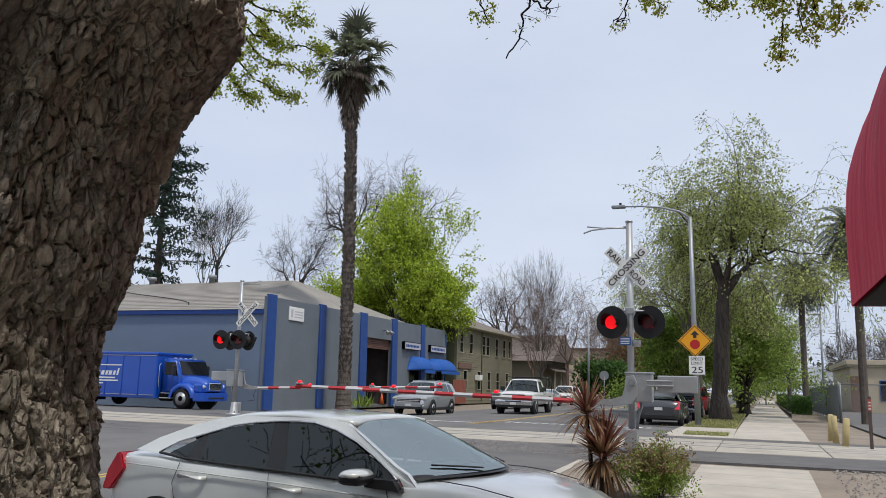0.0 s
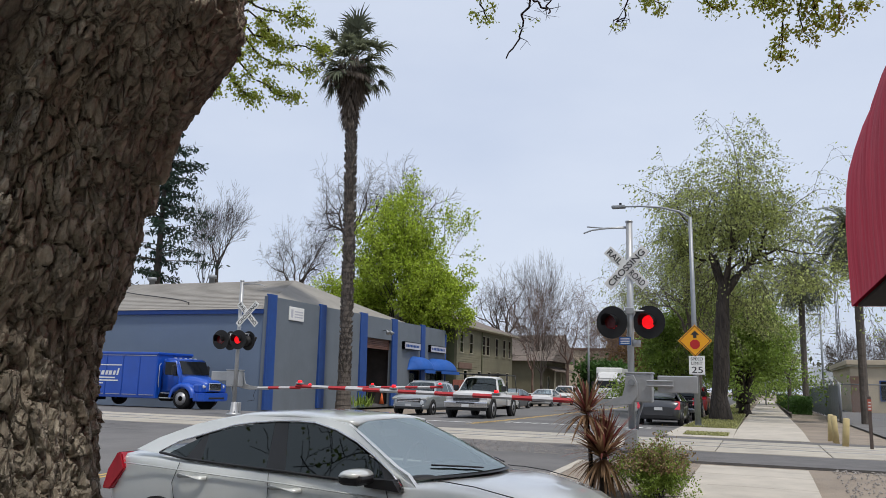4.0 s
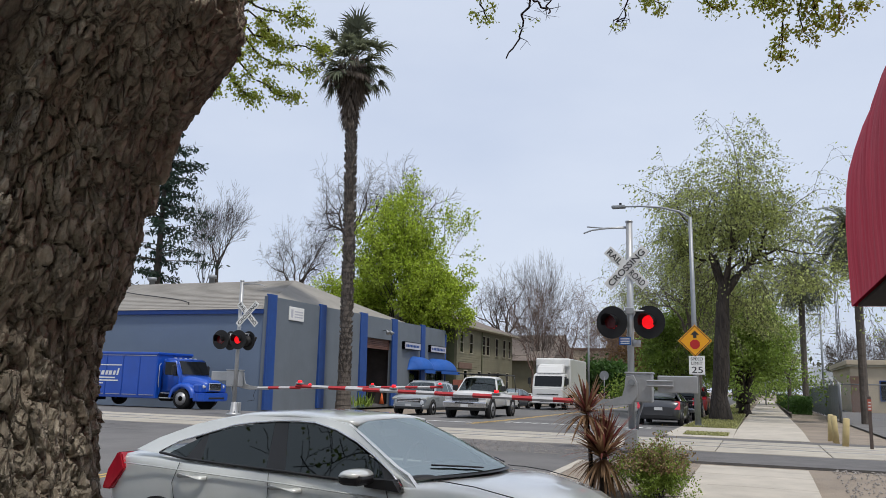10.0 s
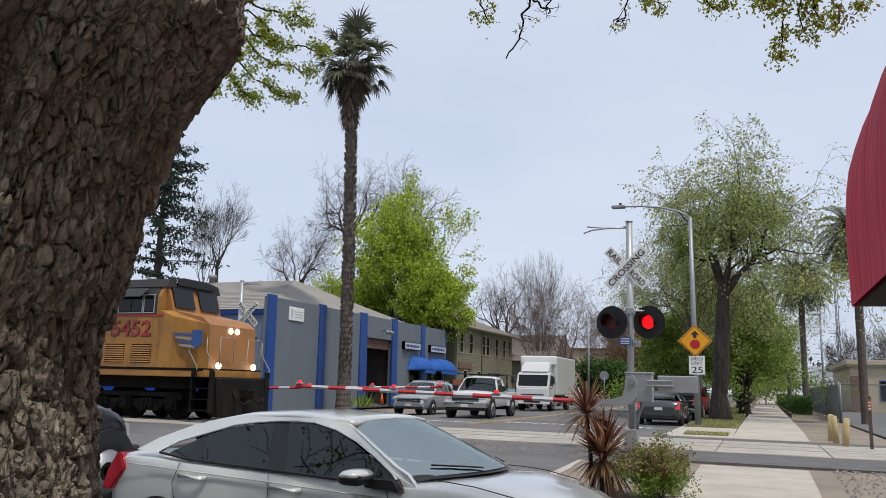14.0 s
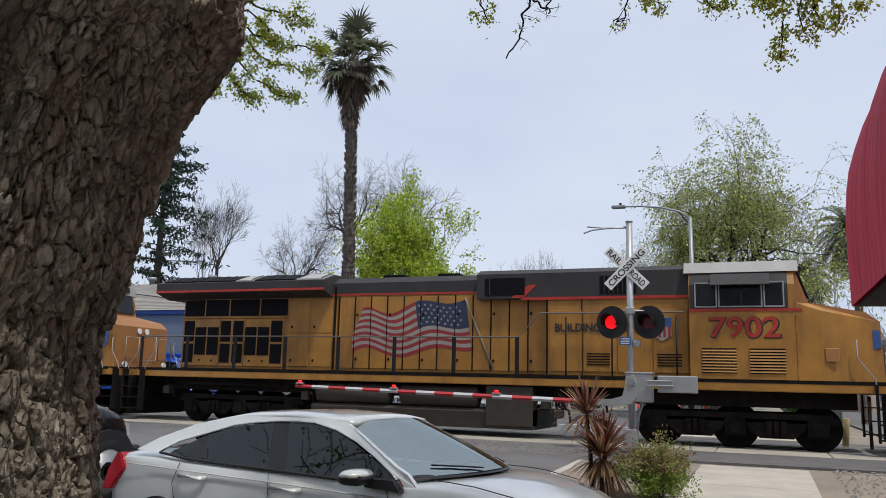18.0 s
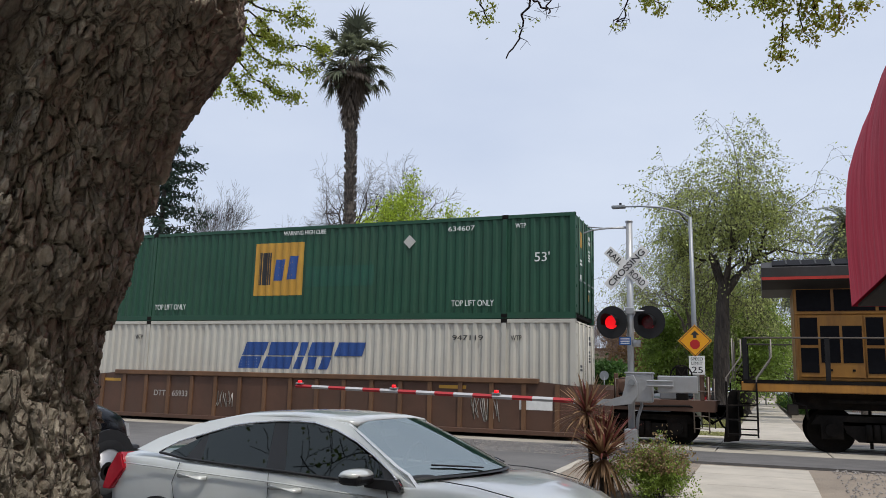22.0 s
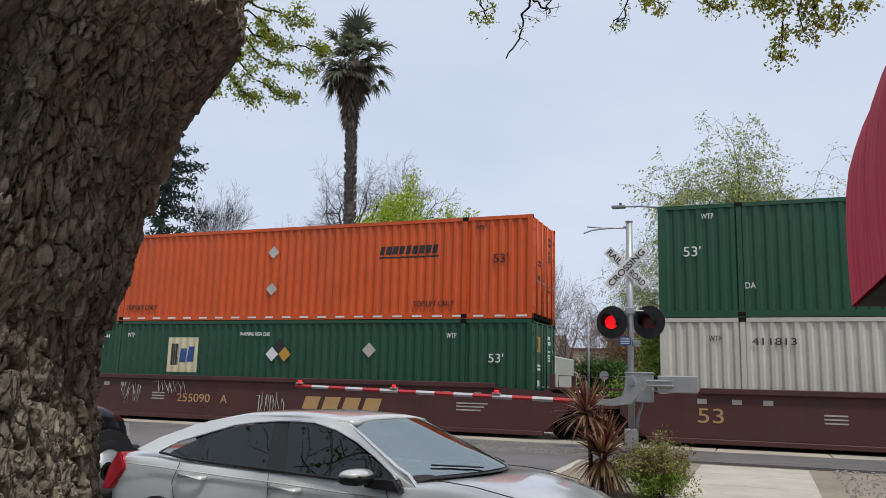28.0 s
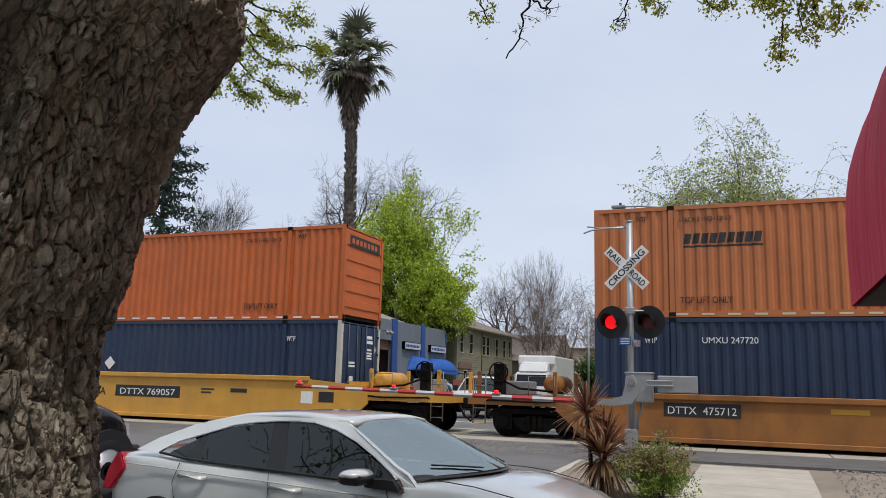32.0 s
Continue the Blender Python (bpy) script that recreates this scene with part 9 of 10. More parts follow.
            lv.leaf(Vector(c) + o, rnd.uniform(0.018, 0.042), rnd, 0.4, 0.5)

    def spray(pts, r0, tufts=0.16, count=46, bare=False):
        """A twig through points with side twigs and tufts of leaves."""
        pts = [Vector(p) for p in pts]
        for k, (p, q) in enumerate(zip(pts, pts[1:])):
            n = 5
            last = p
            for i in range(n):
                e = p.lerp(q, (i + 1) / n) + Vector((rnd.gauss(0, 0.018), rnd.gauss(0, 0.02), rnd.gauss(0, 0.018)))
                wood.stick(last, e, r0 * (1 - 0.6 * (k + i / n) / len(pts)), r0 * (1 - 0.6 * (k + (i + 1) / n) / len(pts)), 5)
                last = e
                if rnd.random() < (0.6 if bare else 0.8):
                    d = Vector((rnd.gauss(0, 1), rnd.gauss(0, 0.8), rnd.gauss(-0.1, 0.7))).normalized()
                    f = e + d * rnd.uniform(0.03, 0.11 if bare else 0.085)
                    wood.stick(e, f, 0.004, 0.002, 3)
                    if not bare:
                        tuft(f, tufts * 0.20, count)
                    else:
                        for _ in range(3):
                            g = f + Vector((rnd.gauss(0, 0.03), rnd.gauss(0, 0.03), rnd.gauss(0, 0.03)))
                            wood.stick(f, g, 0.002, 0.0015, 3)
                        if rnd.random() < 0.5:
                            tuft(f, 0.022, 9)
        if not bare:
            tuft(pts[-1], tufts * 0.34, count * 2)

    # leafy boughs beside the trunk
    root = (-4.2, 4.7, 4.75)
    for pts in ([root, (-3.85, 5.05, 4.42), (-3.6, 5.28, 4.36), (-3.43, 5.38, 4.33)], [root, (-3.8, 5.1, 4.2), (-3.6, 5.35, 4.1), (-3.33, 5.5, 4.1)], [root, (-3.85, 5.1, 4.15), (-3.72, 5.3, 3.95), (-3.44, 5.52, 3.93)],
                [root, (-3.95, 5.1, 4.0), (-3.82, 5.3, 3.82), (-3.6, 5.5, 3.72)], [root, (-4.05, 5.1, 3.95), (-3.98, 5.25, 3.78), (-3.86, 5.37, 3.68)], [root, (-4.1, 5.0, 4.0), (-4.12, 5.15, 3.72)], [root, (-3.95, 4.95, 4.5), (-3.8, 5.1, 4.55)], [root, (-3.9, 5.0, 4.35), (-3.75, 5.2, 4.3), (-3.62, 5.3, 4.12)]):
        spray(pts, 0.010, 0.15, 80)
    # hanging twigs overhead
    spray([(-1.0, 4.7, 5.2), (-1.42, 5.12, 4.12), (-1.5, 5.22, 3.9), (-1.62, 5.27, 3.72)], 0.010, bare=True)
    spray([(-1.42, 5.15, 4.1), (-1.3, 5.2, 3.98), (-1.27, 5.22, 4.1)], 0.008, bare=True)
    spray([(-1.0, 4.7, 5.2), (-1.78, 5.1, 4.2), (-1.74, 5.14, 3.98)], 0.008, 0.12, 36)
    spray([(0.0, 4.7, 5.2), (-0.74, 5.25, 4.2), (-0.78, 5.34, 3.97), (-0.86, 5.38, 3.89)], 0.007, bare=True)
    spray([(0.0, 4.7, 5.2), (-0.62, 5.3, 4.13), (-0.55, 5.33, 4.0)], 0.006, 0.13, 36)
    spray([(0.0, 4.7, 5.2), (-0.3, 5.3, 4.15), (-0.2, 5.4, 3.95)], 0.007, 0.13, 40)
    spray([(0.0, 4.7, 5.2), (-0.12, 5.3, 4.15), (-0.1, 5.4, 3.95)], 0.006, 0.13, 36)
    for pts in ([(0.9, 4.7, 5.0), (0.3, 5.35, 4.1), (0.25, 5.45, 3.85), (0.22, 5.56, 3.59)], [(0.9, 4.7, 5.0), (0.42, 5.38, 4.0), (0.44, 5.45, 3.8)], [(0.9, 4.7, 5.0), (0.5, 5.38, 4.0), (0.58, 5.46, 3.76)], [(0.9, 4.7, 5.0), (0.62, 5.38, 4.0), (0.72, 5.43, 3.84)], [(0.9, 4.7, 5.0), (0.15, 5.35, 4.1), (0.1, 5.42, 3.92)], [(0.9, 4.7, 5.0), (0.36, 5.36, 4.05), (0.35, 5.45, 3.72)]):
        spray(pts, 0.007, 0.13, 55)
    for t2, d in tips:
        if t2.z - 1.353 > 0.72 * math.hypot(t2.x, t2.y):
            tuft(t2, 0.1, 7)
    over.ob("bough", BARK_D, b, "bare boughs over the street", smooth=True)
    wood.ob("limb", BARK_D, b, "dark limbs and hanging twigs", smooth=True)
    shade.ob("upper_crown", LEAF_GREEN, b, "unseen leaves added above the view to shade the trunk")
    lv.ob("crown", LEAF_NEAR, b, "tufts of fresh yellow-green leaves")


big_trunk()


def fan_palm(at, height):
    """A tall fan palm with a skirt of dead fronds."""
    rnd = random.Random(4)
    b = thing("fan_palm", "very tall slim fan palm with a shaggy dead skirt", "palm tree", "", pose(*at))
    w = Soup()
    hs = height - 5.0
    n = 60
    for i in range(n):
        z0, z1 = hs * i / n - 0.1, hs * (i + 1) / n - 0.1
        r = 0.44 - 0.14 * min(1, i / 8) - 0.05 * i / n
        dx = 0.4 * (i / n) ** 2
        w.stick(Vector((-dx, 0, z0)), Vector((-0.4 * ((i + 1) / n) ** 2, 0, z1 + 0.02)), r * 1.06, r * 0.94, 12)
    w.ob("trunk", PALM_BARK, b, "ringed grey-brown trunk")
    boots = Soup()
    for i in range(1500):
        z, a = rnd.uniform(0.5, hs), rnd.uniform(0, 6.283)
        r = 0.25 + 0.03 * rnd.random()
        p = Vector((-0.4 * (z / hs) ** 2 + r * math.cos(a), r * math.sin(a), z))
        boots.stick(p, p + Vector((math.cos(a) * 0.10, math.sin(a) * 0.10, 0.13)), 0.06, 0.025, 3)
    tagged(boots.ob("leaf_base", PALM_BARK, b), kind="stuff")
    top = Vector((-0.45, 0, height - 3.0))

    def blade_strip(soup, p, e, length, width, droop, flat):
        """One narrow pleat that bends down along its length."""
        prev = None
        for i in range(4):
            wv = e.cross(flat)
            wv = (wv.normalized() if wv.length > 0.05 else Vector((1, 0, 0))) * width * (1.0, 1.1, 0.7, 0.12)[i]
            k = len(soup.v)
            soup.v += [tuple(p + wv), tuple(p - wv)]
            if prev is not None:
                soup.f.append((prev, prev + 1, k + 1, k))
            prev = k
            p = p + e * length / 3
            e = (e + Vector((0, 0, -droop * (0.25 + 0.55 * i)))).normalized()

    def fan(soup, c, d, stalk, rad, droop, n=17, half=105):
        """A stalk with a fan of pleats."""
        mid = c + d * stalk * 0.55
        d2 = (d + Vector((0, 0, -0.25 * droop))).normalized()
        tip = mid + d2 * stalk * 0.45
        soup.stick(c, mid, 0.03, 0.025, 3)
        soup.stick(mid, tip, 0.025, 0.018, 3)
        side = d2.cross(Vector((0, 0, 1)))
        side = side.normalized() if side.length > 0.05 else Vector((1, 0, 0))
        upv = side.cross(d2).normalized()
        for k in range(n):
            q = 2 * k / (n - 1) - 1
            a = math.radians(half * q)
            e = (d2 * math.cos(a) + side * math.sin(a) + upv * (0.18 * abs(q) + rnd.gauss(0, 0.07))).normalized()
            blade_strip(soup, tip, e, rad * (1 - 0.25 * q * q) * rnd.uniform(0.85, 1.1), rad * 0.05, droop * rnd.uniform(0.6, 1.6), upv)
    green, dead = Soup(), Soup()
    count = 64
    for k in range(count):
        t = k / count
        a = 2.4 * k + rnd.uniform(-0.3, 0.3)
        el = math.radians(84 - 128 * t + rnd.gauss(0, 9))
        d = Vector((math.cos(a) * math.cos(el), math.sin(a) * math.cos(el), math.sin(el)))
        fan(green, top + Vector((0, 0, 0.1 - 0.9 * t)), d, rnd.uniform(0.6, 1.9), rnd.uniform(0.8, 1.35), 0.5 + 0.95 * t, 15, rnd.uniform(55, 100))
    green.ob("green_crown", PALM_G, b, "grey-green fan fronds")
    for k in range(520):
        z = rnd.random() ** 0.8
        a = rnd.uniform(0, 6.283)
        r = (0.24 + 0.58 * smooth01(z * 1.15)) * rnd.uniform(0.55, 1.1)
        c = Vector((-0.42 + r * math.cos(a), r * math.sin(a), height - 7.0 + 3.6 * z))
        d = Vector((math.cos(a) * 0.35, math.sin(a) * 0.35, -1)).normalized()
        for j in range(5):
            e = (d + Vector((rnd.gauss(0, 0.16), rnd.gauss(0, 0.16), 0))).normalized()
            blade_strip(dead, c + Vector((0, 0, 0.3)), e, rnd.uniform(0.5, 0.95), 0.035, 0.3, Vector((math.cos(a), math.sin(a), 0)))
    for k in range(26):
        a, r = rnd.uniform(0, 6.283), rnd.uniform(0.9, 1.7)
        c = top + Vector((0.5 * math.cos(a), 0.5 * math.sin(a), -0.6))
        fan(dead, c, Vector((math.cos(a), math.sin(a), -0.7)).normalized(), r * 0.8, 0.6, 1.6, 9, 60)
    dead.ob("dead_skirt", PALM_D, b, "hanging brown dead fronds")


fan_palm((-20.56, 38.07, -0.05), 22.65)


def feather_palm(at, height, spread, seed, label):
    rnd = random.Random(seed)
    b = thing("date_palm", label, "palm tree", "", pose(*at))
    w = Soup()
    n = 24
    for i in range(n):
        w.stick(Vector((0, 0, height * i / n - 0.1)), Vector((0, 0, height * (i + 1) / n)), 0.21 + (0.16 if i > n - 4 else 0), 0.19 + (0.16 if i > n - 4 else 0), 10)
    w.ob("trunk", PALM_BARK, b)
    lv = Soup()
    for k in range(70):
        a, el = 2.4 * k, math.radians(78 - 130 * k / 70)
        d = Vector((math.cos(a) * math.cos(el), math.sin(a) * math.cos(el), math.sin(el)))
        p = Vector((0, 0, height))
        for i in range(9):
            q = p + d * spread / 9
            lv.stick(p, q, 0.03 - 0.002 * i, 0.028 - 0.002 * i, 3)
            s = d.cross(Vector((0, 0, 1))).normalized()
            for sg in (-1, 1):
                for j in range(3):
                    o = p.lerp(q, j / 3)
                    e = (s * sg + d * 0.7 + Vector((0, 0, -0.25))).normalized() * (0.55 if i < 7 else 0.35)
                    wv = d * 0.045
                    bb = len(lv.v)
                    lv.v += [tuple(o), tuple(o + e * 0.5 + wv), tuple(o + e), tuple(o + e * 0.5 - wv)]
                    lv.f.append((bb, bb + 1, bb + 2, bb + 3))
            p = q
            d = (d + Vector((0, 0, -0.16 - 0.02 * i))).normalized()
    lv.ob("crown", PALM_G, b, "arching feather fronds")


feather_palm((2.9, 60, 0.0), 9.2, 2.6, 1, "date palm with arching grey-green fronds")
feather_palm((4.82, 45, 0.0), 9.5, 2.4, 2, "date palm behind the chain-link fence")


def conifer(at, height, width, seed):
    rnd = random.Random(seed)
    b = thing("conifer", "tall dark conifer with layered drooping boughs", "conifer", "", pose(*at))
    w, lv = Soup(), Soup()
    w.stick(Vector((0, 0, -0.2)), Vector((0, 0, height)), 0.5, 0.05, 9)
    z = 2.0
    while z < height - 0.5:
        n = 7
        reach = width * (1 - z / height) ** 0.7 * rnd.uniform(0.7, 1.15) + 0.4
        for k in range(n):
            a = rnd.uniform(0, 6.283)
            p = Vector((0, 0, z + rnd.uniform(-0.3, 0.3)))
            d = Vector((math.cos(a), math.sin(a), 0.12))
            L = reach * rnd.uniform(0.6, 1.1)
            m = 9
            for i in range(m):
                q = p + d * (L / m)
                w.stick(p, q, 0.05 * (1 - i / m) + 0.01, 0.05 * (1 - (i + 1) / m) + 0.01, 3)
                d = (d + Vector((rnd.gauss(0, 0.05), rnd.gauss(0, 0.05), -0.03 if i < 6 else 0.06))).normalized()
                for j in range(8):
                    lv.leaf(q + Vector((rnd.gauss(0, 0.26), rnd.gauss(0, 0.26), rnd.gauss(-0.08, 0.09))), rnd.uniform(0.3, 0.6), rnd, 0.5, 0.35)
                p = q
        z += rnd.uniform(1.0, 1.6)
    w.ob("trunk", BARK_D, b)
    lv.ob("crown", NEEDLE, b)


conifer((-49.5, 56, 0), 25.5, 8.5, 3)

# background trees, each at its own place
tree("lime_tree", "broad tree in bright lime-green spring leaf", (-27.5, 59.9, 0), 19.2, 0.32, 29, LEAF_LIME, 0.25, 6, 5, 0.52, 0.22, 0.22, bark=BARK_D, scatter=0.22, limbs=6, thin=0.02, width=5.0, bend=0.22)
tree("lime_tree", "low lime-green tree beside the palm", (-31.6, 60.0, 0), 12.3, 0.22, 26, LEAF_LIME, 0.25, 5, 5, 0.6, 0.08, 0.3, bark=BARK_D, scatter=0.24, limbs=7, thin=0.02, width=3.4, bend=0.25)
tree("lime_tree", "lower lime-green tree behind the workshop roof", (-24.6, 60.0, 0), 11.6, 0.24, 27, LEAF_LIME, 0.24, 5, 5, 0.6, 0.1, 0.4, bark=BARK_D, scatter=0.24, limbs=7, thin=0.02, width=3.6, bend=0.25)
BARE = "bare trees"
tree("bare_tree", "bare grey tree with fine twigs", (-47.6, 62, 0), 20.6, 0.26, 12, None, levels=5, spread=0.5, up=0.12, fork=0.6, kids=2, limbs=5, bark=BARK_D, group=BARE, bend=0.2, width=3.3, thin=0.013)
tree("bare_tree", "bare grey tree with several stems", (-50.6, 64, 0), 19.5, 0.24, 13, None, levels=5, spread=0.45, up=0.14, fork=0.5, kids=2, limbs=5, bark=BARK_D, group=BARE, bend=0.22, width=2.6, thin=0.013)
tree("bare_tree", "bare broad tree with twisting limbs", (-43.6, 70, 0), 20.4, 0.42, 14, None, levels=5, spread=0.6, up=0.06, fork=0.52, kids=2, limbs=7, bark=BARK_D, group=BARE, bend=0.42, width=4.2, thin=0.013)
tree("bare_tree", "bare tree with heavy crooked limbs", (-40.0, 74, 0), 26, 0.42, 15, None, levels=5, spread=0.72, up=0.03, fork=0.68, kids=2, limbs=6, bark=BARK_D, group=BARE, bend=0.45, width=5.4, thin=0.013)
tree("bare_tree", "tall bare tree behind the lime-green one", (-33.4, 74, 0), 25.5, 0.42, 16, None, levels=5, spread=0.6, up=0.08, fork=0.66, kids=2, limbs=6, bark=BARK_D, group=BARE, bend=0.4, width=4.6, thin=0.013)
tree("bare_tree", "bare street tree with reddish twigs", (-19.4, 72, 0), 11.6, 0.14, 17, None, levels=5, spread=0.5, up=0.18, fork=0.25, kids=2, limbs=6, bark=TWIG_R, group=BARE, bend=0.22, width=2.6, thin=0.013)
tree("bare_tree", "bare street tree with drooping red-brown twigs", (-17.9, 80, 0), 13.4, 0.2, 18, None, levels=5, spread=0.62, up=0.03, fork=0.3, kids=2, limbs=6, bark=TWIG_R, group=BARE, bend=0.3, width=4.4, thin=0.013, weep=0.5)
tree("bare_tree", "tall bare tree with upright twigs over the olive house", (-22.3, 86, 0), 17.2, 0.24, 19, None, levels=5, spread=0.52, up=0.16, fork=0.3, kids=2, limbs=7, bark=TWIG, group=BARE, bend=0.2, width=3.4, thin=0.013)
tree("bare_tree", "bare crooked tree behind the olive house", (-27.0, 88, 0), 15.6, 0.4, 24, None, levels=5, spread=0.7, up=0.05, fork=0.45, kids=2, limbs=6, bark=TWIG, group=BARE, bend=0.4, width=4.6, thin=0.013)
tree("bare_tree", "bare tree down the street", (-15.5, 98, 0), 12.8, 0.2, 20, LEAF_RUST, 0.12, 1, levels=5, spread=0.55, up=0.1, fork=0.25, kids=2, limbs=6, bark=TWIG_R, group=BARE, bend=0.25, width=4.6, thin=0.013)
tree("bare_tree", "bare twiggy tree before the brown gabled house", (-20.4, 79, 0), 11.5, 0.16, 71, None, levels=5, spread=0.58, up=0.08, fork=0.25, kids=2, limbs=7, bark=TWIG, group=BARE, bend=0.3, width=3.8, thin=0.015)
tree("bare_tree", "bare brown tree at the street corner", (-17.2, 89, 0), 10.8, 0.16, 72, None, levels=5, spread=0.58, up=0.08, fork=0.22, kids=2, limbs=7, bark=TWIG_R, group=BARE, bend=0.3, width=3.8, thin=0.015)
tree("rusty_tree", "rusty brown leafy tree beside the street", (-14.6, 100, 0), 9.0, 0.25, 22, LEAF_RUST, 0.3, 9, 4, 0.55, 0.15, 0.15, scatter=0.5, limbs=6, width=3.2)
tree("bare_tree", "bare tree far down the street", (-13.5, 118, 0), 13, 0.25, 23, LEAF_RUST, 0.2, 1, 5, 0.6, 0.12, 0.25, kids=3, limbs=5, bark=TWIG_R, group=BARE, bend=0.45, width=5, thin=0.03)
tree("evergreen_bush", "dark green palm-like bush beside the street", (-14.8, 84, 0), 4.2, 0.2, 28, LEAF_HEDGE, 0.5, 9, 4, 0.6, 0.05, 0.1, scatter=0.4, limbs=6, width=2.6, category="bush")
# the great street tree and its neighbours along the far pavement
tree("street_tree", "great old street tree with sparse new leaves", (-1.75, 40.6, 0.05), 14.5, 0.44, 34, LEAF_SPRING, 0.145, 1, 6, 0.7, 0.02, 0.45, bark=BARK_D, scatter=0.14, kids=2, limbs=7, thin=0.007, width=4.6, lean=(0.35, 0), weep=0.46, bend=0.32)
tree("street_tree", "fine-twigged street tree with few leaves", (-3.2, 47, 0.05), 12.2, 0.3, 37, LEAF_SPRING, 0.11, 1, 6, 0.6, 0.0, 0.34, bark=TWIG_P, scatter=0.2, kids=2, limbs=6, thin=0.007, width=4.4, weep=0.55, group="trees along the pavement")
for k, (x, y, hh, seed, lf, wd) in enumerate(((-4.4, 52, 8.0, 41, LEAF_GREEN, 2.0), (-0.9, 53, 8.6, 42, LEAF_GREEN, 2.6), (-1.5, 70, 10.0, 43, LEAF_GREEN, 3.6), (-1.4, 86, 11.5, 44, LEAF_GREEN, 4.2), (-1.3, 104, 12.0, 45, LEAF_SPRING, 5), (-1.2, 125, 13, 46, LEAF_GREEN, 6), (-1.0, 150, 14, 47, LEAF_GREEN, 7))):
    tree("street_tree", "street tree in fresh green leaf along the pavement", (x, y, 0.05), hh, 0.4, seed, lf, 0.2, 14, 4, 0.6, -0.02, 0.16, bark=BARK_D, scatter=0.38, limbs=8, group="trees along the pavement", width=wd)
tree("bare_tree", "thin budding tree beside the date palm", (2.0, 64, 0), 9.0, 0.16, 51, LEAF_SPRING, 0.12, 1, 5, 0.5, 0.1, 0.3, kids=2, limbs=5, group=BARE, width=2.6)
tree("bare_tree", "bare tree beyond the chain-link fence", (9.0, 95, 0), 9.0, 0.2, 52, None, 0.14, 1, 5, 0.6, 0.12, 0.25, kids=2, limbs=6, group=BARE, width=3.6, thin=0.018)
tree("bare_tree", "budding tree behind the beige building", (13.5, 100, 0), 10, 0.2, 53, None, 0.2, 1, 5, 0.6, 0.12, 0.25, kids=2, limbs=6, group=BARE, width=4, thin=0.018)

# unseen trees behind the view, added for reflections in the sedan's windows
tree("bare_tree", "unseen budding old tree added for the window reflections", (-14.0, -5.5, 0), 19, 0.4, 61, LEAF_SPRING, 0.14, 1, 5, 0.7, 0.06, 0.3, kids=2, limbs=8, bark=BARK_D, group=BARE, width=6.8, thin=0.018, bend=0.45)
tree("bare_tree", "second unseen budding tree added for the window reflections", (-9.5, -9.0, 0), 17, 0.35, 62, LEAF_SPRING, 0.14, 1, 5, 0.7, 0.06, 0.3, kids=2, limbs=8, bark=BARK_D, group=BARE, width=6.0, thin=0.018, bend=0.45)


def far_woods():
    """A distant band of tree crowns along the horizon."""
    rnd = random.Random(8)
    lv = Soup()
    for k in range(260):
        x = rnd.uniform(-150, 60)
        y = rnd.uniform(190, 300)
        hgt = rnd.uniform(5, 13)
        for j in range(60):
            lv.leaf(Vector((x + rnd.gauss(0, 2.4), y + rnd.gauss(0, 2), abs(rnd.gauss(0.55, 0.28)) * hgt)), rnd.uniform(0.8, 1.8), rnd)
    tagged(lv.ob("far_woods", leaf_mat("far_tree_crowns", (0.10, 0.10, 0.06))), "distant grey-green trees along the horizon", "woods", kind="stuff")


far_woods()


def cordyline():
    """Two-headed plant with spiky red-brown leaves in the planting strip."""
    rnd = random.Random(6)
    b = thing("cordyline", "spiky cordyline with red and bronze sword leaves", "plant", "", pose(-2.2, 11.6, -0.12))
    red = leaf_mat("red_sword_leaves", (0.20, 0.06, 0.05))
    tan = leaf_mat("bronze_sword_leaves", (0.30, 0.185, 0.10))
    part("stem", tube(bmn(), [(-0.05, 0, -0.05), (-0.07, 0, 0.6), (-0.12, -0.02, 1.08)], [0.035, 0.03, 0.028], 8), BARK_D, b)
    part("stem", tube(bmn(), [(0.12, -0.05, -0.05), (0.12, -0.05, 0.6)], [0.06, 0.05], 8), BARK_D, b)
    for name, m, c, n, L, lo in (("upper_leaves", tan, (-0.12, -0.02, 1.10), 95, 0.55, -0.5), ("upper_leaves", red, (-0.12, -0.02, 1.12), 50, 0.46, 0.1), ("lower_leaves", red, (0.12, -0.05, 0.56), 100, 0.66, 0.2), ("lower_leaves", tan, (0.12, -0.05, 0.50), 190, 0.66, -1.1)):
        s = Soup()
        for k in range(n):
            a = rnd.uniform(0, 6.283)
            el = rnd.uniform(lo, 1.4)
            d = Vector((math.cos(a) * math.cos(el), math.sin(a) * math.cos(el), math.sin(el)))
            p = Vector(c)
            side = d.cross(Vector((0, 0, 1))).normalized()
            nseg, ll = 5, L * rnd.uniform(0.75, 1.15)
            prev = None
            for i in range(nseg + 1):
                w = 0.017 * math.sin(3.14 * min(0.98, 0.12 + 0.86 * i / nseg)) + 0.002
                pair = (len(s.v), len(s.v) + 1)
                s.v += [tuple(p + side * w), tuple(p - side * w)]
                if prev:
                    s.f.append((prev[0], prev[1], pair[1], pair[0]))
                prev = pair
                p = p + d * ll / nseg
                d = (d + Vector((0, 0, -0.10 - 0.1 * max(0, 0.5 - el)))).normalized()
        s.ob(name, m, b, "sword-shaped leaves")


cordyline()


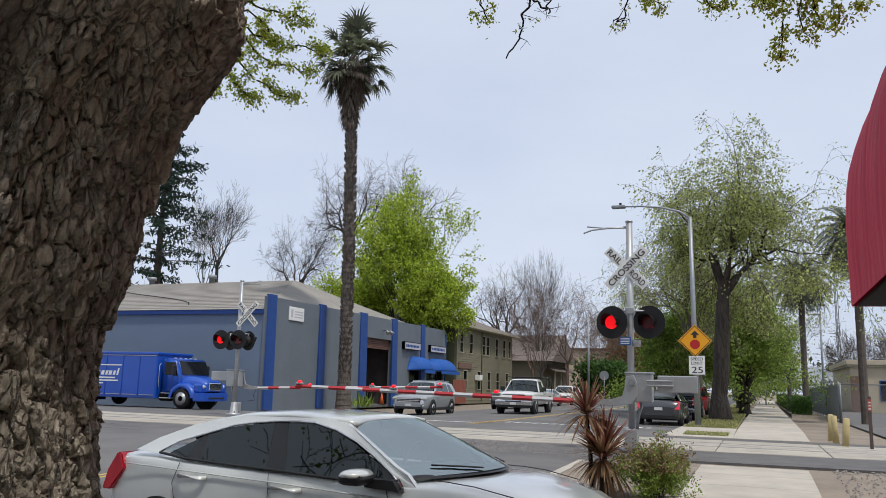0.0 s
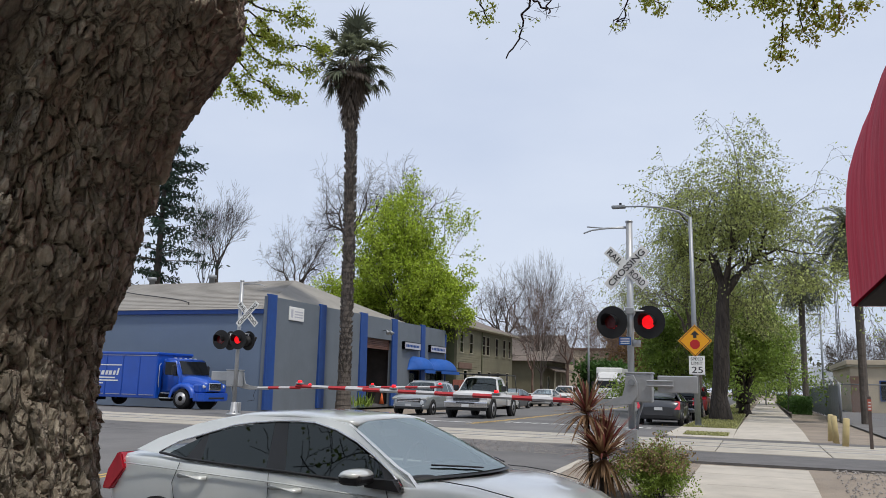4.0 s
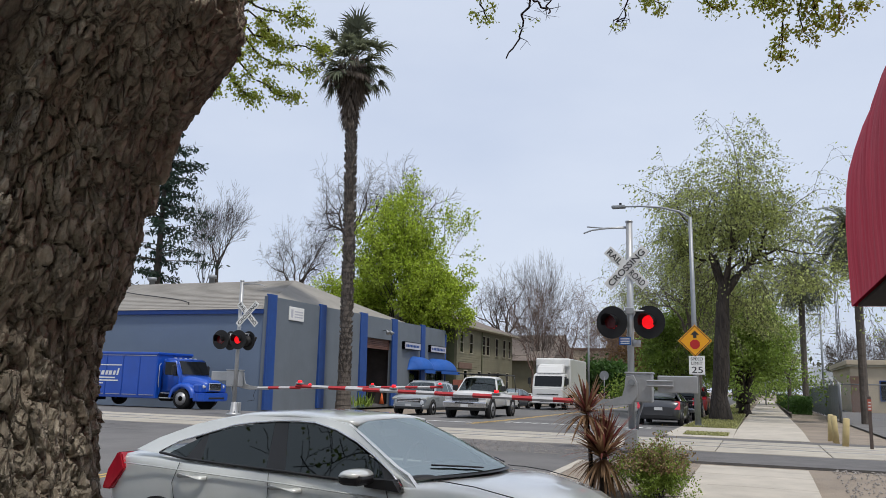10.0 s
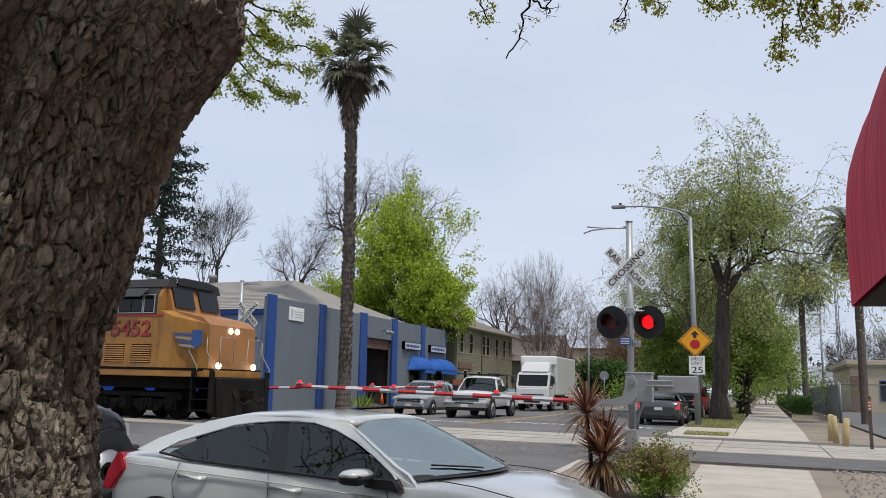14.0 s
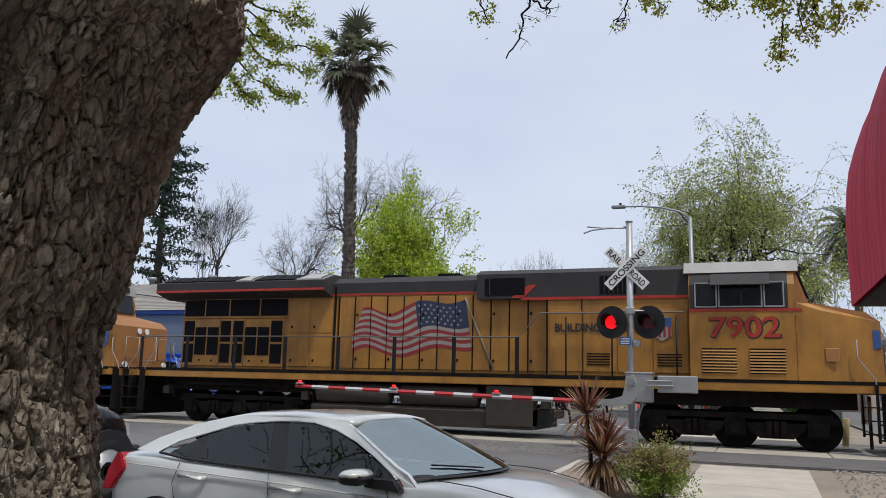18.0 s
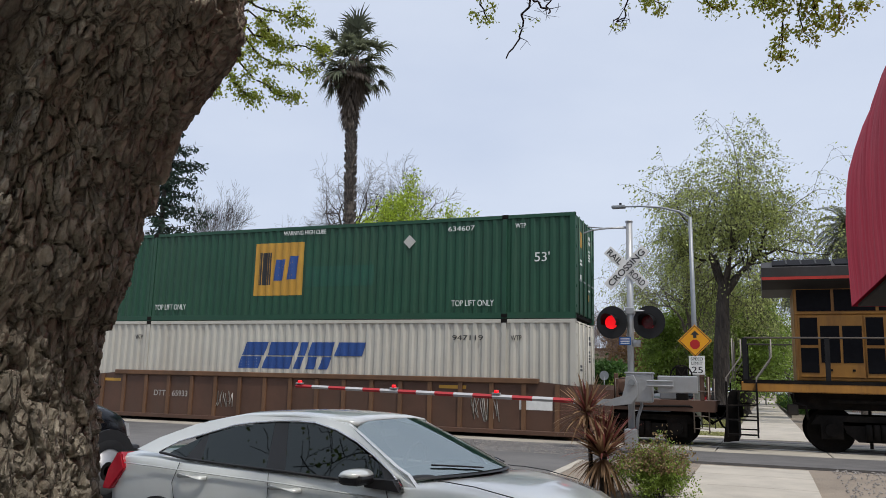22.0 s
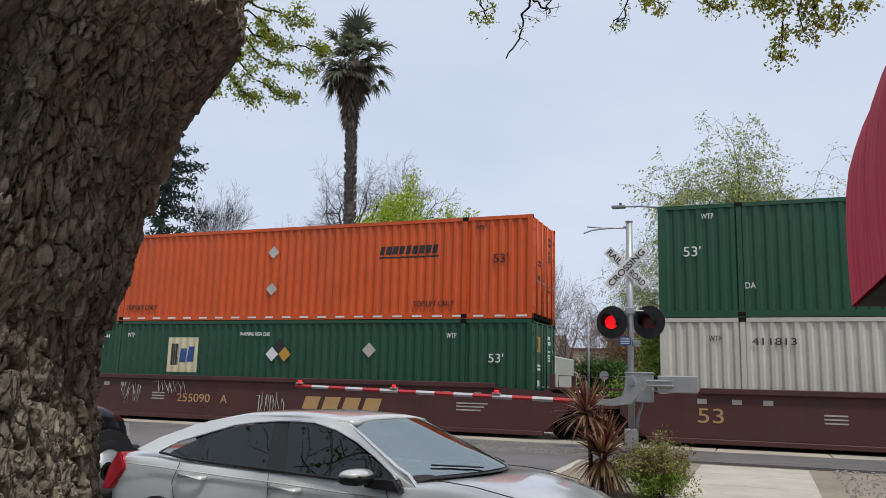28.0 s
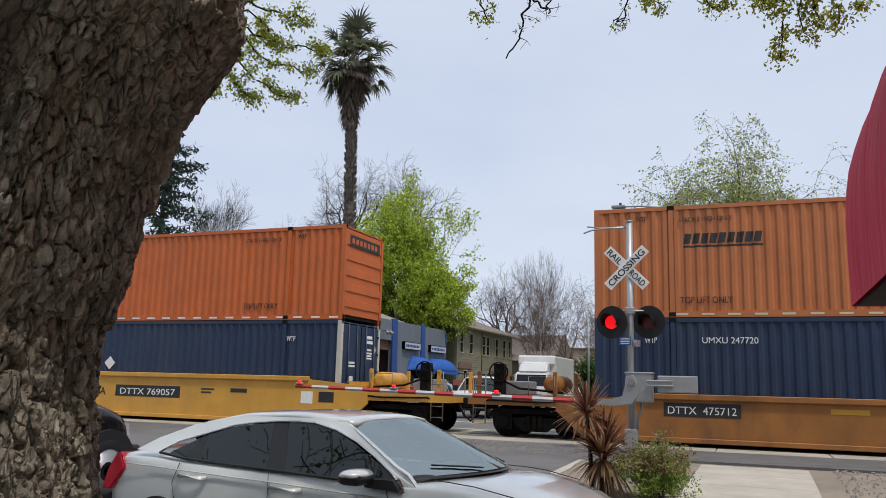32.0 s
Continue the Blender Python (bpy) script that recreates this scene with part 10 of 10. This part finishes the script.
def shrub(at, r, h, seed):
    rnd = random.Random(seed)
    b = thing("shrub", "loose twiggy shrub with small green and reddish leaves", "shrub", "", pose(*at))
    w, lv, l2, tips = Soup(), Soup(), Soup(), []
    for k in range(20):
        a = rnd.uniform(0, 6.283)
        d = Vector((math.cos(a) * r * 0.9, math.sin(a) * r * 0.9, h)).normalized()
        grow(rnd, w, tips, Vector((rnd.gauss(0, 0.08), rnd.gauss(0, 0.08), -0.02)), d, h * rnd.uniform(0.4, 0.6), 0.009, 2, 0.5, 0.05, 2, 0.3, 0.6, 0.002)
    for t, d in tips:
        for j in range(11):
            q = t + Vector((rnd.gauss(0, 0.055), rnd.gauss(0, 0.055), rnd.gauss(0, 0.055)))
            (l2 if q.z > h * 0.62 and rnd.random() < 0.6 else lv).leaf(q, rnd.uniform(0.025, 0.055), rnd, 0.0, 0.5)
    w.ob("stem", TWIG, b)
    lv.ob("leaves", LEAF_GREEN, b)
    l2.ob("young_leaves", leaf_mat("reddish_shrub_leaves", (0.30, 0.21, 0.11)), b)


shrub((-1.32, 11.3, -0.14), 0.40, 0.68, 7)
# ------------------------------------------------------------------ houses, fences and the east side
OLIVE = mat("olive_clapboard", (0.19, 0.175, 0.115), 0.8, var=0.1, vs=1.5, bump=0.2, rnd=0.05)
OLIVE_G = mat("green_stucco", (0.115, 0.125, 0.07), 0.85, var=0.1, vs=1.5, bump=0.2)
SHINGLE = mat("brown_roof_shingle", (0.17, 0.14, 0.12), 0.9, var=0.2, vs=2, bump=0.4, bs=12)
BRICK_RED = mat("red_brown_fence", (0.24, 0.07, 0.045), 0.8, var=0.15, vs=2, bump=0.2)
TRIM_P = mat("pale_window_trim", (0.36, 0.33, 0.25), 0.7, var=0.08, bump=0.05)
BEIGE = mat("beige_stucco", (0.46, 0.39, 0.29), 0.85, var=0.08, vs=1.2, bump=0.2)
BROWN = mat("brown_band_paint", (0.16, 0.10, 0.075), 0.8, var=0.1, bump=0.1)
RED_CANVAS = mat("red_canvas", (0.62, 0.022, 0.06), 0.75, var=0.18, vs=2.2, bump=0.25, bs=8, stretch=(3, 3, 0.5), dist=0.03)
CANVAS_IN = mat("black_awning_underside", (0.012, 0.008, 0.009), 0.9, var=0.2, bump=0.1)
POST_Y = mat("faded_yellow_bollard", (0.46, 0.37, 0.18), 0.7, var=0.15, vs=5, bump=0.15, dirt=((0.35, 0.26, 0.14), 0.6, 6, (1, 1, 0.4)))
RUST_POST = mat("rusty_dark_post", (0.08, 0.06, 0.052), 0.8, var=0.3, vs=6, bump=0.2)
SLAT = mat("grey_privacy_slat", (0.21, 0.23, 0.25), 0.7, var=0.12, vs=3, bump=0.05, rnd=0.12)


def wall_window(b, x, y, z0, z1, w, n=1):
    f = part("window", window_frame(x + 0.002, y - w / 2, y + w / 2, z0, z1, n, 0.07, 0.07), TRIM_P, b, "tall sash window")
    part("pane", box(bmn(), x + 0.01, x + 0.018, y - w / 2 + 0.05, y + w / 2 - 0.05, z0 + 0.05, z1 - 0.05), WINDOW, f)
    part("sash_bar", box(bmn(), x + 0.02, x + 0.045, y - w / 2, y + w / 2, (z0 + z1) / 2 - 0.03, (z0 + z1) / 2 + 0.03), TRIM_P, f)


def olive_house():
    x = -23.0
    b = thing("olive_house", "two-storey olive clapboard house with tall windows", "house")
    part("front_wall", box(bmn(), x - 0.2, x, 61.6, 77.5, -0.2, 6.25), OLIVE, b)
    part("side_wall", box(bmn(), -36, x - 0.2, 61.6, 61.8, -0.2, 6.25), OLIVE_G, b, "plain green side wall")
    part("back_wall", box(bmn(), -36, x - 0.2, 77.3, 77.5, -0.2, 6.25), OLIVE_G, b)
    part("west_wall", box(bmn(), -36.2, -36, 61.6, 77.5, -0.2, 6.25), OLIVE_G, b)
    for i in range(30):
        part("board", prism(bmn(), [(x, 0.1 + i * 0.2), (x + 0.028, 0.1 + i * 0.2), (x + 0.004, 0.295 + i * 0.2), (x, 0.295 + i * 0.2)], "y", 61.62, 77.48), OLIVE, b)
    bm = bmn()
    v = [bm.verts.new(p) for p in ((x + 0.7, 61.0, 6.25), (x + 0.7, 78.1, 6.25), (-36.8, 78.1, 6.25), (-36.8, 61.0, 6.25), (-29.5, 66.5, 8.9), (-29.5, 72.5, 8.9))]
    for f in ((0, 1, 5, 4), (1, 2, 5), (2, 3, 4, 5), (3, 0, 4), (3, 2, 1, 0)):
        bm.faces.new([v[i] for i in f])
    part("roof", bm, SHINGLE, b, "brown hipped shingle roof")
    part("eave", box(bmn(), x, x + 0.72, 61.0, 78.1, 6.12, 6.26), TRIM_P, b)
    for y in (62.6, 65.0, 68.4, 69.6, 72.2, 74.6, 76.4):
        wall_window(b, x + 0.028, y, 4.0, 5.75, 0.85)
    for y in (63.6, 67.2, 70.0, 72.6, 75.6):
        wall_window(b, x + 0.028, y, 0.95, 2.6, 0.95)
    part("porch_trim", rbox(bmn(), x + 0.03, x + 0.12, 62.0, 65.2, 2.7, 3.2, 0.02), BROWN, b)
    part("air_conditioner", rbox(bmn(), x + 0.05, x + 0.5, 66.2, 66.9, 1.8, 2.25, 0.02), WHITE, b, "white window air conditioner")
    part("drain_pipe", tube(bmn(), [(x + 0.08, 67.9, 0), (x + 0.08, 67.9, 6.1)], 0.05, 8), OLIVE_G, b)
    f = thing("red_fence", "low red-brown board fence beside the house", "fence")
    for i in range(10):
        part("board", rbox(bmn(), -22.3, -22.26, 59.0 + i * 0.3, 59.28 + i * 0.3, -0.1, 1.75, 0.006, seg=1), BRICK_RED, f)
    g = thing("far_house", "brown gabled house half hidden by bare trees", "house")
    part("wall", box(bmn(), -30, -21.5, 84, 95, -0.2, 4.2), OLIVE, g)
    bm = bmn()
    prism(bm, [(83.4, 4.1), (89.5, 7.2), (95.6, 4.1)], "x", -30.5, -20.3)
    part("roof", bm, SHINGLE, g)
    for y in (85.5, 88.5, 92.0):
        part("porch_post", box(bmn(), -20.6, -20.45, y - 0.08, y + 0.08, 0, 3.0), TRIM_P, g)
        wall_window(g, -21.5, y + 0.9, 1.0, 2.6, 0.9)
    part("porch_roof", prism(bmn(), [(-21.5, 3.5), (-20.2, 3.0), (-20.2, 3.1), (-21.5, 3.65)], "y", 84.5, 94.5), SHINGLE, g)
    o = thing("tan_building", "plain tan building far down the street", "building")
    part("wall", box(bmn(), -26, -17.5, 108, 124, -0.2, 6.4), BEIGE, o)
    part("cornice", box(bmn(), -26.2, -17.3, 107.8, 124.2, 6.4, 6.7), BROWN, o)
    for y in (110, 114, 118):
        wall_window(o, -17.5, y, 1.0, 2.6, 1.4)


olive_house()


def chain_fence():
    b = thing("chain_link_fence", "galvanised chain-link fence with grey privacy slats", "fence")
    # slatted run along the pavement
    bm = rbox(bmn(), 0, 0.02, 0, 0.14, 0.05, 1.85, 0.004, seg=1)
    me = bpy.data.meshes.new("slat")
    bm.to_mesh(me)
    bm.free()
    me.materials.append(SLAT)
    for i in range(170):
        o = new("slat", me)
        o.parent = b
        o.location = (3.9, 48.2 + i * 0.19, 0.0)
    for i in range(12):
        part("post", tube(bmn(), [(3.93, 48.1 + i * 3.0, -0.1), (3.93, 48.1 + i * 3.0, 2.05)], 0.04, 8), STEEL, b)
        part("barb_arm", tube(bmn(), [(3.93, 48.1 + i * 3.0, 2.0), (3.65, 48.1 + i * 3.0, 2.35)], 0.025, 6), STEEL, b)
    part("top_rail", tube(bmn(), [(3.93, 48.1, 1.9), (3.93, 81, 1.9)], 0.025, 6), STEEL, b)
    for k in range(3):
        part("barbed_wire", tube(bmn(), [(3.86 - k * 0.09, 48.1, 2.1 + k * 0.11), (3.86 - k * 0.09, 81, 2.1 + k * 0.11)], 0.006, 4), STEEL, b)
    # open mesh run across the yard
    for i in range(6):
        part("post", tube(bmn(), [(4.0 + i * 3.0, 48.0, -0.1), (4.0 + i * 3.0, 48.0, 2.0)], 0.045, 8), STEEL, b)
    part("top_rail", tube(bmn(), [(4.0, 48.0, 1.92), (19, 48.0, 1.92)], 0.028, 6), STEEL, b)
    s = Soup()
    for i in range(150):
        x = 4.0 + i * 0.1
        for d in (1, -1):
            a = Vector((x, 48.0, 0.05 if d > 0 else 1.9))
            c = a + Vector((0.925, 0.0, 1.85 * d))
            if c.x > 19:
                continue
            s.stick(a, c, 0.005, 0.005, 3)
    s.ob("wire_mesh", STEEL, b, "diamond wire mesh")
    for x, y, tilt in ((2.02, 28.3, 2), (2.05, 26.7, -3), (2.08, 24.25, 4)):
        p = thing("bollard", "faded yellow steel bollard leaning in the dirt", "bollard", "yellow bollards", pose(x, y, -0.02, 0, tilt, 0))
        part("post", tube(bmn(), [(0, 0, -0.15), (0, 0, 0.74), (0, 0, 0.76)], [0.085, 0.085, 0.06], 14), POST_Y, p)
    p = thing("marker_post", "thin dark marker post with a faded red label", "post", "", pose(2.62, 23.5, -0.02))
    part("post", rbox(bmn(), -0.04, 0.04, -0.03, 0.03, -0.2, 1.35, 0.008, seg=1), RUST_POST, p)
    part("label", box(bmn(), -0.045, 0.045, -0.036, -0.031, 0.98, 1.28), mat("faded_red_label", (0.34, 0.08, 0.05), 0.6, var=0.2), p)
    for k in range(3):
        part("label_bar", box(bmn(), -0.03, 0.03, -0.04, -0.037, 1.02 + k * 0.08, 1.05 + k * 0.08), LETTER_W, p)


chain_fence()


def hedges():
    rnd = random.Random(12)
    for k, (y0, y1, h) in enumerate(((54.5, 58.5, 1.15), (59.5, 68, 1.1), (69, 82, 1.1), (84, 110, 1.15))):
        b = thing("hedge", "clipped green hedge in front of the fence", "hedge", "clipped hedges", pose(0, 0, 0))
        part("core", rbox(bmn(), 2.05, 2.95, y0 + 0.1, y1 - 0.1, -0.05, h - 0.1, 0.12), LEAF_HEDGE, b)
        lv = Soup()
        n = int((y1 - y0) * 420) if k < 3 else 4000
        for i in range(n):
            f = rnd.random()
            if f < 0.35:
                p = Vector((rnd.uniform(2.0, 3.0), rnd.uniform(y0, y1), h + rnd.gauss(-0.05, 0.03)))
            elif f < 0.75:
                p = Vector((2.0 + rnd.gauss(0, 0.03), rnd.uniform(y0, y1), rnd.uniform(0, h)))
            else:
                p = Vector((rnd.uniform(2.0, 3.0), y0 + rnd.gauss(0, 0.03), rnd.uniform(0, h)))
            lv.leaf(p, rnd.uniform(0.08, 0.16), rnd)
        lv.ob("leaves", LEAF_HEDGE, b)
    sheet("hedge_bed", [1.75, 3.6], [53.5, 60, 80, 111], lambda x, y: 0.09, DIRT, "dark mulch bed under the hedge", "planting bed")
    curb("bed_curb", [(1.75, 53.5), (3.7, 53.5)], "low concrete edge round the hedge bed")


hedges()


def beige_building():
    b = thing("beige_building", "low beige stucco building with a brown base and parapet", "building")
    part("wall", box(bmn(), 7.1, 24, 75, 92, -0.2, 3.85), BEIGE, b)
    part("parapet", rbox(bmn(), 6.8, 24.3, 74.7, 92.3, 3.85, 4.25, 0.03), BEIGE, b)
    part("cornice", box(bmn(), 6.9, 24.2, 74.8, 92.2, 3.7, 3.85), TRIM_P, b)
    part("brown_panel", box(bmn(), 7.06, 7.8, 74.95, 75.0, -0.1, 2.9), BROWN, b)
    for x in (9.2, 12.0, 15.1):
        f = part("window", rbox(bmn(), x, x + 1.5, 74.93, 75.0, 0.9, 2.6, 0.02), BLUE_TRIM, b)
        part("pane", box(bmn(), x + 0.08, x + 1.42, 74.92, 74.928, 0.98, 2.52), WINDOW, f)
    part("roof_unit", rbox(bmn(), 11, 13, 80, 82, 4.0, 4.9, 0.05), WHITE, b)
    sheet("yard", [3.95, 12, 60], [26, 34, 48.5, 60, 75, 95], lambda x, y: -0.045, ASPHALT, "grey asphalt yard behind the fence", "road")
    t = thing("tent_canopy", "white pointed tent canopy behind the fence", "tent", "", pose(5.4, 96, 0))
    bm = bmn()
    v = [bm.verts.new(p) for p in ((-5, -4, 2.4), (5, -4, 2.4), (5, 4, 2.4), (-5, 4, 2.4), (0, 0, 4.4))]
    for f in ((0, 1, 4), (1, 2, 4), (2, 3, 4), (3, 0, 4), (3, 2, 1, 0)):
        bm.faces.new([v[i] for i in f])
    part("canopy", bm, mat("grey_tent_canvas", (0.30, 0.32, 0.34), 0.7, var=0.08, bump=0.05), t)
    for x, y in ((-4.8, -3.8), (4.8, -3.8), (4.8, 3.8), (-4.8, 3.8)):
        part("pole", tube(bmn(), [(x, y, -0.1), (x, y, 2.45)], 0.05, 6), STEEL, t)
    m = thing("radio_mast", "thin lattice radio mast on the skyline", "mast", "", pose(22, 260, 0))
    for s in ((-0.4, -0.3), (0.4, -0.3), (0, 0.5)):
        part("leg", tube(bmn(), [(s[0], s[1], 0), (s[0], s[1], 52)], 0.12, 4), STEEL, m)
    for k in range(12):
        part("brace", tube(bmn(), [(-0.4, -0.3, 2 + k * 4), (0.4, -0.3, 6 + k * 4)], 0.07, 4), STEEL, m)
    u = thing("utility_pole", "slim dark lamp pole behind the yard", "pole", "", pose(4.7, 70, 0))
    part("pole", tube(bmn(), [(0, 0, -0.1), (0, 0, 7.6)], [0.1, 0.07], 10), STEEL, u)
    part("lamp_head", rbox(bmn(), -0.5, 0.1, -0.1, 0.1, 7.55, 7.67, 0.03), STEEL, u)
    v = thing("distant_lamp_post", "grey street lamp beside the olive house", "street lamp", "", pose(-15.0, 76, 0))
    part("pole", tube(bmn(), [(0, 0, -0.2), (0, 0, 8.0)], [0.11, 0.08], 10), STEEL, v)
    part("arm", tube(bmn(), [(0, 0, 7.9), (0.8, 0, 8.5), (2.4, 0, 8.7)], 0.04, 6), STEEL, v)
    part("lamp_head", rbox(bmn(), 2.3, 2.9, -0.1, 0.1, 8.64, 8.74, 0.03), STEEL, v)
    w = thing("back_of_sign", "round-topped grey back of a road sign", "road sign", "", pose(-13.9, 78, 0))
    part("pole", tube(bmn(), [(0, 0, -0.2), (0, 0, 2.5)], 0.04, 6), STEEL, w)
    part("plate", disc(bmn(), (0, 0, 2.6), (0, 0.02, 0), 0.45, 0.02, 20), STEEL, w)
    c = thing("traffic_cone", "orange traffic cone inside the garage doorway", "traffic cone", "", pose(-22.9, 47.6, -0.02))
    part("cone", tube(bmn(), [(0, 0, 0.03), (0, 0, 0.7)], [0.17, 0.03], 14), mat("orange_plastic", (0.65, 0.12, 0.03), 0.5), c)
    part("base", rbox(bmn(), -0.2, 0.2, -0.2, 0.2, 0, 0.035, 0.01), BLACK, c)
    pl = thing("agave_plant", "clump of green strap leaves by the palm", "plant", "", pose(-20.2, 39.6, -0.02))
    rnd = random.Random(2)
    s = Soup()
    for k in range(60):
        a, el = rnd.uniform(0, 6.28), rnd.uniform(0.5, 1.4)
        d = Vector((math.cos(a) * math.cos(el), math.sin(a) * math.cos(el), math.sin(el)))
        q = Vector((rnd.gauss(0, 0.3), rnd.gauss(0, 0.3), 0))
        sd = d.cross(Vector((0, 0, 1))).normalized() * 0.05
        bb = len(s.v)
        e = q + d * rnd.uniform(0.6, 1.0)
        s.v += [tuple(q), tuple(q.lerp(e, 0.5) + sd), tuple(e), tuple(q.lerp(e, 0.5) - sd)]
        s.f.append((bb, bb + 1, bb + 2, bb + 3))
    s.ob("leaves", LEAF_GREEN, pl)


beige_building()


def red_awning():
    """Shop building beside the camera with a curved red canvas awning over the pavement."""
    b = thing("shop_building", "shop wall beside the pavement with a red awning", "building")
    part("wall", box(bmn(), 2.1, 2.4, -12, 7.9, -0.15, 6.0), BEIGE, b)
    part("end_wall", box(bmn(), 2.4, 12, 7.65, 7.9, -0.15, 6.0), BEIGE, b)
    part("roof", box(bmn(), 2.1, 12, -12, 7.9, 6.0, 6.2), ROOFING, b)
    a = part("awning_skirt", awning_mesh(), RED_CANVAS, b, "curved dark red canvas awning")
    # flat black sheet that closes the awning from below
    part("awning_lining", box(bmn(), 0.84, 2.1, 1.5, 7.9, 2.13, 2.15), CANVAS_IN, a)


def awning_mesh():
    bm = bmn()
    prof = [(0.80, 2.14), (0.80, 2.5), (0.805, 2.9), (0.83, 3.2), (0.86, 3.38), (0.92, 3.58), (1.0, 3.8), (1.1, 4.02), (1.2, 4.2), (1.42, 4.38), (1.75, 4.5), (2.1, 4.55)]
    n = 110
    g = []
    for j in range(n + 1):
        y = 8.0 - 6.5 * j / n
        fold = 0.016 * abs(math.sin(j * 0.62 + 0.5 * math.sin(j * 0.21))) + 0.010 * math.sin(j * 1.7)
        g.append([bm.verts.new((x - fold * smooth01((z - 2.1) / 0.5) * (1 + 0.3 * math.sin(z * 2 + j * 0.3)), y, z)) for x, z in prof])
    for r0, r1 in zip(g, g[1:]):
        for k in range(len(prof) - 1):
            f = bm.faces.new((r0[k], r0[k + 1], r1[k + 1], r1[k]))
            f.smooth = True
    c = [bm.verts.new((x, 8.0, z)) for x, z in prof] + [bm.verts.new((2.1, 8.0, 2.12))]
    bm.faces.new(c)
    bmesh.ops.recalc_face_normals(bm, faces=bm.faces[:])
    return bm


red_awning()


def street_behind():
    """Plain walls that close the street behind the camera."""
    w = tagged(part("wall_south", box(bmn(), -40, 30, -32, -31, -0.3, 7.5), BEIGE), "plain beige wall closing the street", "wall", kind="structure")
    w = tagged(part("wall_west", box(bmn(), -21.5, -21, -31, 11.5, -0.3, 6.5), STUCCO), "plain grey wall across the street", "wall", kind="structure")


street_behind()


# ------------------------------------------------------------------ what moves
def motions():
    ticks = [i * 0.5 for i in range(65)]
    for ob, place, y, z in MOVED:
        walk(ob, [(t, pose(place + run(t), y, z)) for t in ticks])
    for ob, x, z, r in WHEELS:
        n = 15 if r > 0.5 else 30
        walk(ob, [(k / n, pose(x, 0, z, 0, math.degrees(run(k / n) / r), 0)) for k in range(32 * n + 1)])

    # the white pickup rolls up to the crossing and stops
    ys = [(0.0, 40.2), (0.4, 39.0), (0.8, 37.9), (1.2, 36.95), (1.6, 36.0), (2.0, 35.2), (2.4, 34.5), (2.8, 33.95), (3.2, 33.45), (3.6, 33.1), (4.4, 32.85), (5.5, 32.8), (32.0, 32.8)]
    drive(WORK_PICKUP, -12.1, -0.07, -87.5, [(t, y + 5.74) for t, y in ys], 0.42)
    ys = [(0.0, 95.5), (0.8, 90.2), (1.6, 85.2), (2.4, 80.1), (3.5, 73.8), (4.5, 68.8), (5.5, 64.2), (6.0, 62.0), (7.0, 58.1), (8.0, 54.8), (9.0, 52.0), (10.0, 50.1), (11.0, 48.6), (12.0, 47.6), (13.0, 46.9), (14.2, 46.3), (15.5, 46.0), (17.0, 45.9), (32.0, 45.9)]
    drive(BOX_TRUCK, -12.65, -0.07, -89, [(t, y + 7.3) for t, y in ys], 0.42)
    ys = [(0.0, -75.0), (4.0, -44.0), (8.0, -12.0), (9.0, -3.6), (9.6, 2.9), (10.0, 7.1), (10.3, 8.6), (10.6, 9.0), (10.9, 9.2), (11.2, 9.3), (11.5, 9.32), (32.0, 9.32)]
    drive(BLACK_PICKUP, -8.85, -0.28, 90, [(t, y - 6.04) for t, y in ys], 0.42)
    # crossing lamps change over every 0.616 s
    for ob, phase in FLIPS:
        rows, t, k = [(0.0, pose(0, 0.012, 0, 0, 0, 180 * phase))], 0.078, 0
        while t < 31.9:
            a = 180 * ((k + phase) % 2)
            for q in range(4):
                rows.append((t - 0.02 + q * 0.02, pose(0, 0.012, 0, 0, 0, a + 60 * q)))
            t, k = t + 0.6163, k + 1
        rows.append((32.0, pose(0, 0.012, 0, 0, 0, 180 * ((k + phase) % 2))))
        walk(ob, rows)


def drive(ob, x, z, heading, ys, r):
    """Moves a vehicle along the street and turns its wheels by the way it goes."""
    walk(ob, [(t, pose(x, y, z, 0, 0, heading)) for t, y in ys])
    y0, sign = ys[0][1], 1 if heading > 0 else -1
    for hub in [c for c in ob.children if c.name.startswith("wheel")]:
        base = hub.matrix_basis.copy()
        rows = []
        for (ta, ya), (tb, yb) in zip(ys, ys[1:]):
            n = max(1, math.ceil(abs(yb - ya) / (r * 1.3)))
            rows += [(ta + (tb - ta) * i / n, ya + (yb - ya) * i / n) for i in range(n)]
        rows.append(ys[-1])
        seen, out = set(), []
        for t, y in rows:
            if frame(t) not in seen:
                seen.add(frame(t))
                out.append((t, base @ pose(0, 0, 0, 0, math.degrees(sign * (y - y0) / r), 0)))
        walk(hub, out)


motions()
